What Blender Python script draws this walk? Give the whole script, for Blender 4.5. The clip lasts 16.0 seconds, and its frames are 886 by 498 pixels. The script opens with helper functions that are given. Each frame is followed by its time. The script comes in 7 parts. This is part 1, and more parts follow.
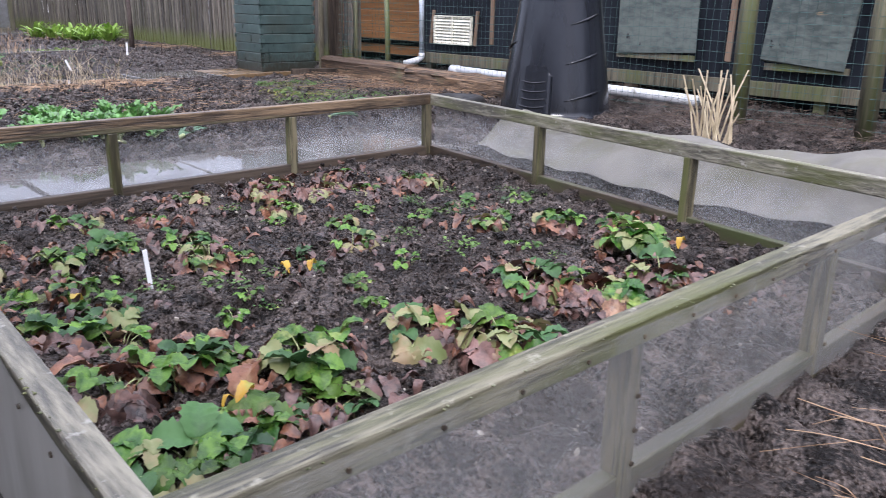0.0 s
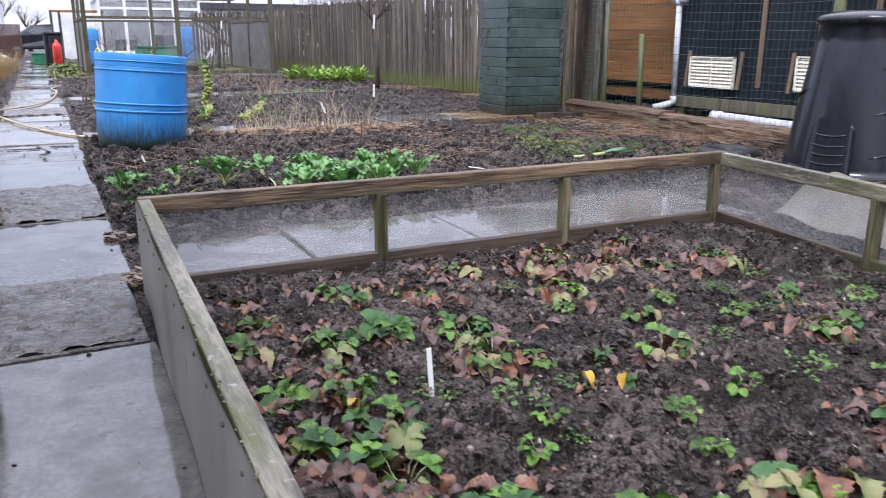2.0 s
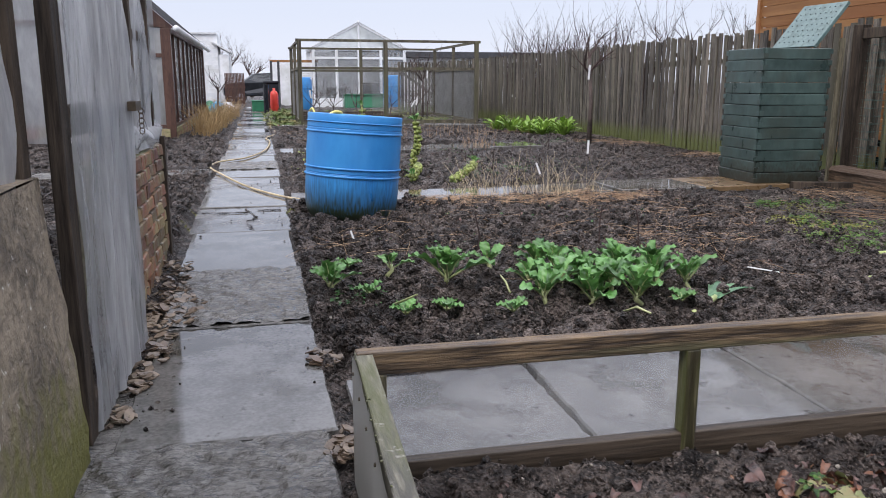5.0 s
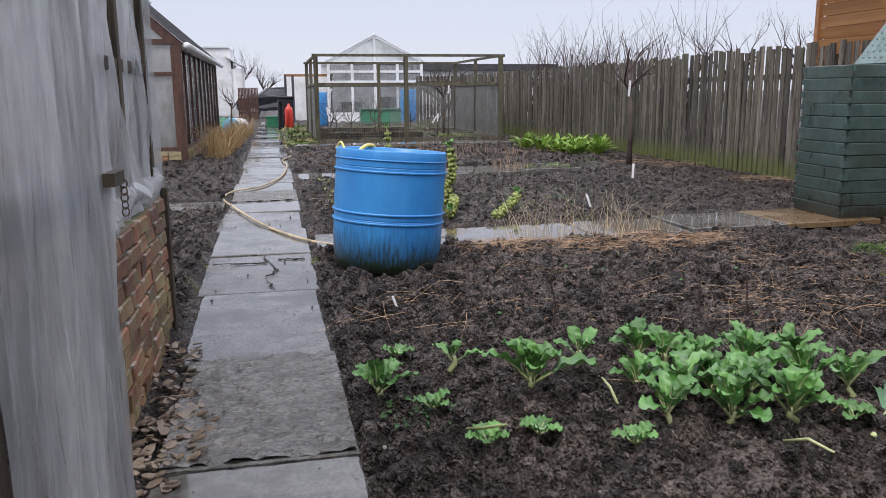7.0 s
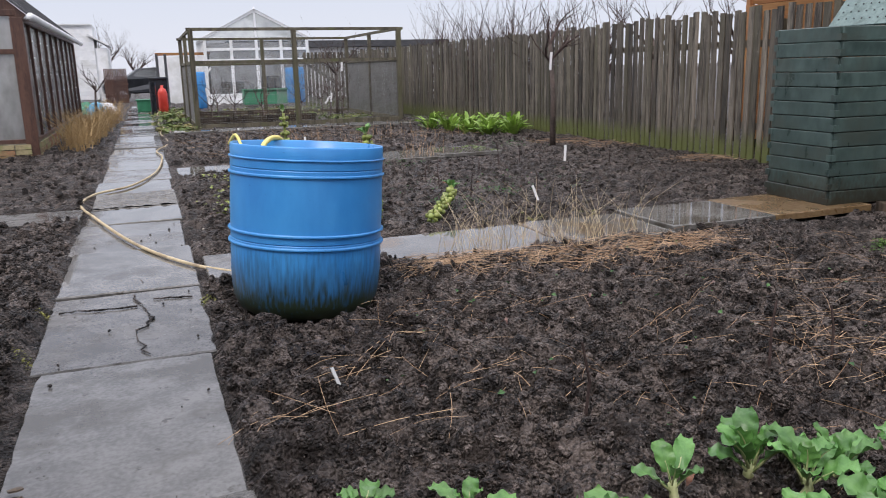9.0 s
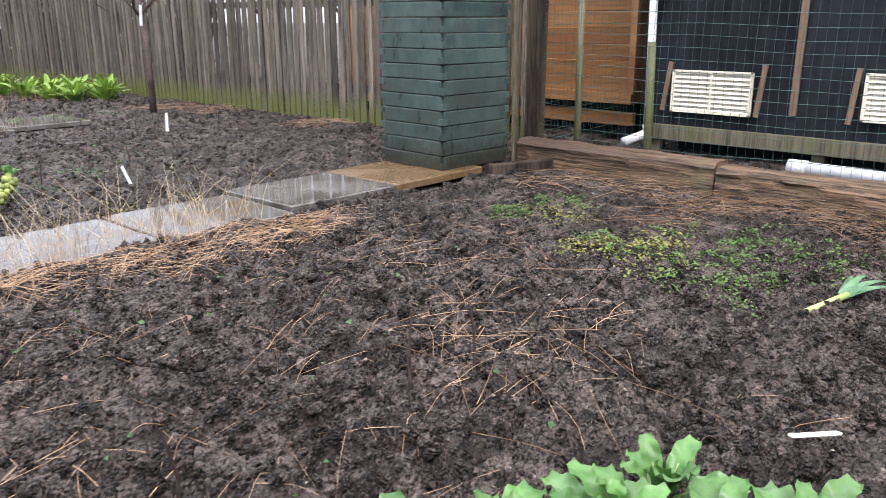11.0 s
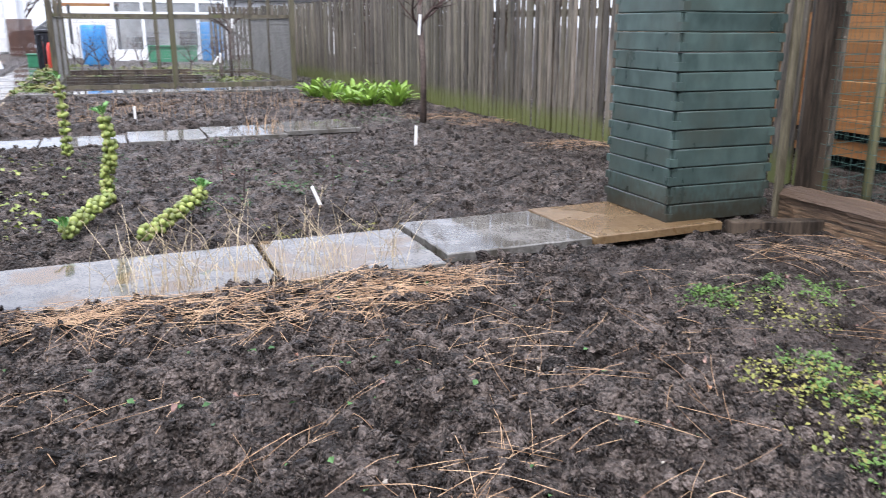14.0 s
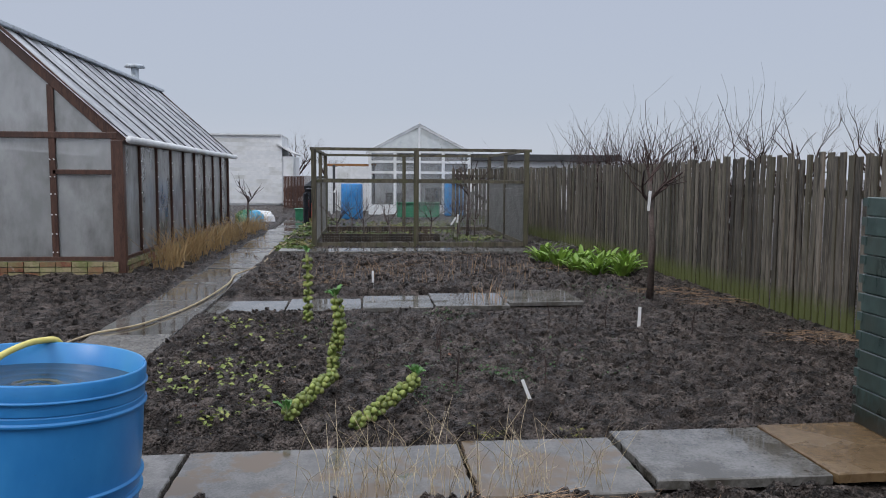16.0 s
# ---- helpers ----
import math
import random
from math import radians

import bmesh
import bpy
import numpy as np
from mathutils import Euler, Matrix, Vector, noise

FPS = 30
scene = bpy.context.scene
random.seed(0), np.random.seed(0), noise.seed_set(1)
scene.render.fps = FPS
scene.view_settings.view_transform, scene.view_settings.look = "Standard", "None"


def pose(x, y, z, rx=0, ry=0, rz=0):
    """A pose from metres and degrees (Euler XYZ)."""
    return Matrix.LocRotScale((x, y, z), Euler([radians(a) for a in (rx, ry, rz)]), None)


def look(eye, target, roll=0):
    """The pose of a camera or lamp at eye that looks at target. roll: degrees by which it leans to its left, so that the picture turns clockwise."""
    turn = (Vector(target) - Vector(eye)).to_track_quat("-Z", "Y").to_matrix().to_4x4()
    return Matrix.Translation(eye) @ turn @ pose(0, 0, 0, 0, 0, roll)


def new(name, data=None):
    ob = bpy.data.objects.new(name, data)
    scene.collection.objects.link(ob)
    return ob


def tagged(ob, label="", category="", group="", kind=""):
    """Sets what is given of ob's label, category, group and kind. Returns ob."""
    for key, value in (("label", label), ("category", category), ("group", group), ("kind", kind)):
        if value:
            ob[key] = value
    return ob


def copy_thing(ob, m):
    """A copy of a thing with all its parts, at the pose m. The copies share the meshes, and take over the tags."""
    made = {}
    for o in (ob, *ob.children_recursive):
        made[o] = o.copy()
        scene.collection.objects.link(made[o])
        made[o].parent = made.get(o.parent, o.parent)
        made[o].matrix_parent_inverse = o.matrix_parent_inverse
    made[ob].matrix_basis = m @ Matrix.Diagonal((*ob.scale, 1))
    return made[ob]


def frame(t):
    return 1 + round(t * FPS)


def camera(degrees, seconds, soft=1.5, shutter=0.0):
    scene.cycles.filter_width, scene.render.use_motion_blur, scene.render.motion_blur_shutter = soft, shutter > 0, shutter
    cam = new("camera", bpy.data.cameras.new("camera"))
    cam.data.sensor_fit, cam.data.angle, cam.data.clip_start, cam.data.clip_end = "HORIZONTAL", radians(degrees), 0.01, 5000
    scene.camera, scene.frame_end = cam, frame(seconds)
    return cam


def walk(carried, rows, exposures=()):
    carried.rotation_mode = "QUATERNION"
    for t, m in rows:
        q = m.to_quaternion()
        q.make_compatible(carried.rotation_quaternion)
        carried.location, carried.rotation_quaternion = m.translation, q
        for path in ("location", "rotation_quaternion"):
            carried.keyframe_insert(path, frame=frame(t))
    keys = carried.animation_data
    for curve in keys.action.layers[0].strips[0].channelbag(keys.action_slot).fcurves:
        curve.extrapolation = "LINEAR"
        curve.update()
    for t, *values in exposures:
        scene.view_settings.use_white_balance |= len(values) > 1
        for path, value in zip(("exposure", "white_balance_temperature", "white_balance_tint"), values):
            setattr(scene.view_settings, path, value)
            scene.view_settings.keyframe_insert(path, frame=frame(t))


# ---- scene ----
cam = camera(58.8, 16.0, soft=0.7, shutter=0.2)
PATH = [
    (0, (0.849, 1.663, 0.914), (2.135, 3.072, 0.314), 1.1),
    (0.5, (0.805, 1.814, 0.917), (1.993, 3.306, 0.317), 1.0),
    (1, (0.853, 1.941, 0.924), (1.956, 3.502, 0.337), 0.9),
    (1.5, (0.915, 2.052, 0.943), (1.916, 3.692, 0.386), 0.5),
    (2, (0.901, 2.264, 0.954), (1.763, 3.992, 0.434), 0.2),
    (2.5, (0.832, 2.474, 0.983), (1.579, 4.264, 0.496), 0.0),
    (3, (0.894, 2.666, 0.983), (1.558, 4.496, 0.528), -0.2),
    (3.5, (0.97, 2.831, 1.029), (1.553, 4.692, 0.583), -0.4),
    (4, (0.94, 3.013, 1.035), (1.466, 4.892, 0.598), -0.3),
    (4.5, (0.914, 3.207, 1.039), (1.405, 5.097, 0.609), -0.1),
    (5, (0.951, 3.362, 1.061), (1.387, 5.269, 0.645), 0.1),
    (5.2, (0.938, 3.431, 1.065), (1.351, 5.343, 0.652), 0.2),
    (7.3, (0.889, 4.597, 1.193), (1.298, 6.515, 0.802), -0.5),
    (7.5, (0.871, 4.762, 1.183), (1.296, 6.675, 0.782), -0.6),
    (8, (0.91, 5.114, 1.156), (1.371, 7.015, 0.742), -0.8),
    (8.5, (0.951, 5.467, 1.167), (1.486, 7.347, 0.743), -1.2),
    (9, (0.957, 5.813, 1.154), (1.626, 7.644, 0.706), -1.3),
    (9.5, (1.056, 6.015, 1.14), (1.899, 7.766, 0.665), -1.4),
    (10, (1.125, 6.222, 1.126), (2.207, 7.827, 0.624), -0.7),
    (10.2, (1.162, 6.268, 1.132), (2.34, 7.799, 0.616), -0.5),
    (12.3, (2.233, 6.507, 1.147), (3.724, 7.711, 0.575), 0.0),
    (12.5, (2.331, 6.484, 1.161), (3.773, 7.747, 0.591), -0.0),
    (13, (2.472, 6.459, 1.202), (3.758, 7.883, 0.636), 0.3),
    (13.5, (2.636, 6.577, 1.196), (3.676, 8.191, 0.636), 0.5),
    (14, (2.75, 6.647, 1.197), (3.494, 8.422, 0.653), 0.2),
    (14.5, (2.89, 6.68, 1.254), (3.366, 8.561, 0.772), -0.2),
    (15, (2.878, 6.739, 1.357), (3.219, 8.673, 0.98), 0.6),
    (15.5, (2.867, 6.748, 1.448), (3.109, 8.715, 1.177), 0.7),
    (16, (2.899, 6.756, 1.499), (3.1, 8.737, 1.314), 0.4),
]
EXPOSURES = [(0, 1.0, 6150, 20), (1.5, 0.94, 6200, 20), (2.5, 0.81, 6320, 18), (3.5, 0.65, 6450, 15), (5, 0.45, 6550, 15), (7.5, 0.32, 6680, 15), (9, 0.35, 6750, 15), (10, 0.7, 6750, 16),
             (12.5, 1.5, 6450, 14), (13.5, 1.4, 6400, 14), (14, 1.2, 6420, 15), (14.5, 0.85, 6450, 15), (15, 0.45, 6450, 15), (15.5, 0.13, 6460, 12), (16, -0.18, 6460, 11)]
walk(cam, [(t, look(eye, target, roll)) for t, eye, target, roll in PATH], EXPOSURES)

# ---------- world and light: a wet, overcast winter day ----------
world = bpy.data.worlds.new("overcast_sky")
scene.world = world
world.use_nodes = True
wn, wl = world.node_tree.nodes, world.node_tree.links
wn.clear()
w_out, w_bg = wn.new("ShaderNodeOutputWorld"), wn.new("ShaderNodeBackground")
w_sky, w_co = wn.new("ShaderNodeTexSky"), wn.new("ShaderNodeTexCoord")
w_sky.sky_type, w_sky.sun_disc = "NISHITA", False
w_sky.sun_elevation, w_sky.sun_rotation = radians(28), radians(200)
w_sep, w_ramp = wn.new("ShaderNodeSeparateXYZ"), wn.new("ShaderNodeValToRGB")
wl.new(w_co.outputs["Generated"], w_sep.inputs[0])
wl.new(w_sep.outputs["Z"], w_ramp.inputs[0])
# cloud deck: paler at the horizon's edge, brighter overhead
w_ramp.color_ramp.elements[0].color = (6.0, 6.5, 7.5, 1)
w_ramp.color_ramp.elements[1].color = (18.5, 19.2, 20.8, 1)
for at, c in ((0.08, (5.4, 6.0, 7.1, 1)), (0.3, (5.3, 5.9, 7.2, 1)), (0.5, (10.8, 11.6, 13.2, 1))):
    w_ramp.color_ramp.elements.new(at).color = c
w_noise, w_cl, w_mix = wn.new("ShaderNodeTexNoise"), wn.new("ShaderNodeMix"), wn.new("ShaderNodeMix")
w_noise.inputs["Scale"].default_value = 1.6
w_noise.inputs["Detail"].default_value = 4
wl.new(w_co.outputs["Generated"], w_noise.inputs["Vector"])
w_cl.data_type, w_cl.blend_type = "RGBA", "SOFT_LIGHT"
w_cl.inputs[0].default_value = 0.12
wl.new(w_ramp.outputs[0], w_cl.inputs[6])
wl.new(w_noise.outputs[0], w_cl.inputs[7])
w_mix.data_type = "RGBA"
w_mix.inputs[0].default_value = 0.93
wl.new(w_sky.outputs[0], w_mix.inputs[6])
wl.new(w_ramp.outputs[0], w_mix.inputs[7])
wl.new(w_mix.outputs[2], w_bg.inputs[0])
w_bg.inputs[1].default_value = 0.1
wl.new(w_bg.outputs[0], w_out.inputs[0])
sun_data = bpy.data.lights.new("sun", "SUN")
sun_data.energy, sun_data.angle, sun_data.color = 1.5, radians(20), (1.0, 0.97, 0.93)
sun = new("sun", sun_data)
sun.matrix_world = look((-14, -6, 30), (3, 12, 0))

# ---------- materials ----------


def mat(name, c1, c2, scale=20.0, rough=(0.5, 0.8), bump=0.3, stretch=(1, 1, 1), c3=None, scale3=2.0, edge3=(0.5, 0.65),
        metal=0.0, rnd=0.0, detail=8.0, dist=0.01, through_light=0.0, alpha=1.0, wet=None, spec=0.5, crumb=0.0, c4=None, scale4=6.0, edge4=(0.55, 0.7), blend=(0.42, 0.58)):
    """A surface of two blended colours with grain, patches c3 and c4, uneven gloss and fine relief."""
    m = bpy.data.materials.new(name)
    m.use_nodes = True
    n, l = m.node_tree.nodes, m.node_tree.links
    n.clear()
    out, bsdf, co, mp = n.new("ShaderNodeOutputMaterial"), n.new("ShaderNodeBsdfPrincipled"), n.new("ShaderNodeTexCoord"), n.new("ShaderNodeMapping")
    info = n.new("ShaderNodeObjectInfo")
    mp.inputs["Scale"].default_value = stretch
    l.new(co.outputs["Object"], mp.inputs["Vector"])
    shift = n.new("ShaderNodeMath")
    shift.operation = "MULTIPLY"
    shift.inputs[1].default_value = 37.0
    l.new(info.outputs["Random"], shift.inputs[0])
    comb = n.new("ShaderNodeCombineXYZ")
    for i in range(3):
        l.new(shift.outputs[0], comb.inputs[i])
    l.new(comb.outputs[0], mp.inputs["Location"])

    def noise_tex(s, d, src):
        t = n.new("ShaderNodeTexNoise")
        t.inputs["Scale"].default_value, t.inputs["Detail"].default_value = s, d
        t.inputs["Roughness"].default_value = 0.6
        l.new(src, t.inputs["Vector"])
        return t.outputs[0]

    def ramp(src, a, b):
        r = n.new("ShaderNodeMapRange")
        r.inputs[1].default_value, r.inputs[2].default_value = a, b
        l.new(src, r.inputs[0])
        return r.outputs[0]

    def mixed(fac, a, b):
        x = n.new("ShaderNodeMix")
        x.data_type = "RGBA"
        l.new(fac, x.inputs[0])
        for sock, v in ((x.inputs[6], a), (x.inputs[7], b)):
            if isinstance(v, tuple):
                sock.default_value = (*v, 1)
            else:
                l.new(v, sock)
        return x.outputs[2]

    grain = noise_tex(scale, detail, mp.outputs[0])
    large = noise_tex(max(scale / 9, 0.6), 5, mp.outputs[0])
    both = n.new("ShaderNodeMath")
    both.operation = "MULTIPLY_ADD"
    both.inputs[1].default_value = 0.5
    l.new(large, both.inputs[0])
    half = n.new("ShaderNodeMath")
    half.operation = "MULTIPLY"
    half.inputs[1].default_value = 0.5
    l.new(grain, half.inputs[0])
    l.new(half.outputs[0], both.inputs[2])
    col = mixed(ramp(both.outputs[0], *blend), c1, c2)
    if c3:
        col = mixed(ramp(noise_tex(scale3, 6, mp.outputs[0]), *edge3), col, c3)
    if c4:
        col = mixed(ramp(noise_tex(scale4, 6, co.outputs["Object"]), *edge4), col, c4)
    if rnd:
        k = n.new("ShaderNodeMapRange")
        k.inputs[3].default_value, k.inputs[4].default_value = 1 - rnd, 1 + rnd
        l.new(info.outputs["Random"], k.inputs[0])
        v = n.new("ShaderNodeVectorMath")
        v.operation = "SCALE"
        l.new(col, v.inputs[0])
        l.new(k.outputs[0], v.inputs["Scale"])
        col = v.outputs[0]
    l.new(col, bsdf.inputs["Base Color"])
    rr = n.new("ShaderNodeMapRange")
    rr.inputs[1].default_value, rr.inputs[2].default_value = 0.38, 0.62
    rr.inputs[3].default_value, rr.inputs[4].default_value = rough
    l.new(noise_tex(wet, 3, co.outputs["Object"]) if wet else both.outputs[0], rr.inputs[0])
    l.new(rr.outputs[0], bsdf.inputs["Roughness"])
    bsdf.inputs["Metallic"].default_value = metal
    bsdf.inputs["Specular IOR Level"].default_value = spec
    if bump:
        b = n.new("ShaderNodeBump")
        b.inputs["Strength"].default_value, b.inputs["Distance"].default_value = bump, dist
        if crumb:
            vo, am = n.new("ShaderNodeTexVoronoi"), n.new("ShaderNodeMath")
            vo.inputs["Scale"].default_value = crumb
            l.new(co.outputs["Object"], vo.inputs["Vector"])
            am.operation = "MULTIPLY_ADD"
            am.inputs[1].default_value = -0.9
            l.new(vo.outputs["Distance"], am.inputs[0])
            l.new(grain, am.inputs[2])
            l.new(am.outputs[0], b.inputs["Height"])
        else:
            l.new(grain, b.inputs["Height"])
        l.new(b.outputs[0], bsdf.inputs["Normal"])
    shader = bsdf.outputs[0]
    if through_light:
        tr, ad = n.new("ShaderNodeBsdfTranslucent"), n.new("ShaderNodeMixShader")
        l.new(col, tr.inputs[0])
        ad.inputs[0].default_value = through_light
        l.new(shader, ad.inputs[1])
        l.new(tr.outputs[0], ad.inputs[2])
        shader = ad.outputs[0]
    if alpha < 1:
        tp, ad = n.new("ShaderNodeBsdfTransparent"), n.new("ShaderNodeMixShader")
        fac = n.new("ShaderNodeMapRange")
        fac.inputs[3].default_value, fac.inputs[4].default_value = max(alpha - 0.12, 0), min(alpha + 0.12, 1)
        l.new(large, fac.inputs[0])
        fac.inputs[1].default_value, fac.inputs[2].default_value = 0.35, 0.65
        l.new(fac.outputs[0], ad.inputs[0])
        l.new(tp.outputs[0], ad.inputs[1])
        l.new(shader, ad.inputs[2])
        shader = ad.outputs[0]
    l.new(shader, out.inputs[0])
    return m


def foot_stain(m, tint, fall, start, whole=False, grain=(9, 9, 4), reach=(0.5, 0.95)):
    """Algae and dirt that creep up a surface from its foot in streaks."""
    n, l = m.node_tree.nodes, m.node_tree.links
    bsdf = [x for x in n if x.type == "BSDF_PRINCIPLED"][0]
    old = bsdf.inputs["Base Color"].links[0].from_socket
    co, mp, no, sep = n.new("ShaderNodeTexCoord"), n.new("ShaderNodeMapping"), n.new("ShaderNodeTexNoise"), n.new("ShaderNodeSeparateXYZ")
    mp.inputs["Scale"].default_value = grain
    no.inputs["Detail"].default_value = 6
    l.new(co.outputs["Object"], mp.inputs[0])
    l.new(mp.outputs[0], no.inputs["Vector"])
    if whole:
        geo = n.new("ShaderNodeNewGeometry")
        l.new(geo.outputs["Position"], sep.inputs[0])
        l.new(geo.outputs["Position"], mp.inputs[0])
    else:
        l.new(co.outputs["Object"], sep.inputs[0])
    rise, tot, mr, mx = n.new("ShaderNodeMath"), n.new("ShaderNodeMath"), n.new("ShaderNodeMapRange"), n.new("ShaderNodeMix")
    rise.operation, rise.inputs[1].default_value, rise.inputs[2].default_value = "MULTIPLY_ADD", -fall, start
    l.new(sep.outputs["Z"], rise.inputs[0])
    tot.operation = "ADD"
    l.new(rise.outputs[0], tot.inputs[0])
    l.new(no.outputs[0], tot.inputs[1])
    mr.inputs[1].default_value, mr.inputs[2].default_value = reach
    l.new(tot.outputs[0], mr.inputs[0])
    mx.data_type = "RGBA"
    l.new(mr.outputs[0], mx.inputs[0])
    l.new(old, mx.inputs[6])
    mx.inputs[7].default_value = (*tint, 1)
    l.new(mx.outputs[2], bsdf.inputs["Base Color"])
    return m


# soil tone follows the grain; its near-black lows also paint in crevice shade
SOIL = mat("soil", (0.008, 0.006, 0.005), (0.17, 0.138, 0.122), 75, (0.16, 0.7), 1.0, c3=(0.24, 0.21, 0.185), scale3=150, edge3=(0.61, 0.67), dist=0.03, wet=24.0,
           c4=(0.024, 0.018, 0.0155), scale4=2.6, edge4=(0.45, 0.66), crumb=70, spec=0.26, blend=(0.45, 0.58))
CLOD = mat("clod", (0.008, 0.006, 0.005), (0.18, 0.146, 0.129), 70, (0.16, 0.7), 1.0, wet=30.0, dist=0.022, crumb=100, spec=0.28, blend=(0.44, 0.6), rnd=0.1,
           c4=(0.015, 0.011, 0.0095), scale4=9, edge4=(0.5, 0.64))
SLAB = mat("wet_concrete", (0.085, 0.081, 0.076), (0.165, 0.158, 0.15), 80, (0.03, 0.3), 0.05, c3=(0.055, 0.05, 0.043), scale3=2.2, edge3=(0.5, 0.68), rnd=0.12, wet=2.4, dist=0.004,
           c4=(0.06, 0.052, 0.042), scale4=12, edge4=(0.61, 0.67))
SLAB_ROUGH = mat("tamped_concrete", (0.055, 0.051, 0.045), (0.14, 0.132, 0.12), 45, (0.04, 0.26), 0.7, stretch=(1, 2.6, 1), c3=(0.028, 0.025, 0.02), scale3=22, edge3=(0.57, 0.64), dist=0.012, wet=12, spec=0.8, c4=(0.06, 0.05, 0.03), scale4=5, edge4=(0.6, 0.72))
# brown c3 patches: silt, and dark reflections painted into the slab colour
SLAB_SILT_REFLECT = mat("wet_concrete_silt_reflections", (0.085, 0.08, 0.073), (0.15, 0.142, 0.13), 70, (0.012, 0.08), 0.02, c3=(0.12, 0.085, 0.052), scale3=2.6, edge3=(0.5, 0.56), wet=2.0, dist=0.004, spec=0.6, c4=(0.07, 0.075, 0.035), scale4=3.5, edge4=(0.66, 0.7))
SLAB_BROWN = mat("rust_stained_concrete", (0.095, 0.058, 0.027), (0.17, 0.115, 0.062), 30, (0.12, 0.4), 0.2, c3=(0.14, 0.09, 0.045), scale3=3, wet=2)
TIMBER = mat("weathered_timber", (0.06, 0.053, 0.034), (0.18, 0.16, 0.11), 110, (0.45, 0.75), 0.5, stretch=(1, 1, 0.035), c3=(0.10, 0.125, 0.035), scale3=3, edge3=(0.5, 0.68), rnd=0.15, dist=0.004)
RAIL_X = mat("bed_rail_timber", (0.028, 0.018, 0.011), (0.2, 0.135, 0.075), 120, (0.35, 0.65), 0.8, stretch=(0.06, 1, 1), c3=(0.14, 0.135, 0.07), scale3=5, edge3=(0.52, 0.68), dist=0.006, c4=(0.045, 0.03, 0.018), scale4=3.5, edge4=(0.56, 0.68), blend=(0.43, 0.58))
RAIL_Y = mat("bed_rail_timber_grey", (0.065, 0.06, 0.045), (0.25, 0.235, 0.18), 90, (0.45, 0.75), 0.8, stretch=(1, 0.14, 1), c3=(0.09, 0.095, 0.04), scale3=12, edge3=(0.5, 0.64), dist=0.005, c4=(0.3, 0.29, 0.25), scale4=30, edge4=(0.62, 0.7))
RAIL_S = mat("mossy_rail_timber", (0.03, 0.028, 0.018), (0.19, 0.175, 0.12), 130, (0.35, 0.65), 0.8, stretch=(0.08, 1, 1), c3=(0.075, 0.08, 0.025), scale3=12, edge3=(0.48, 0.62), dist=0.005, c4=(0.27, 0.26, 0.2), scale4=24, edge4=(0.6, 0.7), blend=(0.45, 0.56))
SLAB_POOL = mat("flooded_concrete", (0.085, 0.082, 0.076), (0.16, 0.154, 0.145), 60, (0.012, 0.1), 0.0, c3=(0.06, 0.054, 0.044), scale3=3, edge3=(0.52, 0.64), wet=2.6, spec=0.6, c4=(0.05, 0.043, 0.035), scale4=11, edge4=(0.62, 0.67))
POST = mat("bed_post_timber", (0.03, 0.026, 0.014), (0.15, 0.13, 0.075), 130, (0.3, 0.65), 0.8, stretch=(1, 1, 0.06), c3=(0.085, 0.095, 0.028), scale3=12, edge3=(0.48, 0.62), rnd=0.15, dist=0.005, blend=(0.45, 0.56))
LOWBOARD_X = mat("damp_bottom_board", (0.018, 0.013, 0.009), (0.075, 0.055, 0.038), 110, (0.35, 0.6), 0.6, stretch=(0.05, 1, 1), c3=(0.05, 0.06, 0.02), scale3=6, dist=0.005)
LOWBOARD_Y = mat("damp_side_board", (0.018, 0.013, 0.009), (0.075, 0.055, 0.038), 110, (0.35, 0.6), 0.6, stretch=(1, 0.05, 1), c3=(0.05, 0.06, 0.02), scale3=6, dist=0.005)
PICKET = foot_stain(mat("picket_timber", (0.017, 0.014, 0.011), (0.155, 0.135, 0.108), 90, (0.5, 0.85), 0.9, stretch=(1, 1, 0.06), c3=(0.075, 0.07, 0.042), scale3=4, edge3=(0.5, 0.7), rnd=0.45, dist=0.004,
             c4=(0.36, 0.35, 0.31), scale4=13, edge4=(0.66, 0.72)), (0.085, 0.098, 0.026), 2.6, 0.8)
SLEEPER = mat("old_sleeper", (0.02, 0.013, 0.008), (0.23, 0.145, 0.085), 60, (0.5, 0.85), 1.0, stretch=(1, 0.07, 1), c3=(0.07, 0.045, 0.03), scale3=5, edge3=(0.5, 0.62), dist=0.016, c4=(0.12, 0.12, 0.06), scale4=2.5, edge4=(0.62, 0.74))
DARKPOST = mat("dark_timber", (0.016, 0.012, 0.009), (0.08, 0.06, 0.044), 70, (0.5, 0.85), 0.7, stretch=(1, 1, 0.07), c3=(0.075, 0.068, 0.045), scale3=3, edge3=(0.56, 0.75), rnd=0.2, dist=0.005, spec=0.25)
BROWNFRAME = mat("brown_stain", (0.045, 0.02, 0.014), (0.10, 0.048, 0.032), 110, (0.3, 0.55), 0.3, stretch=(1, 1, 0.1), c3=(0.06, 0.035, 0.03), scale3=2, dist=0.003)
TAN = mat("orange_cladding", (0.22, 0.10, 0.036), (0.34, 0.175, 0.07), 20, (0.4, 0.6), 0.3, stretch=(1, 0.06, 1), c3=(0.25, 0.11, 0.045), scale3=2, rnd=0.12, dist=0.003)
BLACKBOARD = mat("black_stained_boards", (0.005, 0.0065, 0.0095), (0.015, 0.019, 0.026), 14, (0.4, 0.75), 0.3, stretch=(1, 1, 0.14), c3=(0.062, 0.067, 0.078), scale3=2.4, edge3=(0.6, 0.8), dist=0.004, spec=0.18)
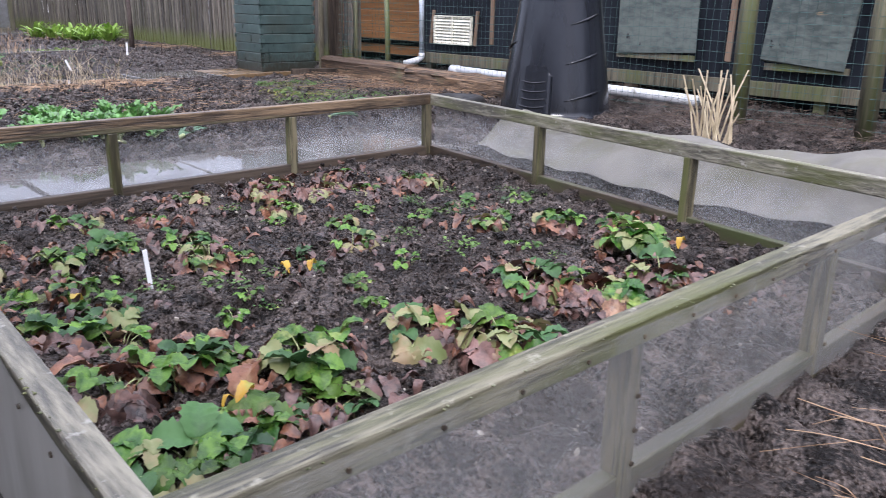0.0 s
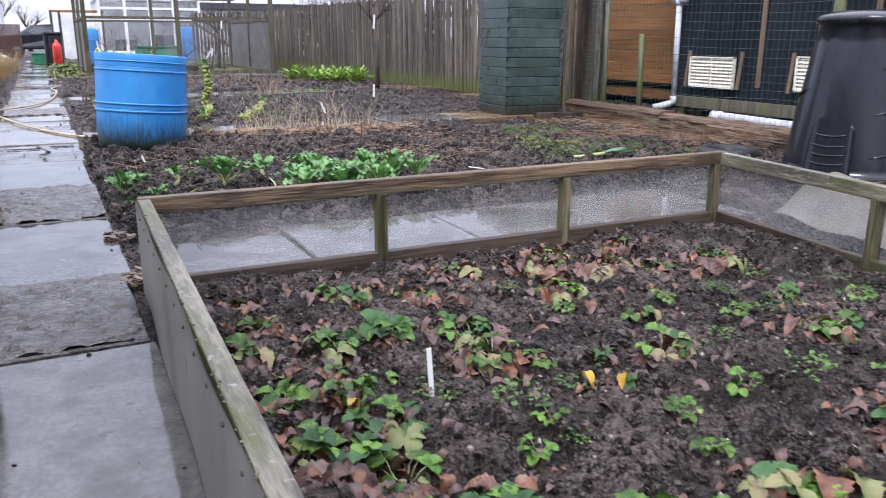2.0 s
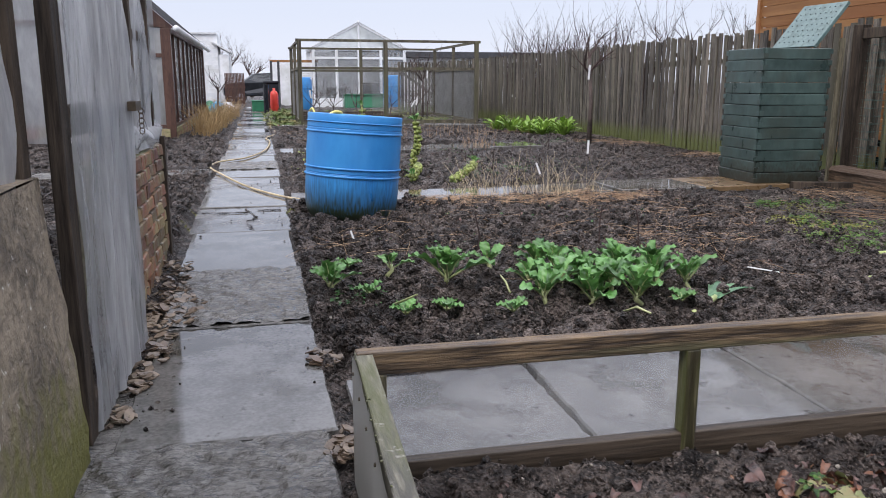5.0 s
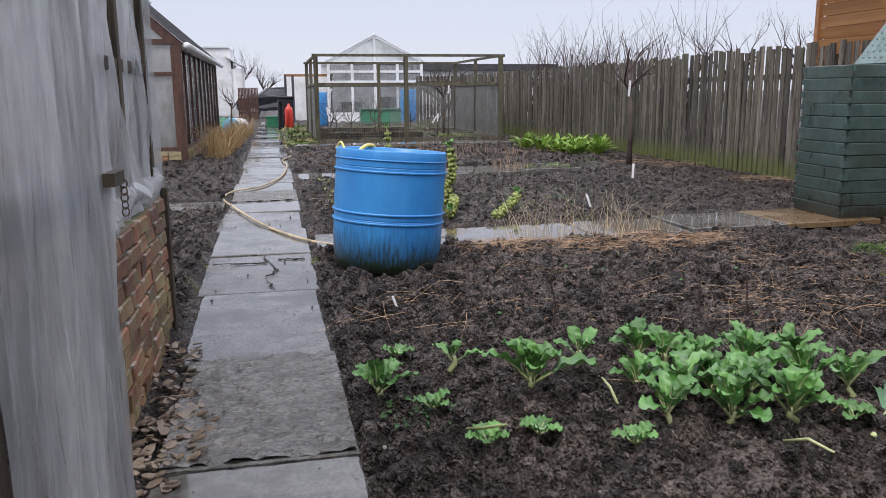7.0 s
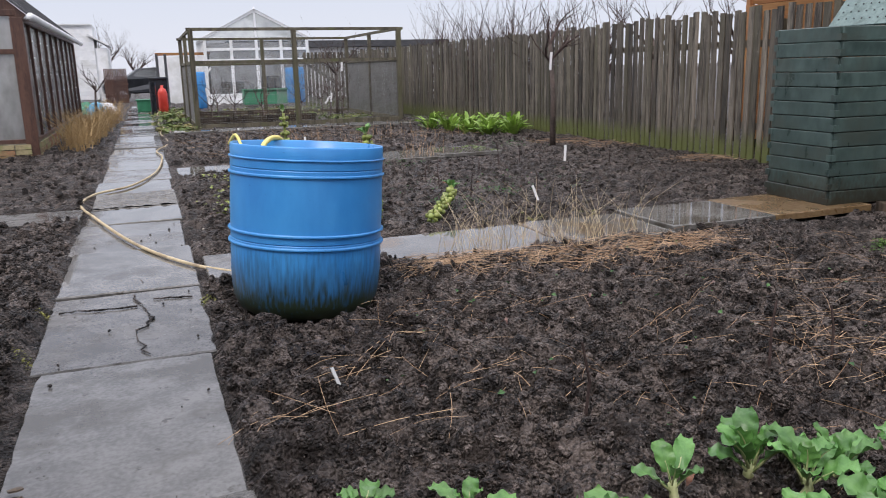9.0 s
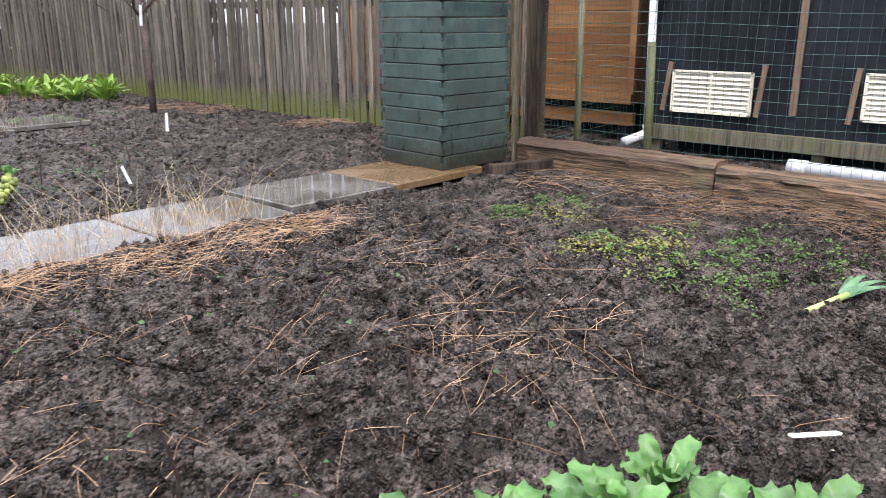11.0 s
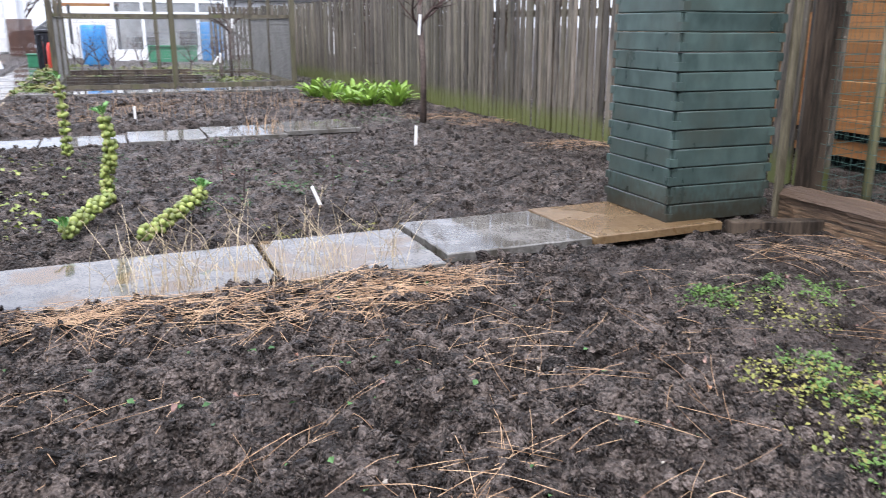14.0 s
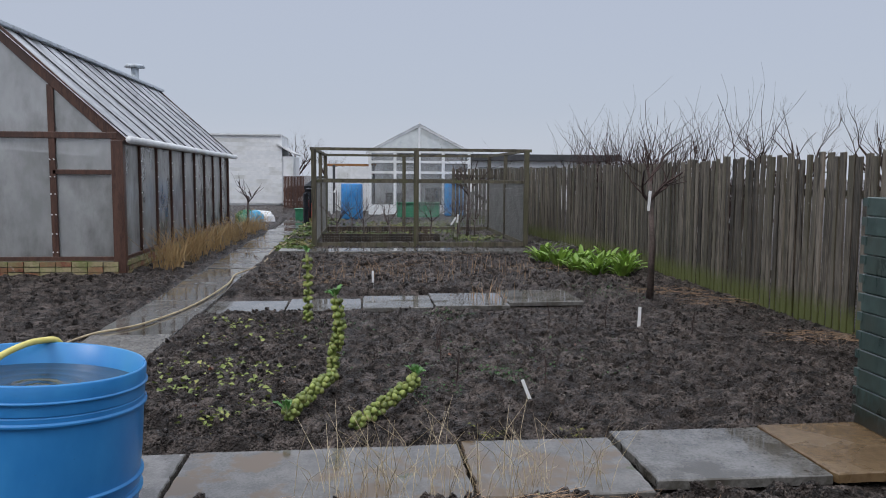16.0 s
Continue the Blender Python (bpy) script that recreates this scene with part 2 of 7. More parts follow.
GREYPANEL = mat("felt_panel", (0.05, 0.064, 0.058), (0.115, 0.135, 0.12), 9, (0.35, 0.7), 0.4, stretch=(1, 1, 2.5), c3=(0.2, 0.145, 0.085), scale3=2.2, edge3=(0.66, 0.7), c4=(0.012, 0.014, 0.014), scale4=5, edge4=(0.66, 0.69))
BLUE = mat("blue_plastic", (0.022, 0.20, 0.52), (0.04, 0.27, 0.61), 5, (0.25, 0.42), 0.06, stretch=(1, 1, 0.4), c3=(0.045, 0.25, 0.52), scale3=2.5, c4=(0.03, 0.16, 0.40), scale4=30, edge4=(0.66, 0.78))
BARREL = foot_stain(mat("blue_barrel_plastic", (0.022, 0.19, 0.50), (0.04, 0.26, 0.60), 5, (0.25, 0.42), 0.05, stretch=(1, 1, 0.4), c3=(0.045, 0.25, 0.52), scale3=2.5, c4=(0.02, 0.11, 0.30), scale4=40, edge4=(0.68, 0.78)), (0.022, 0.034, 0.018), 2.6, 0.95, grain=(14, 14, 1.6), reach=(0.5, 1.2))
BLACKPLASTIC = mat("black_plastic", (0.007, 0.008, 0.011), (0.014, 0.016, 0.021), 5, (0.1, 0.24), 0.04, stretch=(1, 1, 0.3), c3=(0.03, 0.034, 0.04), scale3=2.5, edge3=(0.6, 0.85))
GREENPLASTIC = foot_stain(mat("green_composter_plastic", (0.03, 0.05, 0.047), (0.062, 0.097, 0.09), 9, (0.25, 0.45), 0.25, stretch=(1, 1, 0.6), c3=(0.045, 0.056, 0.047), scale3=2.5, edge3=(0.5, 0.7), rnd=0.12), (0.026, 0.025, 0.018), 2.0, 0.6, whole=True)
LIDGREEN = mat("pale_green_lid", (0.085, 0.14, 0.135), (0.135, 0.2, 0.19), 40, (0.3, 0.5), 0.1, c3=(0.06, 0.1, 0.09), scale3=14)
BRICK = mat("brick", (0.13, 0.045, 0.026), (0.25, 0.105, 0.058), 30, (0.45, 0.85), 0.9, rnd=0.4, c3=(0.19, 0.15, 0.07), scale3=4, edge3=(0.42, 0.58), dist=0.01, c4=(0.4, 0.38, 0.33), scale4=5, edge4=(0.61, 0.66))
MORTAR = mat("mortar", (0.11, 0.10, 0.08), (0.21, 0.19, 0.15), 40, (0.7, 0.95), 0.6, c3=(0.10, 0.12, 0.04), scale3=3)
RENDER_WALL = foot_stain(mat("mossy_cement_wall", (0.1, 0.08, 0.058), (0.27, 0.22, 0.16), 30, (0.55, 0.9), 1.0, c3=(0.16, 0.135, 0.085), scale3=1.8, edge3=(0.5, 0.68), dist=0.016, c4=(0.52, 0.49, 0.43), scale4=38, edge4=(0.65, 0.69), blend=(0.42, 0.58)), (0.13, 0.125, 0.03), 1.5, 0.62, grain=(3, 5, 2.5), reach=(0.55, 0.95))
FILM = mat("milky_polythene", (0.48, 0.49, 0.51), (0.68, 0.69, 0.71), 9, (0.06, 0.26), 0.8, stretch=(1, 3.0, 0.5), c3=(0.36, 0.37, 0.38), scale3=2.2, edge3=(0.5, 0.7), through_light=0.3, alpha=0.62, dist=0.03)
CLEAR = mat("clear_plastic_sheet", (0.3, 0.31, 0.32), (0.4, 0.41, 0.42), 5, (0.22, 0.34), 0.05, alpha=0.17, stretch=(1, 1, 0.5))
CLOUDY = mat("scratched_plastic_sheet", (0.33, 0.34, 0.33), (0.46, 0.46, 0.45), 6, (0.12, 0.3), 0.05, stretch=(1, 1, 0.5), alpha=0.15, c3=(0.16, 0.15, 0.12), scale3=5, edge3=(0.56, 0.7))
TWINWALL = mat("twinwall_sheet", (0.30, 0.30, 0.28), (0.46, 0.46, 0.45), 6, (0.25, 0.5), 0.1, stretch=(1, 1, 0.3), c3=(0.17, 0.165, 0.14), scale3=2.5, edge3=(0.5, 0.7))
ROOFSHEET = mat("corrugated_clear_roof", (0.55, 0.57, 0.60), (0.72, 0.74, 0.77), 6, (0.1, 0.25), 0.05, through_light=0.3, alpha=0.85)
GHPANE = mat("greenhouse_sheet", (0.42, 0.43, 0.43), (0.56, 0.57, 0.575), 3, (0.05, 0.2), 0.04, stretch=(1, 1, 0.5), c3=(0.24, 0.24, 0.235), scale3=1.6, edge3=(0.45, 0.7), through_light=0.4, alpha=0.6, spec=0.9)
GLASS = mat("window_glass", (0.2, 0.215, 0.225), (0.28, 0.295, 0.3), 3, (0.03, 0.07), 0.0, alpha=0.4, spec=0.8)
WHITE = mat("white_paint", (0.70, 0.72, 0.74), (0.82, 0.83, 0.84), 5, (0.35, 0.6), 0.1, c3=(0.60, 0.61, 0.60), scale3=1.2)
PIPEGREY = mat("grey_pipe", (0.42, 0.48, 0.54), (0.53, 0.58, 0.63), 9, (0.3, 0.5), 0.05, c3=(0.32, 0.36, 0.37), scale3=5)
PIPEWHITE = mat("white_pipe", (0.48, 0.5, 0.52), (0.66, 0.67, 0.68), 9, (0.3, 0.5), 0.1, c3=(0.25, 0.24, 0.21), scale3=7, edge3=(0.58, 0.66))
CREAM = mat("cream_louvre", (0.66, 0.64, 0.52), (0.76, 0.74, 0.63), 12, (0.35, 0.55), 0.1)
WIRE = mat("green_wire", (0.03, 0.075, 0.07), (0.075, 0.14, 0.13), 30, (0.35, 0.6), 0.0, metal=0.3)
GALV = mat("grey_wire", (0.16, 0.165, 0.16), (0.25, 0.25, 0.25), 30, (0.4, 0.6), 0.0, metal=0.4)
HOSE = mat("yellow_hose", (0.36, 0.28, 0.16), (0.5, 0.41, 0.26), 20, (0.4, 0.6), 0.1, c3=(0.24, 0.18, 0.11), scale3=6)
HOSE_BRIGHT = mat("bright_hose_end", (0.60, 0.52, 0.12), (0.70, 0.62, 0.20), 20, (0.35, 0.55), 0.1)
STRAW = mat("dry_straw", (0.31, 0.19, 0.11), (0.52, 0.36, 0.225), 12, (0.6, 0.85), 0.0, c3=(0.20, 0.115, 0.06), scale3=8, edge3=(0.5, 0.6), through_light=0.15)
PALESTRAW = mat("pale_straw", (0.48, 0.39, 0.25), (0.66, 0.56, 0.39), 12, (0.6, 0.85), 0.0, through_light=0.15)
VERGE = mat("golden_dead_grass", (0.36, 0.23, 0.1), (0.58, 0.41, 0.2), 9, (0.6, 0.85), 0.0, through_light=0.25)
LEAF = mat("strawberry_leaf", (0.02, 0.07, 0.011), (0.11, 0.215, 0.034), 45, (0.25, 0.55), 0.8, rnd=0.45, c3=(0.23, 0.27, 0.07), scale3=12, edge3=(0.58, 0.7), through_light=0.2, dist=0.007, spec=0.4)
LEAFDARK = mat("dark_leaf", (0.02, 0.06, 0.02), (0.06, 0.135, 0.045), 26, (0.3, 0.6), 0.4, rnd=0.35, through_light=0.18, dist=0.005, spec=0.3)
DEADLEAF = mat("dead_leaf", (0.026, 0.013, 0.011), (0.14, 0.075, 0.062), 40, (0.22, 0.55), 0.8, rnd=0.45, c3=(0.21, 0.13, 0.1), scale3=16, edge3=(0.58, 0.7), dist=0.006, blend=(0.43, 0.57))
RUSTLEAF = mat("russet_leaf", (0.06, 0.022, 0.014), (0.23, 0.1, 0.055), 40, (0.22, 0.55), 0.8, rnd=0.4, c3=(0.33, 0.2, 0.12), scale3=14, edge3=(0.57, 0.68), dist=0.006, through_light=0.1, blend=(0.43, 0.57))
YELLOWLEAF = mat("yellow_leaf", (0.38, 0.20, 0.02), (0.50, 0.32, 0.04), 25, (0.4, 0.6), 0.3, c3=(0.26, 0.29, 0.05), scale3=12, through_light=0.2, dist=0.004)
PALELEAF = mat("faded_leaf", (0.14, 0.18, 0.06), (0.25, 0.26, 0.12), 25, (0.45, 0.65), 0.3, c3=(0.28, 0.2, 0.11), scale3=8, through_light=0.2, dist=0.004)
CABBAGE = mat("cabbage_leaf", (0.055, 0.16, 0.034), (0.13, 0.285, 0.078), 16, (0.3, 0.5), 0.4, rnd=0.28, c3=(0.17, 0.28, 0.15), scale3=7, edge3=(0.55, 0.7), through_light=0.18, dist=0.006)
CABSTEM = mat("cabbage_stem", (0.26, 0.30, 0.13), (0.40, 0.42, 0.22), 20, (0.4, 0.6), 0.2)
SPROUT = mat("sprout_green", (0.11, 0.16, 0.032), (0.27, 0.31, 0.085), 25, (0.4, 0.6), 0.4, rnd=0.4, c3=(0.33, 0.31, 0.1), scale3=18, edge3=(0.56, 0.66), through_light=0.08)
DOCK = mat("bright_dock_leaf", (0.12, 0.23, 0.03), (0.25, 0.38, 0.07), 10, (0.35, 0.55), 0.3, rnd=0.35, through_light=0.22, dist=0.005)
WEED = mat("weed_green", (0.04, 0.09, 0.016), (0.095, 0.175, 0.036), 20, (0.45, 0.65), 0.2, rnd=0.3, through_light=0.2)
LICHEN = mat("lichen", (0.07, 0.08, 0.035), (0.22, 0.22, 0.15), 60, (0.7, 0.9), 0.5, c3=(0.13, 0.14, 0.05), scale3=12)
MOSS = mat("yellow_moss", (0.13, 0.14, 0.03), (0.24, 0.23, 0.06), 60, (0.6, 0.85), 0.6, c3=(0.14, 0.17, 0.04), scale3=10)
LEEKGREEN = mat("leek_green", (0.06, 0.15, 0.075), (0.14, 0.27, 0.14), 20, (0.35, 0.55), 0.2, through_light=0.15)
LEEKPALE = mat("leek_pale", (0.34, 0.42, 0.14), (0.46, 0.52, 0.24), 20, (0.35, 0.5), 0.1)
BARK = mat("bark", (0.045, 0.032, 0.027), (0.12, 0.09, 0.078), 30, (0.6, 0.9), 0.6, rnd=0.15)
TWIG = mat("twig", (0.028, 0.019, 0.018), (0.075, 0.052, 0.047), 30, (0.6, 0.9), 0.0, spec=0.2)
FLEECE = mat("dirty_fleece", (0.11, 0.105, 0.09), (0.19, 0.18, 0.155), 5, (0.5, 0.75), 0.4, c3=(0.13, 0.125, 0.085), scale3=3, through_light=0.15, dist=0.02)
LABELWHITE = mat("white_label", (0.72, 0.73, 0.73), (0.8, 0.8, 0.8), 20, (0.4, 0.6), 0.0)
GREENBOX = mat("green_crate", (0.015, 0.13, 0.065), (0.03, 0.19, 0.10), 8, (0.35, 0.55), 0.05)
RED = mat("red_gas_bottle", (0.52, 0.035, 0.02), (0.62, 0.06, 0.035), 8, (0.3, 0.5), 0.05)
CARPAINT = mat("dark_car_paint", (0.018, 0.021, 0.026), (0.03, 0.034, 0.04), 4, (0.12, 0.25), 0.0)
RUBBER = mat("rubber", (0.009, 0.009, 0.0095), (0.02, 0.02, 0.021), 20, (0.35, 0.6), 0.2, spec=0.35)
ROOFDARK = mat("dark_roof", (0.035, 0.037, 0.042), (0.07, 0.072, 0.078), 12, (0.5, 0.8), 0.3)
BRASS = mat("old_iron", (0.05, 0.04, 0.03), (0.10, 0.075, 0.05), 20, (0.4, 0.7), 0.2, metal=0.5)
WATER = mat("water", (0.03, 0.04, 0.045), (0.045, 0.055, 0.06), 4, (0.02, 0.06), 0.25, spec=0.8, dist=0.01)
PEBBLE = mat("pebble", (0.2, 0.17, 0.14), (0.42, 0.385, 0.33), 20, (0.4, 0.8), 0.2, rnd=0.3)
BARKCHIP = mat("damp_bark_chip", (0.06, 0.042, 0.03), (0.23, 0.175, 0.125), 30, (0.25, 0.6), 0.5, c3=(0.12, 0.075, 0.045), scale3=9, dist=0.004)
SHEETBLUE = mat("blue_bag", (0.05, 0.30, 0.50), (0.10, 0.40, 0.6), 8, (0.3, 0.5), 0.3)
GRASS = mat("grass", (0.075, 0.125, 0.028), (0.17, 0.215, 0.065), 9, (0.6, 0.85), 0.5, c3=(0.23, 0.18, 0.08), scale3=2)
CAGEWOOD = mat("greyed_cage_timber", (0.04, 0.035, 0.026), (0.125, 0.112, 0.08), 70, (0.5, 0.85), 0.6, stretch=(1, 1, 0.07), c3=(0.085, 0.09, 0.04), scale3=4, edge3=(0.52, 0.7), rnd=0.2, dist=0.005, spec=0.3)
DEADSTEM = mat("dark_dead_stems", (0.05, 0.034, 0.026), (0.16, 0.11, 0.08), 12, (0.6, 0.85), 0.0, c3=(0.26, 0.2, 0.14), scale3=6, edge3=(0.6, 0.66))

# ---------- mesh helpers ----------
R = random.Random(7)


class Build:
    """Collects boxes, tubes and faces, each with a material slot, into one mesh."""

    def __init__(self):
        self.v, self.f, self.m = [], [], []

    def add(self, verts, faces, m=0):
        o = len(self.v)
        self.v += [tuple(p) for p in verts]
        self.f += [tuple(i + o for i in f) for f in faces]
        self.m += [m] * len(faces)
        return self

    def box(self, c, s, rz=0.0, m=0, rx=0.0, ry=0.0, jit=0.0):
        t = pose(*c, rx, ry, rz)
        vs = [t @ Vector((x * s[0] / 2 + R.uniform(-jit, jit), y * s[1] / 2 + R.uniform(-jit, jit), z * s[2] / 2 + R.uniform(-jit, jit)))
              for x, y, z in ((-1, -1, -1), (1, -1, -1), (1, 1, -1), (-1, 1, -1), (-1, -1, 1), (1, -1, 1), (1, 1, 1), (-1, 1, 1))]
        return self.add(vs, [(0, 3, 2, 1), (4, 5, 6, 7), (0, 1, 5, 4), (1, 2, 6, 5), (2, 3, 7, 6), (3, 0, 4, 7)], m)

    def beam(self, a, b, w, h, m=0, up=(0, 0, 1)):
        """A straight square-sawn timber from a to b, w wide and h high."""
        a, b = Vector(a), Vector(b)
        d = (b - a).normalized()
        side = d.cross(Vector(up))
        side = side.normalized() if side.length > 1e-4 else Vector((1, 0, 0))
        top = side.cross(d)
        vs = [p + side * (sx * w / 2) + top * (sz * h / 2) for p in (a, b) for sx, sz in ((-1, -1), (1, -1), (1, 1), (-1, 1))]
        return self.add(vs, [(3, 2, 1, 0), (4, 5, 6, 7), (0, 1, 5, 4), (1, 2, 6, 5), (2, 3, 7, 6), (3, 0, 4, 7)], m)

    def tube(self, pts, radii, n=6, m=0, caps=True):
        pts = [Vector(p) for p in pts]
        if not isinstance(radii, (list, tuple)):
            radii = [radii] * len(pts)
        vs, fs = [], []
        ref = None
        for i, p in enumerate(pts):
            d = (pts[min(i + 1, len(pts) - 1)] - pts[max(i - 1, 0)]).normalized()
            if ref is None:
                ref = Vector((0, 0, 1)) if abs(d.z) < 0.9 else Vector((1, 0, 0))
            u = d.cross(ref).normalized()
            w = u.cross(d)
            ref = w
            vs += [p + (u * math.cos(k * math.tau / n) + w * math.sin(k * math.tau / n)) * radii[i] for k in range(n)]
        for i in range(len(pts) - 1):
            fs += [(i * n + k, i * n + (k + 1) % n, (i + 1) * n + (k + 1) % n, (i + 1) * n + k) for k in range(n)]
        if caps and n > 2:
            fs += [tuple(range(n))[::-1], tuple(range((len(pts) - 1) * n, len(pts) * n))]
        return self.add(vs, fs, m)

    def lathe(self, profile, n=48, m=0, closed=False):
        """Turns (radius, height[, slot]) rows round the z axis."""
        rows = [(p[0], p[1], p[2] if len(p) > 2 else m) for p in profile]
        vs = [(r * math.cos(k * math.tau / n), r * math.sin(k * math.tau / n), z) for r, z, _ in rows for k in range(n)]
        o = len(self.v)
        self.v += vs
        for i in range(len(rows) - 1):
            for k in range(n):
                self.f.append((o + i * n + k, o + i * n + (k + 1) % n, o + (i + 1) * n + (k + 1) % n, o + (i + 1) * n + k))
                self.m.append(rows[i][2])
        return self

    def sheet(self, fn, nu, nv, m=0):
        vs = [fn(i / nu, j / nv) for j in range(nv + 1) for i in range(nu + 1)]
        w = nu + 1
        return self.add(vs, [(j * w + i, j * w + i + 1, (j + 1) * w + i + 1, (j + 1) * w + i) for j in range(nv) for i in range(nu)], m)

    def mesh(self, name, mats, smooth=False):
        me = bpy.data.meshes.new(name)
        me.from_pydata(self.v, [], self.f)
        for x in (mats if isinstance(mats, (list, tuple)) else [mats]):
            me.materials.append(x)
        me.polygons.foreach_set("material_index", self.m)
        me.polygons.foreach_set("use_smooth", [smooth] * len(self.f))
        me.update()
        return me

    def ob(self, name, mats, parent=None, smooth=False, bevel=0.0, at=None):
        o = new(name, self.mesh(name, mats, smooth))
        if at is not None:
            o.matrix_basis = at if isinstance(at, Matrix) else Matrix.Translation(at)
        if parent:
            o.parent = parent
        if bevel:
            b = o.modifiers.new("worn_edges", "BEVEL")
            b.width, b.segments, b.limit_method = bevel, 2, "ANGLE"
        return o


def thing(name, at, label, category, group="", kind=""):
    """An Empty at the thing's base that holds its parts."""
    o = new(name)
    o.matrix_basis = at if isinstance(at, Matrix) else Matrix.Translation(at)
    return tagged(o, label, category, group, kind)


def share(name, me, parent=None, m=None):
    o = new(name, me)
    if parent:
        o.parent = parent
    if m is not None:
        o.matrix_basis = m
    return o


def smooth01(x, a, b):
    t = np.clip((x - a) / (b - a), 0, 1)
    return t * t * (3 - 2 * t)

# ---------- ground: one sheet, soil in relief in the beds ----------
PAVED = [(0.40, 1.12, -3.0, 38.5), (1.2, 4.45, 5.26, 6.2), (1.12, 6.15, 10.22, 11.02), (1.12, 5.52, 15.35, 16.7), (1.3, 6.5, 21.5, 22.2), (-2.6, 0.4, 12.6, 13.25)]
_rs = np.random.RandomState(5)
_lat = _rs.rand(512, 512)


def vnoise(x, y, s, k=0):
    """Smooth lattice noise in 0..1 with cells of s metres."""
    x, y = np.asarray(x) / s + 31.7 * k + 1000, np.asarray(y) / s + 17.3 * k + 1000
    i, j = np.floor(x).astype(int), np.floor(y).astype(int)
    u, v = x - i, y - j
    u, v = u * u * (3 - 2 * u), v * v * (3 - 2 * v)
    g = lambda a, b: _lat[a % 512, b % 512]
    return (g(i, j) * (1 - u) + g(i + 1, j) * u) * (1 - v) + (g(i, j + 1) * (1 - u) + g(i + 1, j + 1) * u) * v


def cells(x, y, s, k=0):
    """Rounded lumps, 0 between them to 1 on top, about s metres apart."""
    x, y = np.asarray(x) / s + 53.1 * k + 2000, np.asarray(y) / s + 29.9 * k + 2000
    i, j = np.floor(x).astype(int), np.floor(y).astype(int)
    best = np.zeros_like(x)
    for di in (-1, 0, 1):
        for dj in (-1, 0, 1):
            a, c = (i + di) % 512, (j + dj) % 512
            px, py = i + di + _lat[a, c], j + dj + _lat[(a + 97) % 512, (c + 41) % 512]
            r = 0.35 + 0.6 * _lat[(a + 11) % 512, (c + 7) % 512]
            d = np.hypot(x - px, y - py)
            best = np.maximum(best, np.sqrt(np.clip(1 - (d / r) ** 2, 0, 1)) * r)
    return best


def soil_z(x, y):
    """Height of the ground at x, y."""
    x, y = np.asarray(x, float), np.asarray(y, float)
    rough = 0.04 * (vnoise(x, y, 0.7) - 0.5)
    wx, wy = x + 0.05 * vnoise(x, y, 0.06, 5), y + 0.05 * vnoise(x, y, 0.06, 6)
    dug = -0.05 + rough + 0.075 * cells(wx, wy, 0.15, 1) + 0.062 * cells(wx, wy, 0.075, 2) + 0.02 * vnoise(x, y, 0.03, 3)
    calm = smooth01(x, 4.2, 5.6) * smooth01(y, 6.5, 8.0) * (1 - smooth01(y, 9.8, 10.3))
    fine = smooth01(y, 11.0, 11.3) * (1 - smooth01(y, 15.2, 15.5))
    calm = np.maximum(calm, 1 - smooth01(y, 2.2, 2.5))
    bed = (x > 1.1) * (x < 4.0) * (y > 2.4) * (y < 5.28)
    k = 1 - 0.5 * np.maximum(np.maximum(calm, 0.55 * fine), 0.6 * bed)
    h = 0.02 + (dug - 0.02) * k
    h = np.where(bed, h + 0.006, h)
    pit = np.exp(-(np.hypot(x - 1.63, y - 9.75) / 0.46) ** 6)
    h = h * (1 - pit) - 0.045 * pit
    far = smooth01(np.hypot(x - 3, y - 12), 24, 40)
    h = h * (1 - far)
    for x0, x1, y0, y1 in PAVED:
        d = np.maximum(np.maximum(x0 - x, x - x1), np.maximum(y0 - y, y - y1))
        h = h + (np.minimum(h, -0.03) - h) * (1 - smooth01(d, -0.02, 0.03 + 0.06 * vnoise(x, y, 0.2, 4)))
    return h


def steps(*parts):
    out = []
    for a, b, s in parts:
        out += list(np.arange(a, b - 1e-6, s))
    return np.array(out + [parts[-1][1]])


gx = steps((-900, -60, 120), (-60, -6, 6), (-6, -0.4, 0.14), (-0.4, 0.4, 0.04), (0.4, 1.1, 0.1), (1.1, 6.6, 0.03), (6.6, 9, 0.08), (9, 60, 6), (60, 900, 120))
gy = steps((-500, -40, 115), (-40, -2, 4), (-2, 1.6, 0.1), (1.6, 5.36, 0.03), (5.36, 6.0, 0.08), (6.0, 10.3, 0.026), (10.3, 11.0, 0.07), (11.0, 14, 0.04), (14, 17.5, 0.06), (17.5, 24, 0.1), (24, 60, 0.8), (60, 1500, 120))
GX, GY = np.meshgrid(gx, gy)
GZ = soil_z(GX, GY)
nx, ny = len(gx), len(gy)
gi = (np.arange(ny - 1)[:, None] * nx + np.arange(nx - 1)[None, :]).ravel()
gme = bpy.data.meshes.new("ground")
gme.vertices.add(nx * ny)
gme.vertices.foreach_set("co", np.stack([GX, GY, GZ], -1).ravel())
gme.loops.add(len(gi) * 4)
gme.loops.foreach_set("vertex_index", np.stack([gi, gi + 1, gi + nx + 1, gi + nx], -1).ravel().astype(np.int32))
gme.polygons.add(len(gi))
gme.polygons.foreach_set("loop_start", np.arange(0, len(gi) * 4, 4, dtype=np.int32))
gme.polygons.foreach_set("use_smooth", np.zeros(len(gi), bool))
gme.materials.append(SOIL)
gme.update(calc_edges=True)
ground = tagged(new("ground", gme), "dark wet dug garden soil with clods", "ground", kind="structure")


def gz(x, y):
    return float(soil_z(np.array([x]), np.array([y]))[0])


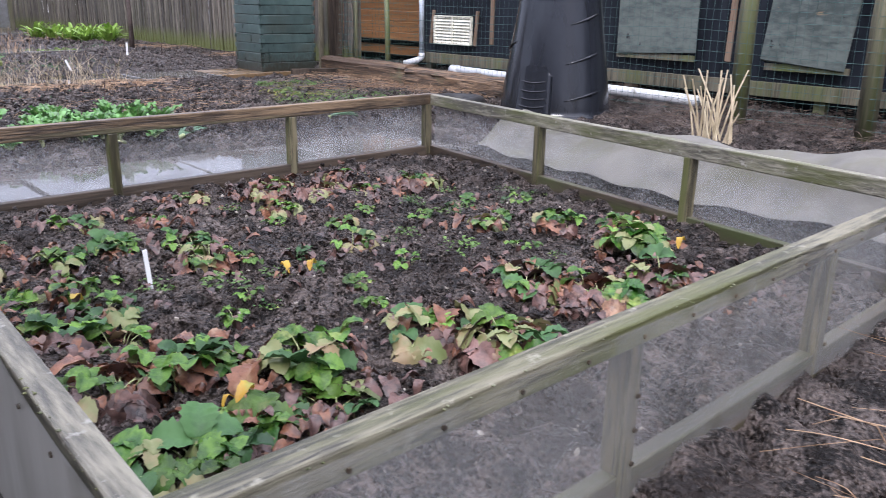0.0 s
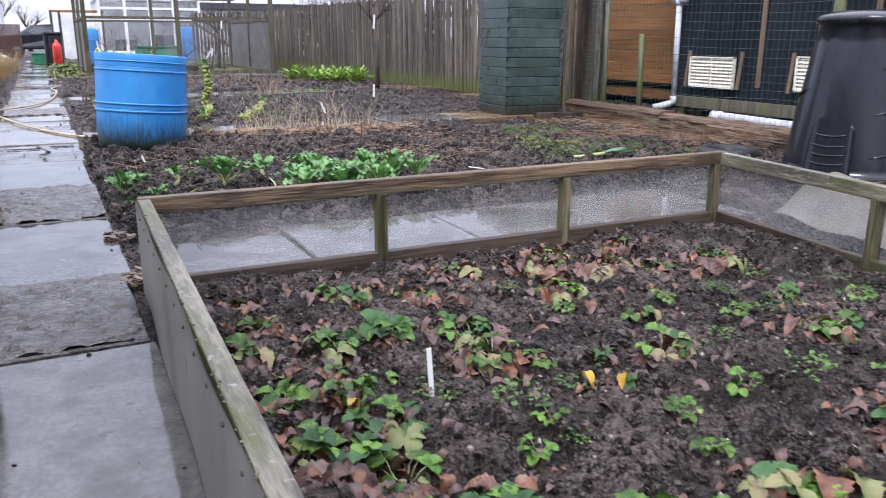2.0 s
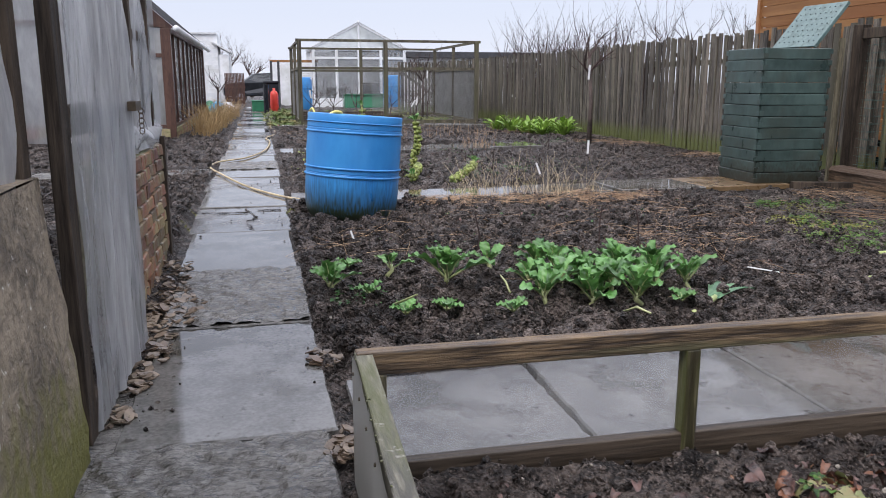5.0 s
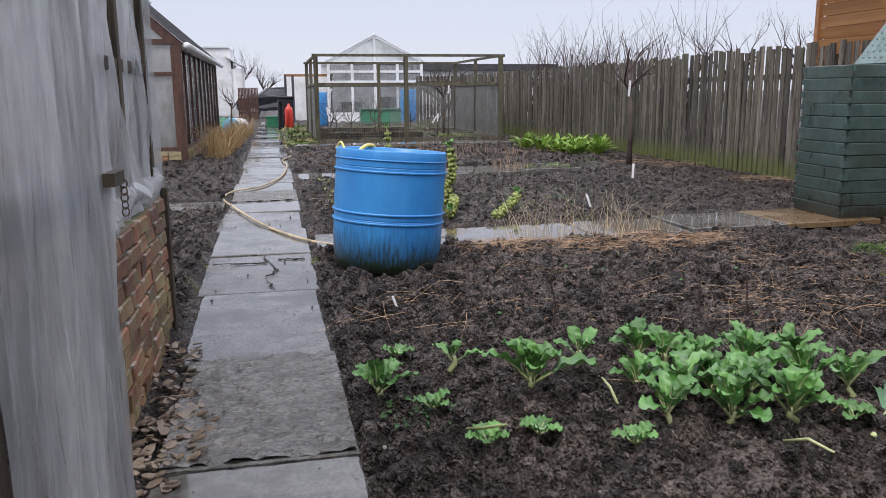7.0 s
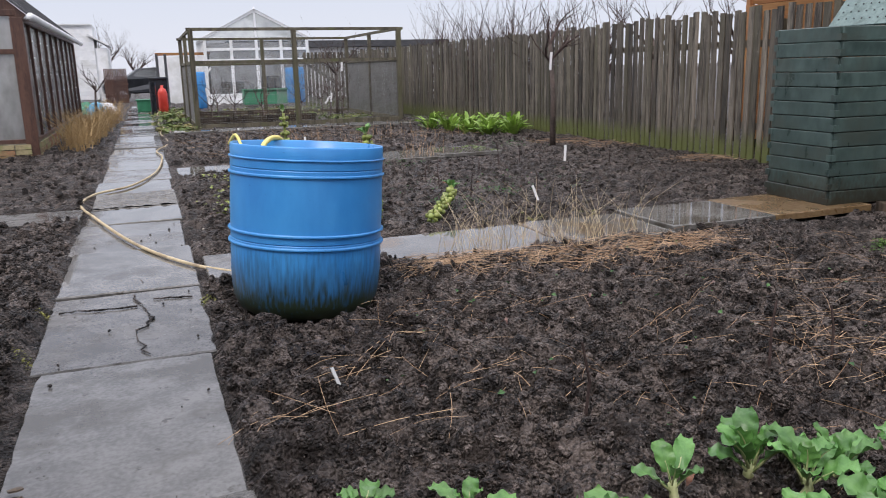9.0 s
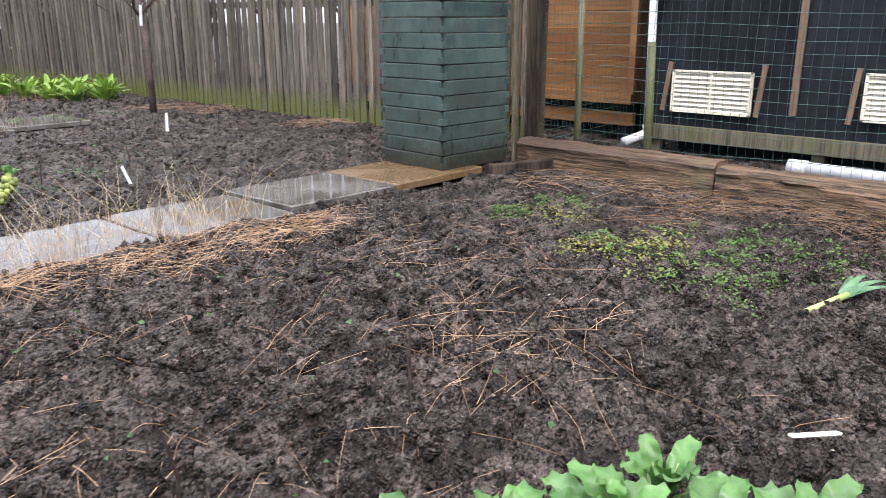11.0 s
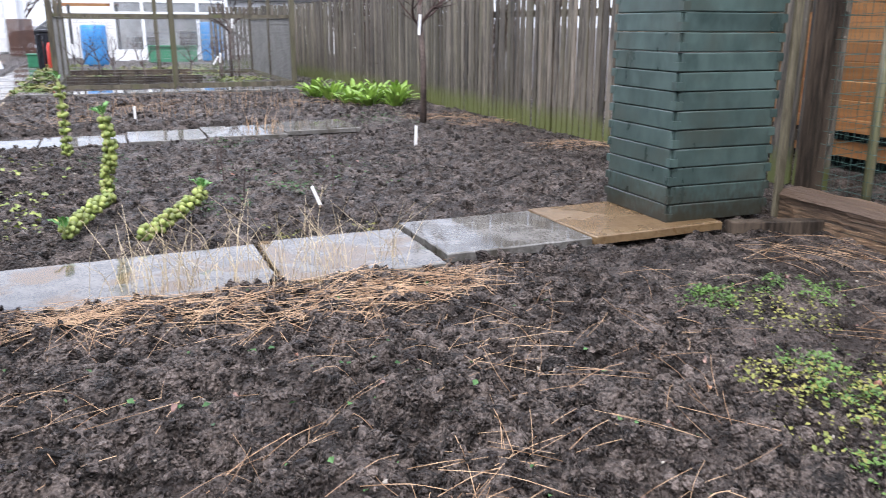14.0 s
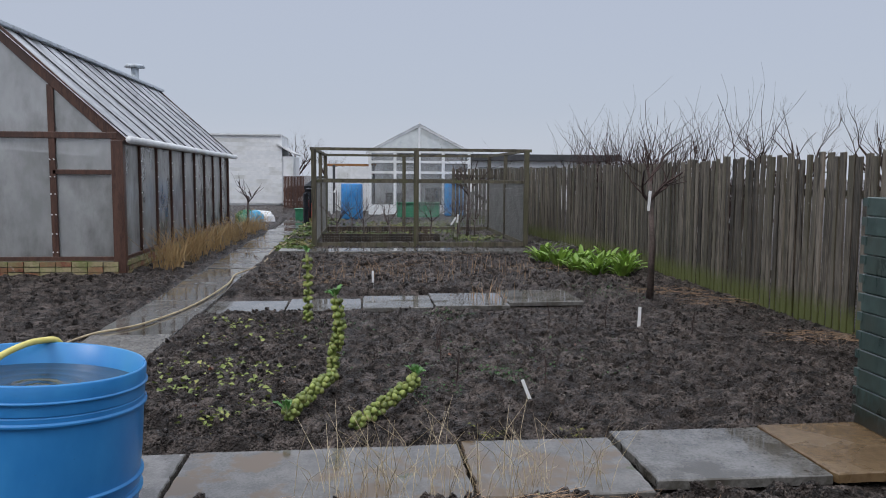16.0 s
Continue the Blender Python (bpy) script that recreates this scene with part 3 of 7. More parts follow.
# loose clods and stones lying on the soil
ico = bmesh.new()
bmesh.ops.create_icosphere(ico, subdivisions=1, radius=1)
ICO_V, ICO_F = [v.co.copy() for v in ico.verts], [tuple(v.index for v in f.verts) for f in ico.faces]
ico.free()


def lumps(name, mat_, count, spots, size, label, sunk=0.3):
    b = Build()
    spots_ = [R.choice(spots) for _ in range(count)]
    xs = np.array([R.uniform(s[0], s[1]) for s in spots_])
    ys = np.array([R.uniform(s[2], s[3]) for s in spots_])
    for x, y, z in zip(xs, ys, soil_z(xs, ys)):
        if any(a - 0.02 < x < c + 0.02 and d - 0.02 < y < e + 0.02 for a, c, d, e in PAVED):
            continue
        s = size[0] + (size[1] - size[0]) * R.random() ** 2.5
        t = pose(x, y, z + s * (0.5 - sunk), R.uniform(0, 360), R.uniform(0, 360), R.uniform(0, 360))
        k = (R.uniform(0.7, 1.4), R.uniform(0.6, 1.1), R.uniform(0.5, 0.9))
        b.add([t @ Vector([v[i] * s * k[i] * R.uniform(0.7, 1.25) for i in range(3)]) for v in ICO_V], ICO_F)
    return tagged(b.ob(name, mat_), label, "soil" if mat_ is CLOD else "stones", kind="stuff")


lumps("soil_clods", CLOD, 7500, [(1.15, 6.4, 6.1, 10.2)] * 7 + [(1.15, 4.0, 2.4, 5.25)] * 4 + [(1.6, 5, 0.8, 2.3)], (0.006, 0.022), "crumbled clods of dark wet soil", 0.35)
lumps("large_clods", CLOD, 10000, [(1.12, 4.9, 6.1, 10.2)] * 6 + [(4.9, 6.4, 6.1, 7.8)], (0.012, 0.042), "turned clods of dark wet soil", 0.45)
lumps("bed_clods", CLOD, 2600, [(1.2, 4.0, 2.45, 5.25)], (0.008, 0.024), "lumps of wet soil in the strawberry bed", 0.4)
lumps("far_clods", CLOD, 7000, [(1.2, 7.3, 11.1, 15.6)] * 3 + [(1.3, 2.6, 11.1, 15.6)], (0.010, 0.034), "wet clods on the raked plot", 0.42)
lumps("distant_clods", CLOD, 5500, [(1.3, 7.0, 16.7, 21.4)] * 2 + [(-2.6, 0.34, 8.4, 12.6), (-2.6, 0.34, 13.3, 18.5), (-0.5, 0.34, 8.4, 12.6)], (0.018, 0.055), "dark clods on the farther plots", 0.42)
lumps("pebbles", PEBBLE, 1700, [(1.15, 6.4, 6.1, 10.3), (1.2, 7.2, 11.1, 15.8), (1.2, 3.9, 2.45, 5.2)], (0.003, 0.010), "small pale stones on the soil")

# ---------- paving ----------


def slab_mesh(w, d, t=0.05, chip=0.008, rough=False):
    """A slab with a slightly ragged rim, its top at z = 0."""
    b = Build()
    n = 16
    rim = []
    for i in range(n):
        rim.append((-w / 2 + w * i / n, -d / 2))
    for i in range(n):
        rim.append((w / 2, -d / 2 + d * i / n))
    for i in range(n):
        rim.append((w / 2 - w * i / n, d / 2))
    for i in range(n):
        rim.append((-w / 2, d / 2 - d * i / n))
    rim = [(x - math.copysign(abs(R.gauss(0, chip)) * 0.6, x), y - math.copysign(abs(R.gauss(0, chip)) * 0.6, y)) for x, y in rim]
    k = len(rim)
    top = [(x * (1 - 0.012 / w), y * (1 - 0.012 / d), 0) for x, y in rim]
    edge = [(x, y, -0.007) for x, y in rim]
    low = [(x, y, -t) for x, y in rim]
    fs = [tuple(range(k))] + [(k + i, k + (i + 1) % k, (i + 1) % k, i) for i in range(k)] + [(2 * k + i, 2 * k + (i + 1) % k, k + (i + 1) % k, k + i) for i in range(k)]
    b.add(top + edge + low, fs)
    if rough:
        ox, oy = R.uniform(0, 50), R.uniform(0, 50)
        us, vs = np.meshgrid(np.linspace(-w / 2 + 0.012, w / 2 - 0.012, 56), np.linspace(-d / 2 + 0.012, d / 2 - 0.012, 64))
        zs = 0.004 + 0.019 * (cells(us + ox, (vs + oy) * 1.6, 0.055, 3) - 0.3) + 0.007 * (vnoise(us + ox, vs + oy, 0.02, 7) - 0.5)
        b.sheet(lambda u, v: (float(us[0, round(u * 55)]), float(vs[round(v * 63), 0]), float(zs[round(v * 63), round(u * 55)])), 55, 63)
    return b


def paving(name, label, rects, mats, z=0.0, rot=0.6):
    root = tagged(new(name), label, "paving", kind="structure")
    for (x0, x1, y0, y1), m in zip(rects, mats):
        dz = R.uniform(-0.006, 0.006)
        slab_mesh(x1 - x0 - 0.012, y1 - y0 - 0.014, rough=m is SLAB_ROUGH).ob("slab", m, root,
                                                       at=pose((x0 + x1) / 2, (y0 + y1) / 2, z + dz, R.uniform(-0.5, 0.5), R.uniform(-0.5, 0.5), R.uniform(-rot, rot)))
    return root


JOINTS = [-2.4, -1.2, 0.0, 1.2, 2.4, 3.65, 4.81, 5.65, 6.82, 7.9, 9.15, 10.3, 11.4, 12.5, 13.3, 14.2, 15.2, 16.3, 17.4, 18.5, 19.6, 20.8, 22, 23.1, 24.3, 25.5, 26.7, 28, 29.3, 30.6, 32, 33.5, 35, 36.6, 38.3]
rects, kinds = [], []
for i in range(len(JOINTS) - 1):
    y0, y1 = JOINTS[i], JOINTS[i + 1]
    xl = 0.45 if y0 < 8 else 0.37 if y0 < 18 else 0.33
    w = (0.02 if i % 3 else -0.015)
    kinds.append(SLAB_ROUGH if abs(y0 - 4.81) < 0.1 or abs(y0 - 6.82) < 0.1 or abs(y0 - 13.3) < 0.1 else SLAB_POOL if i % 2 else SLAB)
    rects.append((xl + w, 1.135 + w * 0.6, y0, y1))
paving("path", "wet grey concrete slab path with wide joints", rects, kinds)
crumbs = Build()
for _ in range(150):
    x = R.choice((0.5 + abs(R.gauss(0, 0.05)), 1.1 - abs(R.gauss(0, 0.06)), R.uniform(0.5, 1.1)))
    y, s = R.uniform(3.7, 14), 0.002 + 0.008 * R.random() ** 3
    t = pose(x, y, s * 0.4, R.uniform(0, 360), R.uniform(0, 360), 0)
    crumbs.add([t @ (v * s * R.uniform(0.7, 1.2)) for v in ICO_V], ICO_F)
tagged(crumbs.ob("path_crumbs", CLOD), "crumbs of soil fallen on the wet path", "soil", kind="stuff")
# cement fillet between path and shed wall
fil = Build()
fil.sheet(lambda u, v: (0.34 + 0.16 * u + 0.03 * math.sin(9 * v), 4.2 + 2.2 * v, -0.012 + 0.02 * (1 - u) + 0.006 * math.sin(40 * v + 5 * u)), 6, 40)
tagged(fil.ob("pavement_edge", SLAB_ROUGH, smooth=True), "wet cement fillet at the foot of the shed wall", "paving", kind="structure")
paving("bed_side_path", "wet concrete slabs beside the strawberry bed", [(1.2, 1.9, 5.38, 6.1), (1.9, 2.75, 5.37, 6.18), (2.75, 3.55, 5.37, 6.21), (3.55, 4.45, 5.37, 6.24)], [SLAB_POOL] * 4, 0.0)
paving("cross_path", "row of wet concrete slabs across the plots", [(1.18, 1.97, 10.2, 10.92), (1.97, 3.42, 10.19, 10.95), (3.42, 4.28, 10.2, 10.99)], [SLAB, SLAB_SILT_REFLECT, SLAB_SILT_REFLECT], 0.028)
paving("raised_cross_path", "raised wet slabs, the last one rust-brown", [(4.29, 5.2, 10.27, 11.04), (5.2, 6.14, 10.28, 11.08)], [SLAB_POOL, SLAB_BROWN], 0.052)
paving("far_cross_path", "row of pale wet slabs between plots", [(1.2, 2.04, 15.2, 16.0), (2.04, 2.88, 15.33, 16.15), (2.88, 3.7, 15.44, 16.32), (3.7, 4.58, 15.54, 16.5), (4.58, 5.5, 15.74, 16.75)], [SLAB_POOL] * 5, 0.03)
paving("cage_path", "row of slabs in front of the fruit cage", [(1.3 + i * 0.87, 2.17 + i * 0.87, 21.55, 22.2) for i in range(6)] + [(6.55, 7.3, 22.6, 23.8)], [SLAB_POOL] * 7, 0.08)
paving("side_path", "narrow slabs leading off between dug plots", [(-2.6, -1.6, 12.62, 13.2), (-1.6, -0.6, 12.62, 13.22), (-0.6, 0.36, 12.62, 13.22)], [SLAB] * 3, 0.03)
# cracks in the broken path slab
crk = Build()
for pts in ([(0.86, 9.2), (0.80, 9.5), (0.87, 9.75), (0.83, 9.98), (0.78, 10.25)], [(0.45, 10.02), (0.62, 10.0), (0.83, 9.98)], [(0.72, 11.4), (0.8, 11.1), (0.76, 10.8), (0.85, 10.4)], [(0.9, 10.1), (1.1, 10.06)]):
    fine_pts = []
    for (xa, ya), (xb, yb) in zip(pts, pts[1:]):
        fine_pts += [(xa + (xb - xa) * t / 7 + R.gauss(0, 0.008), ya + (yb - ya) * t / 7 + R.gauss(0, 0.006), 0.001) for t in range(7)]
    crk.tube(fine_pts, [R.uniform(0.002, 0.006) for _ in fine_pts], 5)
tagged(crk.ob("trim", CLOD), "soil-filled cracks in a broken slab", "crack", kind="structure")

# ---------- strawberry bed frame ----------
SW, NW, NE, SE = (1.10, 2.40), (1.18, 5.28), (4.03, 5.28), (3.64, 2.40)
TOP = 0.385


def lerp2(a, b, t):
    return (a[0] + (b[0] - a[0]) * t, a[1] + (b[1] - a[1]) * t)


bed_root = thing("raised_bed", (0, 0, 0), "low weathered timber bed frame with clear plastic sides", "garden bed")


def bed_side(a, b, posts, rail_m, sheet_m, outer, rail_w=0.045, rail_h=0.062):
    p, q = Vector((*a, 0)), Vector((*b, 0))
    d = (q - p).normalized()
    nrm = Vector((-d.y, d.x, 0)) * outer
    up = Vector((0, 0, 1))
    mid = TOP - rail_h / 2 - (0.004 if abs(d.y) > 0.5 else 0)
    Build().beam(p + up * mid - d * 0.02, q + up * mid + d * 0.02, rail_w, rail_h).ob("rail", rail_m, bed_root, bevel=0.004)
    Build().beam(p + up * 0.03, q + up * 0.03, 0.04, 0.085).ob("bottom_board", LOWBOARD_Y if abs(d.y) > 0.5 else LOWBOARD_X, bed_root, bevel=0.004)
    for t in posts:
        c = p + (q - p) * t
        Build().beam(c + up * -0.03, c + up * (TOP - rail_h), 0.045, 0.045, up=tuple(d)).ob("post", POST, bed_root, bevel=0.004)
    off = nrm * 0.026
    n = 26
    bow = lambda u: 0.004 * math.sin(u * 19)
    s = Build()
    for side in (0.0, 0.003):
        s.sheet(lambda u, v: p + (q - p) * u + off + nrm * (bow(u) + side) + up * (0.02 + (TOP - 0.03) * v), n, 3)
    o = s.ob("plastic_sheet", sheet_m, bed_root, smooth=True)
    o.visible_shadow = False
    nails = Build()
    length = (q - p).length
    for i in range(int(length / 0.16)):
        c = p + d * (0.08 + i * 0.16) + off + nrm * 0.006 + up * (TOP - 0.03)
        nails.tube([c, c + nrm * 0.004], [0.0045, 0.004], 6)
    for t in (posts if abs(d.x) > 0.9 and outer < 0 else ()):
        for z in (0.1, 0.17, 0.24):
            c = p + (q - p) * t + off + nrm * 0.006 + up * z
            nails.tube([c, c + nrm * 0.004], [0.006, 0.005], 6)
    tagged(nails.ob("nails", BRASS, bed_root), kind="stuff")
    tufts = Build()
    for i in range(int(length * (60 if sheet_m in (CLOUDY, TWINWALL) else 30))):
        k = 0.001 + 0.0028 * R.random() ** 2
        c = p + d * R.uniform(0, length) + nrm * (rail_w / 2 + R.uniform(-0.006, 0.003)) + up * (TOP - R.uniform(0.002, 0.01))
        tufts.add([c + Vector((v[0] * k * R.uniform(0.6, 1.8), v[1] * k * R.uniform(0.6, 1.8), v[2] * k * 0.7)) for v in ICO_V], ICO_F)
    tagged(tufts.ob("moss_tufts", LICHEN, bed_root, smooth=True), "grey-green lichen and moss on the rail", kind="stuff")


bed_side(NW, NE, (0.012, 0.327, 0.655, 0.988), RAIL_X, CLEAR, 1)
bed_side(SW, SE, (0.012, 0.345, 0.675, 0.988), RAIL_S, CLOUDY, -1, 0.05, 0.05)
bed_side(SE, NE, (0.33, 0.655), RAIL_Y, CLEAR, -1)
bed_side(SW, NW, (0.34, 0.67), RAIL_Y, TWINWALL, 1)

# ---------- polythene lean-to with rendered and brick plinth ----------
WX = 0.36
lean = thing("lean_to", (0, 0, 0), "polythene-clad timber lean-to on a low wall", "greenhouse", kind="")
wall = Build()
wall.sheet(lambda u, v: (WX + 0.06 - 0.05 * v + 0.012 * math.sin(7 * u + 3 * v) + 0.01 * R.random(), -1.5 + 7.12 * u, -0.05 + 0.86 * v), 60, 12)
wall.sheet(lambda u, v: (WX + 0.01 - 0.3 * u, -1.5 + 7.12 * v, 0.81 + 0.01 * R.random()), 3, 40)
wall.add([(WX + 0.06, 5.62, -0.05), (WX - 0.3, 5.62, -0.05), (WX - 0.3, 5.62, 0.81), (WX + 0.01, 5.62, 0.81)], [(0, 1, 2, 3)])
wall.ob("plinth_wall", RENDER_WALL, lean, smooth=True)
# timber frame above the plinth
fr = Build()
for y in (0.0, 1.4, 2.8, 4.2, 5.6, 6.98, 7.7, 8.36):
    fr.beam((WX - 0.06, y, 0.7), (WX - 0.06, y, 1.95), 0.06, 0.06, up=(0, 1, 0))
fr.beam((WX - 0.06, -1.5, 1.95), (WX - 0.06, 8.4, 1.95), 0.07, 0.07)
fr.beam((WX - 0.06, -1.5, 1.35), (WX - 0.06, 5.6, 1.35), 0.05, 0.05)
fr.beam((WX - 0.06, 7.0, 1.3), (WX - 0.06, 8.4, 1.3), 0.05, 0.05)
for y in (5.6, 6.98):
    fr.beam((WX - 0.045, y, -0.02), (WX - 0.045, y, 1.95), 0.07, 0.07, up=(0, 1, 0))
for y in (0, 2.8, 5.6, 8.36):
    fr.beam((WX - 0.06, y, 1.95), (WX - 1.7, y, 2.5), 0.05, 0.07)
    fr.beam((WX - 1.7, y, 0), (WX - 1.7, y, 2.5), 0.06, 0.06, up=(0, 1, 0))
fr.ob("timber_frame", DARKPOST, lean, bevel=0.004)
fold = lambda y, z: 0.014 * math.sin(23 * y + 2.5 * z + 2 * math.sin(3 * z)) + 0.012 * math.sin(47 * y - 5 * z + 1.7 * math.sin(6 * y)) + 0.012 * math.sin(7 * z + 9 * y) + 0.005 * math.sin(90 * y + 11 * z)
film = Build()
film.sheet(lambda u, v: (WX - 0.03 + fold(-1.5 + 7.1 * u, 1.2 * v), -1.5 + 7.1 * u, 0.76 + 1.2 * v), 150, 14)
film.sheet(lambda u, v: (WX - 0.075 + 0.05 * math.exp(-9 * v) + 0.03 * math.sin(math.pi * v) + 1.1 * fold(7 + 1.42 * u, 1.25 * v), 6.98 + 1.42 * u, 0.70 + 1.25 * v + 0.02 * math.sin(14 * u)), 50, 24)
film.sheet(lambda u, v: (WX - 1.7 * u, 8.41 + fold(2 * u, v), 0.70 + (1.25 + 0.55 * u) * v), 30, 10)
film.sheet(lambda u, v: (WX - 1.7 * u, -1.5 + 9.9 * v, 1.985 + 0.56 * u + 0.01 * math.sin(9 * v * 6)), 8, 60)
film.ob("polythene_cover", FILM, lean, smooth=True)
# rumpled film edge lying on the brick
rump = Build()
rump.sheet(lambda u, v: (WX - 0.05 + 0.06 * math.sin(math.pi * v) + 0.03 * math.sin(23 * u) * v, 7.0 + 1.42 * u, 0.70 + 0.10 * v + 0.03 * abs(math.sin(17 * u + 4 * v)) - 0.03 * math.sin(11 * u)), 60, 8)
rump.ob("film_edge", FILM, lean, smooth=True)
back = Build()
back.box((WX - 1.75, 3.4, 1.25), (0.06, 9.9, 2.5))
back.ob("back_wall", RENDER_WALL, lean)
# door leaf: film on a timber frame, not quite shut
door = thing("door_1", pose(0.41, 5.66, 0.02, 0, 0, -1.6), "polythene-covered timber door standing slightly ajar", "door", kind="structure")
df = Build()
DW, DH = 0.93, 1.86
for a, b in (((0, 0.04, 0), (0, 0.04, DH)), ((0, DW - 0.04, 0), (0, DW - 0.04, DH))):
    df.beam(a, b, 0.085, 0.04, up=(1, 0, 0))
for z in (0.05, 0.93, DH - 0.05):
    df.beam((0, 0, z), (0, DW, z), 0.03, 0.09)
df.ob("door_frame", DARKPOST, door, bevel=0.004)
dfilm = Build()
dfilm.sheet(lambda u, v: (0.026 + 0.5 * abs(fold(DW * u * 1.3, DH * v)), 0.05 + (DW - 0.05) * u, 0.02 + (DH - 0.02) * v), 50, 20)
dfilm.ob("door_film", FILM, door, smooth=True)
lat = Build()
lat.box((0.05, DW - 0.02, 0.95), (0.03, 0.12, 0.035))
for i in range(5):
    c = Vector((0.065, DW + 0.02, 0.93 - i * 0.019))
    lat.tube([c + Vector((0.008 * math.cos(a), (0 if i % 2 else 0.008 * math.cos(a)), 0.012 * math.sin(a))) for a in [k * math.tau / 8 for k in range(9)]], 0.0022, 5)
lat.ob("latch_and_chain", BRASS, door)
# dark corner board at the end of the brickwork
cb = Build()
cb.beam((WX + 0.005, 8.385, -0.03), (WX + 0.005, 8.385, 0.74), 0.03, 0.06, up=(0, 1, 0))
cb.ob("corner_board", DARKPOST, lean, bevel=0.003)
# brick plinth: mortar core and single bricks
core = Build()
core.box((WX - 0.11, 7.68, 0.345), (0.2, 1.36, 0.71))
brickwall = tagged(core.ob("wall_brick_plinth", MORTAR), "old red and ochre brick plinth with crumbling mortar", "wall", kind="structure")
bb = Build().box((0, 0, 0), (0.105, 0.212, 0.064), jit=0.004)
bm = bmesh.new()
tmp = bb.mesh("brick", BRICK)
bm.from_mesh(tmp)
bmesh.ops.bevel(bm, geom=list(bm.edges), offset=0.006, segments=1, affect="EDGES")
bm.to_mesh(tmp)
bm.free()
hb = Build().box((0, 0, 0), (0.105, 0.10, 0.064), jit=0.004).mesh("half_brick", BRICK)
for row in range(9):
    z = 0.04 + row * 0.078
    y = 7.02 + (0.11 if row % 2 else 0.0)
    while y < 8.36:
        half = R.random() < 0.25 or y + 0.2 > 8.38
        ln = 0.11 if half else 0.222
        if y + ln < 8.39:
            share("brick", hb if half else tmp, brickwall, pose(WX - 0.048 + R.uniform(-0.006, 0.008), y + ln / 2, z + R.uniform(-0.003, 0.003), R.uniform(-2, 2), R.uniform(-2, 2), R.uniform(-2, 2)))
        y += ln

# ---------- picket fence ----------
fence = thing("picket_fence", (0, 0, 0), "weathered grey-green picket fence with narrow gaps", "fence", kind="")
FX = lambda y: 7.47 + (0.0 if y < 20 else -0.05 * (y - 20))
pick = []
for k in range(5):
    b = Build()
    w, h = R.uniform(0.078, 0.094), 1.70
    b.box((0, 0, h / 2), (0.02, w, h), jit=0.004)
    pick.append(b.mesh("picket", PICKET))
y = 10.9
while y < 30.5:
    near = y < 24
    share("picket", R.choice(pick), fence, pose(FX(y) + R.uniform(-0.004, 0.006), y, 0.02 + R.uniform(-0.015, 0.02), R.uniform(-0.8, 0.8), R.uniform(-0.6, 0.6), R.uniform(-3, 3)) @ Matrix.Diagonal((1, 1, R.uniform(0.985, 1.02), 1)))
    y += R.uniform(0.108, 0.128)
fr = Build()
for z in (0.42, 1.35):
    fr.beam((7.525, 10.8, z), (7.525, 20.0, z), 0.04, 0.08)
    fr.beam((7.525, 20.0, z), (7.0, 30.6, z), 0.04, 0.08)
for yy in (10.9, 12.9, 14.9, 16.9, 18.9, 20.9, 22.9, 24.9, 26.9, 28.9, 30.4):
    fr.beam((FX(yy) + 0.1, yy, -0.05), (FX(yy) + 0.1, yy, 1.6), 0.09, 0.09, up=(0, 1, 0))
fr.ob("rails_and_posts", PICKET, fence)
# side gate beyond the cage with its diagonal brace
gate = thing("gate", pose(6.98, 30.6, 0, 0, 0, 90), "grey boarded gate with a diagonal brace", "gate")
for i in range(12):
    share("picket", R.choice(pick), gate, pose(0, 0.06 + i * 0.118, 0.02, 0, 0, 0))
gb = Build()
gb.beam((-0.03, 0.0, 0.5), (-0.03, 1.4, 1.45), 0.03, 0.09)
gb.beam((-0.03, 0.0, 1.5), (-0.03, 1.4, 1.5), 0.03, 0.09)
gb.ob("brace", PICKET, gate)

# ---------- wire compound: sleeper, posts, mesh ----------
def sleeper(y0, y1, x0, h, w=0.21):
    """A squared baulk with worn arrises and a ragged, split face."""
    b = Build()
    n = int((y1 - y0) / 0.045)
    ring = ((0.0, -0.04), (0.0, h * 0.35), (0.0, h * 0.7), (0.0, h - 0.03), (0.022, h), (w * 0.5, h + 0.004), (w - 0.02, h), (w, h - 0.03), (w, -0.04))
    vs = []
    for i in range(n + 1):
        y = y0 + (y1 - y0) * i / n
        for k, (dx, z) in enumerate(ring):
            worn = 0.016 * (float(vnoise(y * 1.0, k * 0.9, 0.22, 9)) - 0.5) + 0.008 * (float(vnoise(y, k * 0.7, 0.06, 8)) - 0.5)
            vs.append((x0 + dx + (worn * 1.6 if k < 5 else worn), y, z + (worn if k in (3, 4, 5, 6) else 0)))
    m = len(ring)
    fs = [(i * m + k, i * m + k + 1, (i + 1) * m + k + 1, (i + 1) * m + k) for i in range(n) for k in range(m - 1)]
    b.add(vs, fs + [tuple(range(m)), tuple(range(n * m, n * m + m))[::-1]])
    o = tagged(b.ob("sleeper", SLEEPER), "long split brown railway sleeper edging the plot", "sleeper", "sleepers along the plot")
    c = Build()
    for _ in range(int((y1 - y0) * 3)):
        y, ln, z = R.uniform(y0 + 0.1, y1 - 0.9), R.uniform(0.25, 0.8), h * R.uniform(0.25, 0.85)
        c.tube([(x0 + 0.001, y, z), (x0 - 0.001, y + ln * 0.5, z + R.uniform(-0.01, 0.01)), (x0 + 0.001, y + ln, z + R.uniform(-0.015, 0.015))], [0.002, R.uniform(0.004, 0.007), 0.002], 4)
    c.ob("split", DARKPOST, o)
    return o


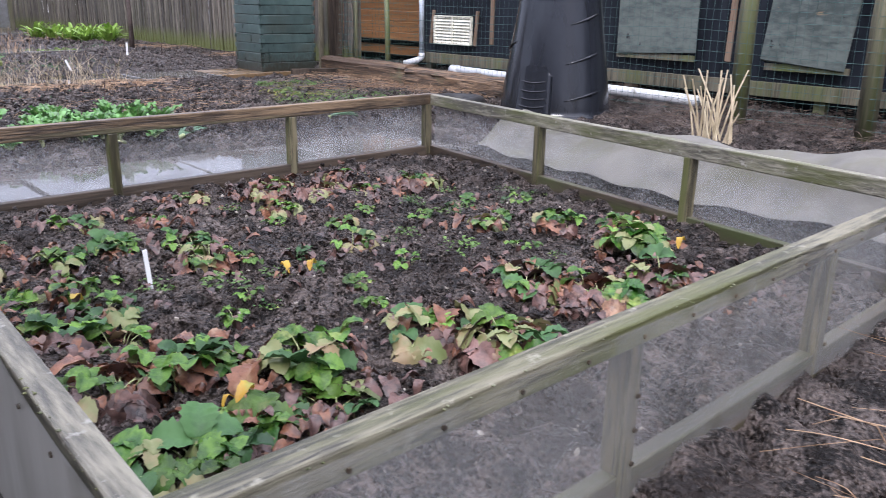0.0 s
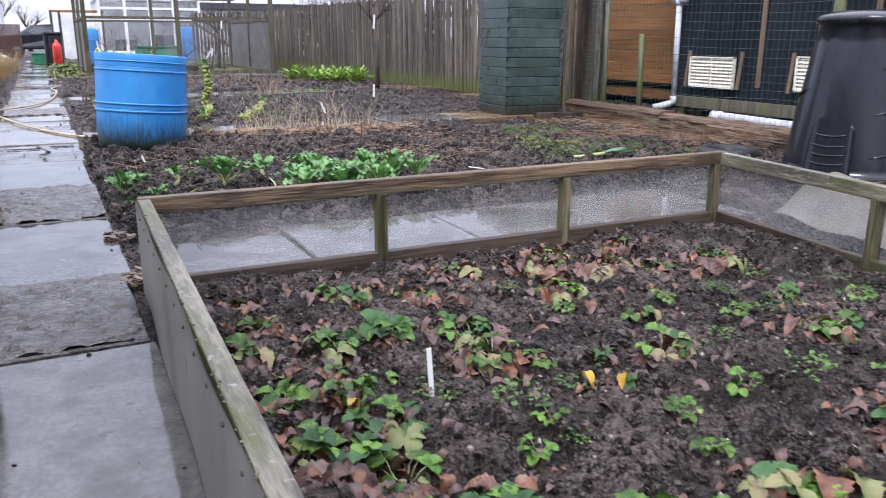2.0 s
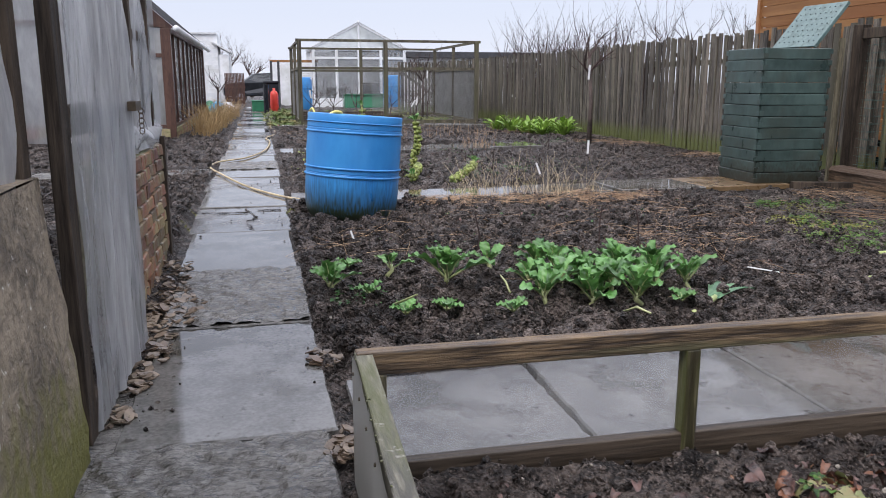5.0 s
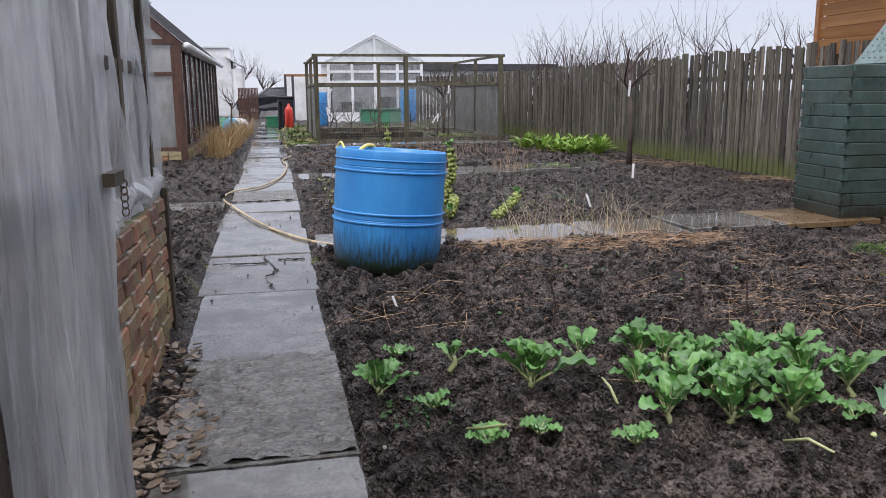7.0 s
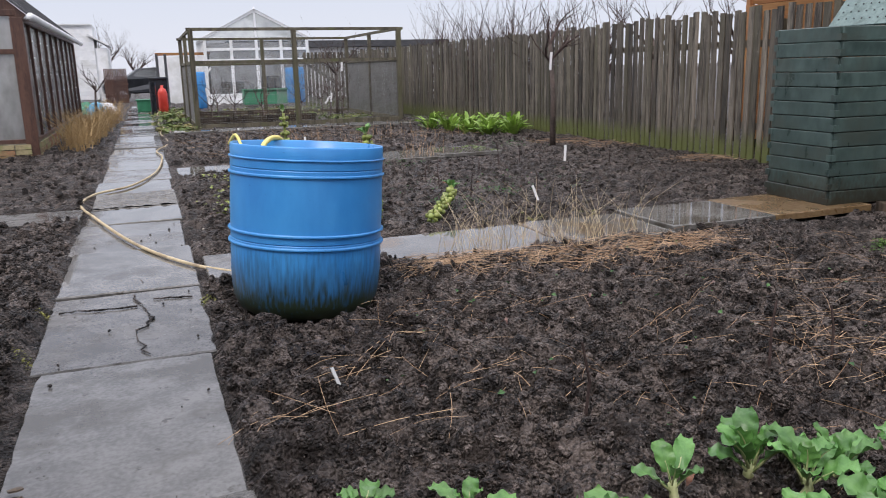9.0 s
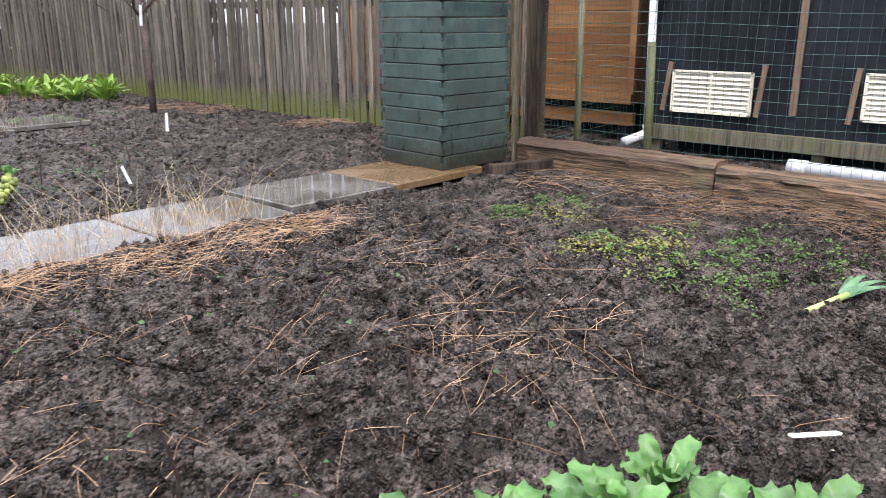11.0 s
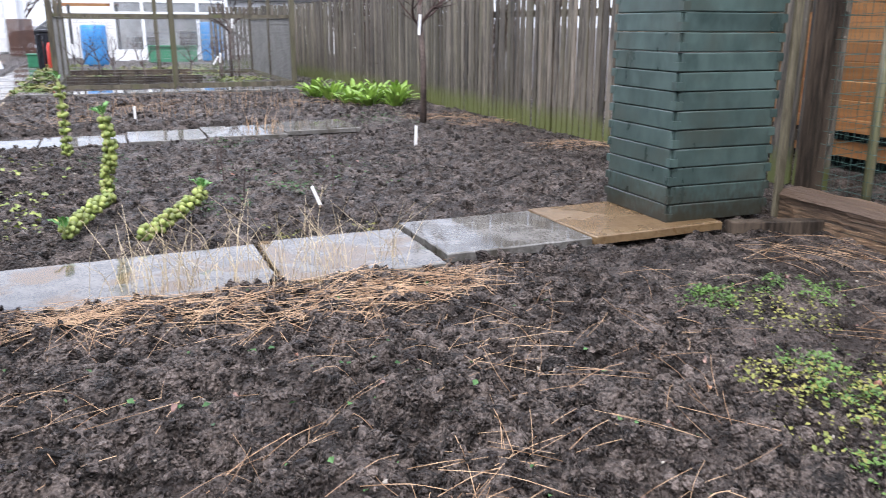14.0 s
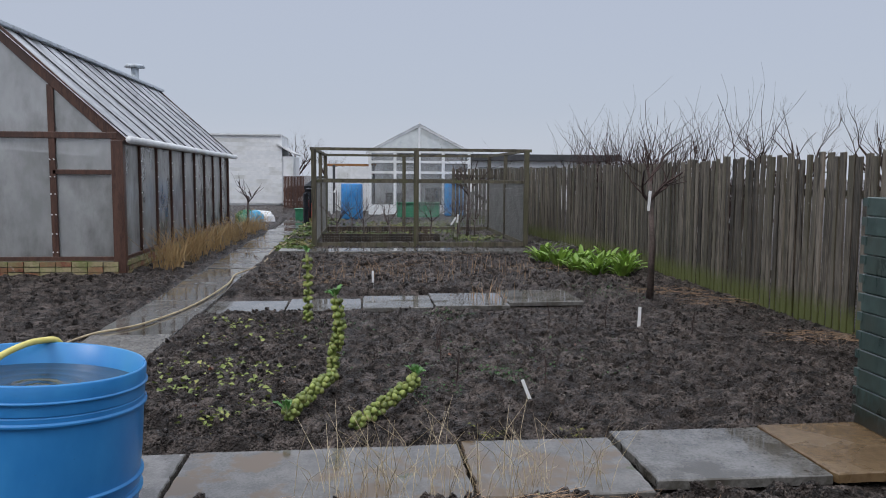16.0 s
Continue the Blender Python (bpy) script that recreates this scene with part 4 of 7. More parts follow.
sleeper(8.62, 10.3, 6.57, 0.225)
sleeper(6.2, 8.6, 6.55, 0.2)
compound = thing("wire_fence", (0, 0, 0), "green wire mesh fence on rough timber posts", "fence")
pf = Build()
pf.beam((6.80, 10.3, 0.0), (6.78, 10.28, 1.62), 0.12, 0.12, up=(0, 1, 0), m=0)
pf.beam((6.76, 10.36, 1.53), (6.9, 2.0, 1.6), 0.05, 0.10)
pf.ob("corner_post_and_rail", DARKPOST, compound, bevel=0.006)
for yy, xx, w, h in ((9.89, 6.83, 0.05, 1.45), (9.27, 6.84, 0.06, 1.0), (4.79, 6.88, 0.13, 1.7), (3.8, 6.86, 0.13, 1.7), (6.9, 6.88, 0.09, 1.7), (2.4, 6.86, 0.1, 1.7)):
    Build().tube([(xx, yy, -0.02), (xx + 0.01, yy + 0.02, h * 0.5), (xx, yy + R.uniform(-0.03, 0.03), h)], [w * 0.56, w * 0.55, w * 0.5], 8).ob("post", TIMBER, compound, smooth=True)
ms = Build()
yy = 1.2
ZH = [0.10 + i * 0.078 for i in range(19)]
for z in ZH:
    pts = [(6.80 + 0.01 * math.sin(3 * t + z * 9), 1.2 + t * 0.7, z + 0.02 * math.sin(t * 0.9 + z * 3) + 0.008 * math.sin(t * 3.1 + z * 11)) for t in range(14)]
    ms.tube(pts, 0.0016, 4, caps=False)
while yy < 10.25:
    ms.tube([(6.80 + 0.01 * math.sin(yy * 4), yy, 0.10), (6.80, yy + 0.012, 0.8), (6.80, yy, 1.5)], 0.0013, 3, caps=False)
    yy += 0.062
ms.ob("wire_mesh", WIRE, compound)
ms = Build()
for z in ZH:
    ms.tube([(6.80, 10.28, z), (8.3, 10.4, z + 0.02)], 0.002, 4, caps=False)
for i in range(24):
    ms.tube([(6.85 + i * 0.06, 10.3, 0.1), (6.85 + i * 0.06, 10.3, 1.5)], 0.0013, 3, caps=False)
ms.ob("wire_mesh_end", WIRE, compound)

# ---------- black shed ----------
shed = thing("black_shed", (0, 0, 0), "black-stained timber shed raised on beams", "shed")
sb = Build()
yy = 0.2
while yy < 9.9:
    sb.box((7.97 + R.uniform(-0.004, 0.004), yy + 0.074, 1.25), (0.025, 0.148, 1.96), jit=0.001)
    yy += 0.15
sb.box((9.2, 9.92, 1.25), (2.45, 0.03, 1.96))
sb.box((9.2, 0.2, 1.25), (2.45, 0.03, 1.96))
sb.box((10.42, 5.0, 1.25), (0.03, 9.7, 1.96))
sb.ob("boards", BLACKBOARD, shed)
sr = Build()
sr.box((9.2, 5.05, 2.28), (2.9, 10.2, 0.07), ry=4)
sr.ob("roof", ROOFDARK, shed)
bl = Build()
bl.beam((7.93, 0.2, 0.205), (7.93, 9.9, 0.205), 0.05, 0.13)
for yy in (0.6, 2.6, 4.6, 6.6, 8.4, 9.8):
    bl.box((8.0, yy, 0.07), (0.1, 0.1, 0.16))
bl.ob("base_beam", TIMBER, shed, bevel=0.004)
BATTEN = mat("bare_batten", (0.10, 0.065, 0.04), (0.22, 0.15, 0.10), 110, stretch=(1, 1, 0.035), rnd=0.2)
for yy in (8.63, 7.3, 6.2, 5.5):
    Build().box((7.945, yy, 1.1), (0.02, 0.055, 1.35), rx=R.uniform(-1.5, 1.5)).ob("batten", BATTEN, shed)
for yy in (9.72, 8.9, 8.2, 7.4):
    Build().box((7.94, yy, 0.60), (0.02, 0.04, 0.42), rx=R.uniform(4, 9)).ob("batten", BATTEN, shed)
# black block added in the open underside to stand for its shade
und = Build()
und.box((9.2, 5.0, 0.12), (2.0, 9.4, 0.22))
und.ob("dark_underside", BLACKBOARD, shed)


def louvre(y0, y1, z0, z1):
    root = thing("louvre_vent", (7.925, (y0 + y1) / 2, z0), "cream slatted plastic vent panel on the shed", "vent", "vents on the black shed")
    w, h = y1 - y0, z1 - z0
    f = Build()
    f.box((0.008, 0, h / 2), (0.012, w, h))
    for sgn in (-1, 1):
        f.box((-0.006, sgn * (w / 2 - 0.012), h / 2), (0.03, 0.024, h))
    f.box((-0.006, 0, h / 2), (0.028, 0.02, h))
    f.box((-0.006, 0, 0.008), (0.03, w, 0.016))
    f.box((-0.006, 0, h - 0.008), (0.03, w, 0.016))
    f.ob("vent_frame", CREAM, root, bevel=0.002)
    n = 9
    for i in range(n):
        Build().box((-0.005, 0, 0.028 + (h - 0.05) * i / (n - 1)), (0.008, w - 0.05, 0.022), ry=28).ob("slat", CREAM, root)
    return root


louvre(8.96, 9.66, 0.39, 0.745)
louvre(7.42, 8.13, 0.42, 0.775)
for y0, y1, z0, z1, tilt in ((5.84, 6.74, 0.46, 1.25, -3), (4.38, 5.12, 0.44, 1.35, 4)):
    p = thing("felted_sheet", pose(7.88, (y0 + y1) / 2, z0, 0, 3, 0), "weathered grey-green felted panel leaning on the shed", "panel", "panels leaning on the black shed")
    Build().box((0, 0, (z1 - z0) / 2), (0.02, y1 - y0, z1 - z0), rx=tilt, jit=0.01).ob("felted_board", GREYPANEL, p, bevel=0.003)
    Build().beam((0.03, -(y1 - y0) / 2, -0.03), (0.03, (y1 - y0) / 2, -0.03), 0.03, 0.06).ob("ledge", TIMBER, p)
# rain pipe from the black shed
rp = thing("drain_pipe", (7.86, 9.84, 0.0), "grey plastic rainwater downpipe with a white elbow", "pipe")
b = Build()
b.tube([(0, 0, 0.24), (0.0, 0.02, 1.36)], 0.034, 14)
b.tube([(0, 0.02, 1.34), (0, 0.02, 1.40)], 0.046, 14)
b.tube([(0, -0.10, 1.40), (0, 0.14, 1.42)], 0.045, 12)
b.ob("downpipe", PIPEGREY, rp, smooth=True)
b = Build()
b.tube([(0, 0, 0.26), (0, 0, 0.2), (-0.05, 0.03, 0.165), (-0.22, 0.1, 0.12)], [0.042, 0.04, 0.04, 0.042], 14)
b.ob("elbow", PIPEWHITE, rp, smooth=True)
gp = thing("fallen_pipe", (6.97, 0, 0.19), "white plastic pipe lying on the ground", "pipe")
b = Build()
b.tube([(0.0, 8.25, 0.0), (0.08, 6.6, -0.03), (0.16, 5.3, -0.06)], [0.048, 0.048, 0.048], 16)
b.tube([(0.0, 8.28, 0.0), (0.0, 8.16, 0.0)], 0.055, 16)
b.ob("pipe", PIPEWHITE, gp, smooth=True)
# ---------- orange summerhouse behind the compound ----------
hut = thing("timber_hut", (0, 0, 0), "orange-stained timber hut with horizontal cladding", "shed")
for i in range(18):
    z = 0.47 + i * 0.155
    Build().box((8.41, 12.35, z + 0.077), (0.03, 4.1, 0.146), ry=-9).ob("cladding_board", TAN, hut)
    Build().box((9.6, 10.3, z + 0.077), (2.4, 0.028, 0.15), rx=4).ob("cladding_board", TAN, hut)
b = Build()
b.box((9.66, 12.35, 1.8), (2.36, 4.0, 2.7))
for yy in (10.32, 14.38):
    b.box((8.40, yy, 1.85), (0.08, 0.07, 2.78))
b.box((9.6, 12.35, 0.42), (2.5, 4.1, 0.1))
b.box((8.44, 12.35, 0.22), (0.05, 4.1, 0.13))
b.ob("hut_body", TAN, hut)
b = Build()
b.box((9.6, 12.35, 3.32), (2.9, 4.5, 0.08), ry=3)
b.ob("roof", ROOFDARK, hut)
b = Build()
for yy in (10.4, 12.3, 14.3):
    b.box((8.5, yy, 0.18), (0.12, 0.12, 0.4))
# solid black filler: the shaded gap under the floor, built as a box
b.box((9.7, 12.3, 0.2), (2.0, 3.9, 0.36))
b.ob("dark_base", BLACKBOARD, hut)
# earth shelf and boards behind the sleeper
b = Build()
b.box((7.3, 9.5, 0.05), (0.7, 0.5, 0.03), rx=4, ry=8, rz=12)
tagged(b.ob("old_board", TIMBER), "mossy board lying behind the wire fence", "board")

# ---------- blue barrel ----------


def band(r, z, h, out):
    """A raised hoop on a turned wall."""
    e = 0.0012
    return [(r, z - h - e), (r, z - h), (r + out, z - h * 0.5), (r + out, z - h * 0.5 + e), (r + out, z + h * 0.5 - e), (r + out, z + h * 0.5), (r, z + h), (r, z + h + e)]


barrel = thing("water_barrel", pose(1.63, 9.75, -0.04, 0, 4.5, 20) @ Matrix.Diagonal((1, 1, 0.945, 1)), "cut-down blue plastic barrel full of rainwater, algae round its foot", "barrel")
Rb = 0.378
prof = [(0.0, 0.0, 1), (0.29, 0.0, 1), (0.335, 0.03, 1), (0.362, 0.09, 1), (0.372, 0.16, 1), (0.377, 0.25)]
prof += band(Rb, 0.385, 0.008, 0.012) + band(Rb, 0.405, 0.004, -0.004) + band(Rb, 0.45, 0.008, 0.012) + [(Rb + 0.002, 0.56), (Rb, 0.68)] + band(Rb, 0.745, 0.008, 0.01) + band(Rb, 0.775, 0.004, -0.003) + band(Rb, 0.825, 0.005, 0.008)
prof += [(Rb + 0.001, 0.885), (Rb - 0.003, 0.892), (Rb - 0.009, 0.888), (Rb - 0.012, 0.6), (Rb - 0.02, 0.3)]
Build().lathe(prof, 72).ob("barrel_wall", [BARREL, BARREL], barrel, smooth=True)
b = Build()
b.sheet(lambda u, v: ((Rb - 0.013) * u * math.cos(v * math.tau), (Rb - 0.013) * u * math.sin(v * math.tau), 0.80 + 0.004 * math.sin(30 * u) * (1 - u) - 0.0787 * 0 * u), 14, 48)
b.ob("water", WATER, barrel, smooth=True)

hose = thing("garden_hose", (0, 0, 0), "cream-yellow garden hose lying along the path into the barrel", "hose")
ctrl = [(1.47, 9.84, 0.755), (1.50, 9.94, 0.795), (1.57, 10.09, 0.812), (1.63, 10.18, 0.76), (1.62, 10.22, 0.45), (1.5, 10.3, 0.06), (1.25, 10.52, 0.022), (0.96, 11.05, 0.02), (0.72, 11.74, 0.02), (0.455, 12.8, 0.02), (0.31, 13.5, 0.024), (0.39, 14.2, 0.02),
        (0.72, 14.7, 0.02), (0.98, 15.85, 0.02), (1.08, 17.5, 0.03), (1.02, 18.5, 0.03), (1.19, 19.5, 0.03), (1.22, 20.6, 0.03), (1.14, 22.2, 0.04), (1.24, 24, 0.03), (1.15, 25.6, 0.03), (1.25, 27.8, 0.03), (1.2, 30, 0.04), (1.3, 33, 0.05)]


def spline(pts, k=6):
    pts = [Vector(p) for p in pts]
    out = []
    for i in range(len(pts) - 1):
        p0, p1, p2, p3 = pts[max(i - 1, 0)], pts[i], pts[i + 1], pts[min(i + 2, len(pts) - 1)]
        for j in range(k):
            t = j / k
            out.append(0.5 * (2 * p1 + (p2 - p0) * t + (2 * p0 - 5 * p1 + 4 * p2 - p3) * t * t + (3 * p1 - p0 - 3 * p2 + p3) * t ** 3))
    return out + [pts[-1]]


Build().tube(spline(ctrl[4:]), 0.0115, 8).ob("hose", HOSE, hose, smooth=True)
Build().tube(spline(ctrl[:5]), 0.0135, 8).ob("hose_end", HOSE_BRIGHT, hose, smooth=True)
b = Build().tube(spline([(1.38, 9.82, 0.78), (1.36, 9.93, 0.85), (1.33, 10.0, 0.80)]), 0.008, 6)
tagged(b.ob("twine", HOSE_BRIGHT, smooth=True), "green-yellow twine tied over the barrel rim", "twine")

# ---------- black compost bin ----------
cb = thing("compost_bin", pose(6.05, 6.0, 0.02, 0, 0, 166), "tall black plastic compost bin with a hatch", "compost bin")
prof = [(0.0, 0.0), (0.478, 0.0), (0.482, 0.03), (0.474, 0.036), (0.458, 0.042), (0.454, 0.08)]
for i in range(9):
    t = i / 8
    prof.append((0.452 - 0.135 * t, 0.12 + 0.90 * t))
prof += [(0.335, 1.03), (0.345, 1.05), (0.345, 1.075), (0.33, 1.09), (0.2, 1.12), (0.0, 1.13)]
Build().lathe(prof, 56).ob("bin_wall", BLACKPLASTIC, cb, smooth=True)
h = Build()


def on_bin(a, z, out=0.0):
    r = 0.455 - 0.15 * (z - 0.1) + out
    return (r * math.cos(a), r * math.sin(a), z)


def hatch_pt(u, v):
    a = -0.33 + 0.66 * u + 0.55
    z = 0.05 + 0.38 * v
    z = min(z, 0.43 - 0.09 * abs(2 * u - 1) ** 3)
    return on_bin(a, z, 0.05 if 0.02 < u < 0.98 else 0.0)


h.sheet(hatch_pt, 16, 10)
h.ob("hatch", BLACKPLASTIC, cb, smooth=True)
for z in (0.12, 0.18, 0.24, 0.31):
    h = Build()
    h.tube([on_bin(0.33 + 0.44 * i / 8, z - 0.012 * math.sin(math.pi * i / 8), 0.051) for i in range(9)], 0.007, 6)
    h.ob("hatch_rib", BLACKPLASTIC, cb, smooth=True)
for a0, z0, z1 in ((1.1, 0.44, 0.53), (1.1, 0.16, 0.24), (1.2, 0.74, 0.83), (-0.9, 0.5, 0.6), (2.6, 0.45, 0.55), (3.6, 0.6, 0.7)):
    h = Build()
    h.tube([on_bin(a0 + 0.8 * i / 8, z0 + (z1 - z0) * i / 8, 0.004) for i in range(9)], [0.003, 0.006, 0.009, 0.011, 0.011, 0.011, 0.009, 0.006, 0.003], 6)
    h.ob("moulded_ridge", BLACKPLASTIC, cb, smooth=True)

# ---------- green slatted composter ----------
gc = thing("slatted_composter", pose(6.175, 10.73, 0.052, 0, 0, -2), "green slatted plastic composter, dirty at its foot", "compost bin")
GW, GD, GN, GH = 0.72, 0.66, 12, 0.112
s1 = Build().box((0, 0, 0), (GW - 0.012, 0.03, GH - 0.005)).mesh("slat", GREENPLASTIC)
s2 = Build().box((0, 0, 0), (0.03, GD - 0.012, GH - 0.005)).mesh("slat", GREENPLASTIC)
for me in (s1, s2):
    bm = bmesh.new()
    bm.from_mesh(me)
    bmesh.ops.bevel(bm, geom=list(bm.edges), offset=0.005, segments=1, affect="EDGES")
    bm.to_mesh(me)
    bm.free()
for i in range(GN):
    z = GH * (i + 0.5)
    for sy in (-1, 1):
        share("slat", s1, gc, pose(0, sy * (GD / 2), z, 0, 0, R.uniform(-0.4, 0.4)))
    for sx in (-1, 1):
        share("slat", s2, gc, pose(sx * (GW / 2), 0, z, 0, 0, R.uniform(-0.4, 0.4)))
knuckle = Build().box((0, 0, 0), (0.05, 0.05, GH * 0.44)).mesh("corner_joint", GREENPLASTIC)
for i in range(GN):
    for sx in (-1, 1):
        for sy in (-1, 1):
            share("corner_joint", knuckle, gc, pose(sx * (GW / 2 - 0.006), sy * (GD / 2 - 0.006), GH * (i + (0.28 if (sx * sy > 0) else 0.72))))
inn = Build()
inn.box((0, 0, 0.5), (GW - 0.03, GD - 0.03, 1.0))
inn.ob("compost", CLOD, gc)
lid = thing("composter_lid", pose(6.36, 10.75, 1.42, 0, -50, 4), "pale green perforated lid propped open on the composter", "lid")
b = Build()
b.box((0.28, 0, 0), (0.58, 0.62, 0.018))
for s in (-1, 1):
    b.box((0.28, s * 0.30, -0.012), (0.58, 0.02, 0.03))
b.ob("lid_panel", LIDGREEN, lid, bevel=0.005)
b = Build()
for i in range(7):
    for j in range(8):
        b.tube([(0.06 + i * 0.075, -0.25 + j * 0.071, -0.0135), (0.06 + i * 0.075, -0.25 + j * 0.071, 0.0135)], 0.007, 6)
b.ob("holes", BLACKPLASTIC, lid)
b = Build().beam((6.60, 10.34, 0.0), (6.70, 10.45, 1.5), 0.06, 0.025, up=(0, 1, 0))
tagged(b.ob("leaning_board", TIMBER, bevel=0.003), "weathered board leaning on the composter", "board")
b = Build().beam((6.05, 10.16, 0.05), (6.6, 9.98, 0.05), 0.09, 0.10)
tagged(b.ob("edging_beam", DARKPOST, bevel=0.006), "short dark timber edging on the soil", "timber")

# ---------- fleece draped beyond the bed, cut stalks ----------
fl = Build()


def fleece_pt(u, v):
    x = 4.02 - 0.38 * (1 - v) + 0.16 + 1.0 * u
    y = 2.3 + 2.75 * v
    hump = 0.31 * math.exp(-((u - 0.4) / 0.34) ** 2) * (0.8 + 0.2 * math.sin(5.2 * v + 0.6) + 0.12 * math.sin(13 * v))
    return (x, y, 0.03 + max(hump, 0.02) + 0.012 * math.sin(25 * u + 9 * v) + 0.01 * math.sin(41 * v))


fl.sheet(fleece_pt, 30, 60)
tagged(fl.ob("fleece_sheet", FLEECE, smooth=True), "dirty white garden fleece heaped beside the bed", "fleece")
b = Build()
for i in range(26):
    a, r = R.uniform(0, math.tau), R.uniform(0, 0.16)
    x, y = 5.75 + r * math.cos(a), 4.35 + r * math.sin(a)
    ln, t = R.uniform(0.25, 0.55), R.uniform(0, math.tau)
    k = R.uniform(0.05, 0.45)
    b.tube([(x, y, 0.02), (x + k * 0.4 * math.cos(t) * ln, y + k * 0.4 * math.sin(t) * ln, ln * 0.55), (x + k * math.cos(t) * ln, y + k * math.sin(t) * ln, ln)], [0.007, 0.006, 0.005], 5)
tagged(b.ob("cut_stalks", PALESTRAW), "clump of pale dry cut stalks", "stalks")

# ---------- leaves ----------


def leaflet(length, width, teeth, cup, droop, fold_=0.3):
    """One blade along +y: toothed edge, pleated between its veins, cupped along the midrib."""
    n = 10
    vs, fs = [], []
    for i in range(n + 1):
        t = i / n
        odd = i % 2
        k = (0.56 - t) / 0.62 if t < 0.56 else (t - 0.56) / 0.445
        w = width * max(1 - abs(k) ** 2.2, 0.004) ** 0.6
        y = length * t
        z = cup * length * math.sin(math.pi * t) * 0.3 - droop * length * t * t
        rip = 0.08 * width * math.sin(i * 2.1)
        pl = (0.12 if odd else -0.08) * width
        out = 1 + (teeth if odd else -teeth)
        sweep = 0.10 * length
        vs += [(-w * out, y + sweep * (w / width) * 0.5, z + fold_ * w + rip + pl * 0.5), (-w * 0.5, y + sweep * 0.3 * (w / width), z + fold_ * w * 0.5 + pl), (0, y, z - 0.03 * width),
               (w * 0.5, y + sweep * 0.3 * (w / width), z + fold_ * w * 0.5 + pl), (w * out, y + sweep * (w / width) * 0.5, z + fold_ * w - rip + pl * 0.5)]
    for i in range(n):
        for k in range(4):
            a = i * 5 + k
            fs.append((a, a + 1, a + 6, a + 5))
    return vs, fs


def trifoliate(stalk, ln, m_leaf, droop):
    """A strawberry leaf: a stalk that rises and three toothed leaflets."""
    b = Build()
    tip = Vector((0, stalk * 0.75, stalk * 0.65))
    b.tube([(0, 0, 0), (0, stalk * 0.3, stalk * 0.42), tip], [0.0022, 0.0018, 0.0016], 4, m=1)
    for a in (-78, 0, 78):
        vs, fs = leaflet(ln * R.uniform(0.9, 1.08), ln * R.uniform(0.37, 0.45), 0.09, R.uniform(0.2, 0.7), droop * R.uniform(0.6, 1.3))
        t = Matrix.Translation(tip) @ pose(0, 0, 0, R.uniform(-8, 22), R.uniform(-12, 12), a + R.uniform(-8, 8))
        b.add([t @ Vector(v) for v in vs], fs)
    return b.mesh("leaf", [m_leaf, CABSTEM], True)


FRESH = [trifoliate(R.uniform(0.025, 0.065), R.uniform(0.042, 0.066), R.choice((LEAF, LEAF, LEAF, LEAFDARK, PALELEAF)), R.uniform(0.1, 0.5)) for _ in range(11)]
SMALL = [trifoliate(R.uniform(0.03, 0.05), R.uniform(0.03, 0.045), R.choice((LEAFDARK, LEAF)), R.uniform(0.1, 0.4)) for _ in range(4)]
FADED = [trifoliate(R.uniform(0.03, 0.08), R.uniform(0.06, 0.085), m_, R.uniform(0.6, 1.1)) for m_ in (PALELEAF, PALELEAF, RUSTLEAF, RUSTLEAF, RUSTLEAF, DEADLEAF, DEADLEAF, DEADLEAF, DEADLEAF)]


def curled(ln, m_):
    """A fallen dry leaf, curled up at the edges."""
    b = Build()
    vs, fs = leaflet(ln, ln * R.uniform(0.24, 0.36), 0.05, R.uniform(0.2, 1.8), R.uniform(-0.4, 0.7), R.uniform(0.0, 0.7))
    return b.add(vs, fs).mesh("fallen_leaf", m_, True)


def strawberry(x, y, n, green, size, spread):
    root = thing("strawberry_plant", pose(x, y, gz(x, y) - 0.005, 0, 0, R.uniform(0, 360)), "strawberry plant with green and withered leaves" if green > 0.4 else "withered russet strawberry plant", "plant", "strawberry plants in the bed")
    c = Build().tube([(0, 0, -0.02), (0, 0, 0.02)], [0.016, 0.010], 6)
    c.ob("crown", DEADLEAF, root)
    for i in range(n):
        fresh = R.random() < green
        me = R.choice(FRESH if size > 0.7 else SMALL + FRESH[:2]) if fresh else R.choice(FADED)
        s = size * R.uniform(0.75, 1.2)
        a = i * 137.5 + R.uniform(-25, 25)
        r = R.uniform(0.0, spread)
        tilt = R.uniform(-26, 30) if fresh else R.uniform(-58, -14)
        m_ = pose(0, 0, 0.01, 0, 0, a) @ pose(0, r * 0.5, 0, tilt, R.uniform(-15, 15), 0) @ Matrix.Diagonal((s, s, s, 1))
        share("leaf", me, root, m_)
    return root


# x, y, leaves, share of green, size
BIG = [(1.40, 3.36, 14, 0.55, 1.25), (1.60, 3.42, 11, 0.6, 1.2), (1.40, 2.98, 15, 0.6, 1.3), (1.80, 3.20, 13, 0.6, 1.3), (1.76, 3.02, 12, 0.6, 1.25), (2.19, 3.19, 13, 0.6, 1.2), (2.26, 2.93, 13, 0.55, 1.25),
       (2.69, 3.27, 15, 0.55, 1.2), (3.30, 3.27, 15, 0.75, 1.25), (3.08, 3.0, 15, 0.35, 1.25), (1.42, 3.82, 12, 0.7, 1.1), (1.39, 4.22, 10, 0.6, 1.05), (1.54, 3.0, 12, 0.5, 1.2), (2.80, 3.06, 14, 0.35, 1.2)]
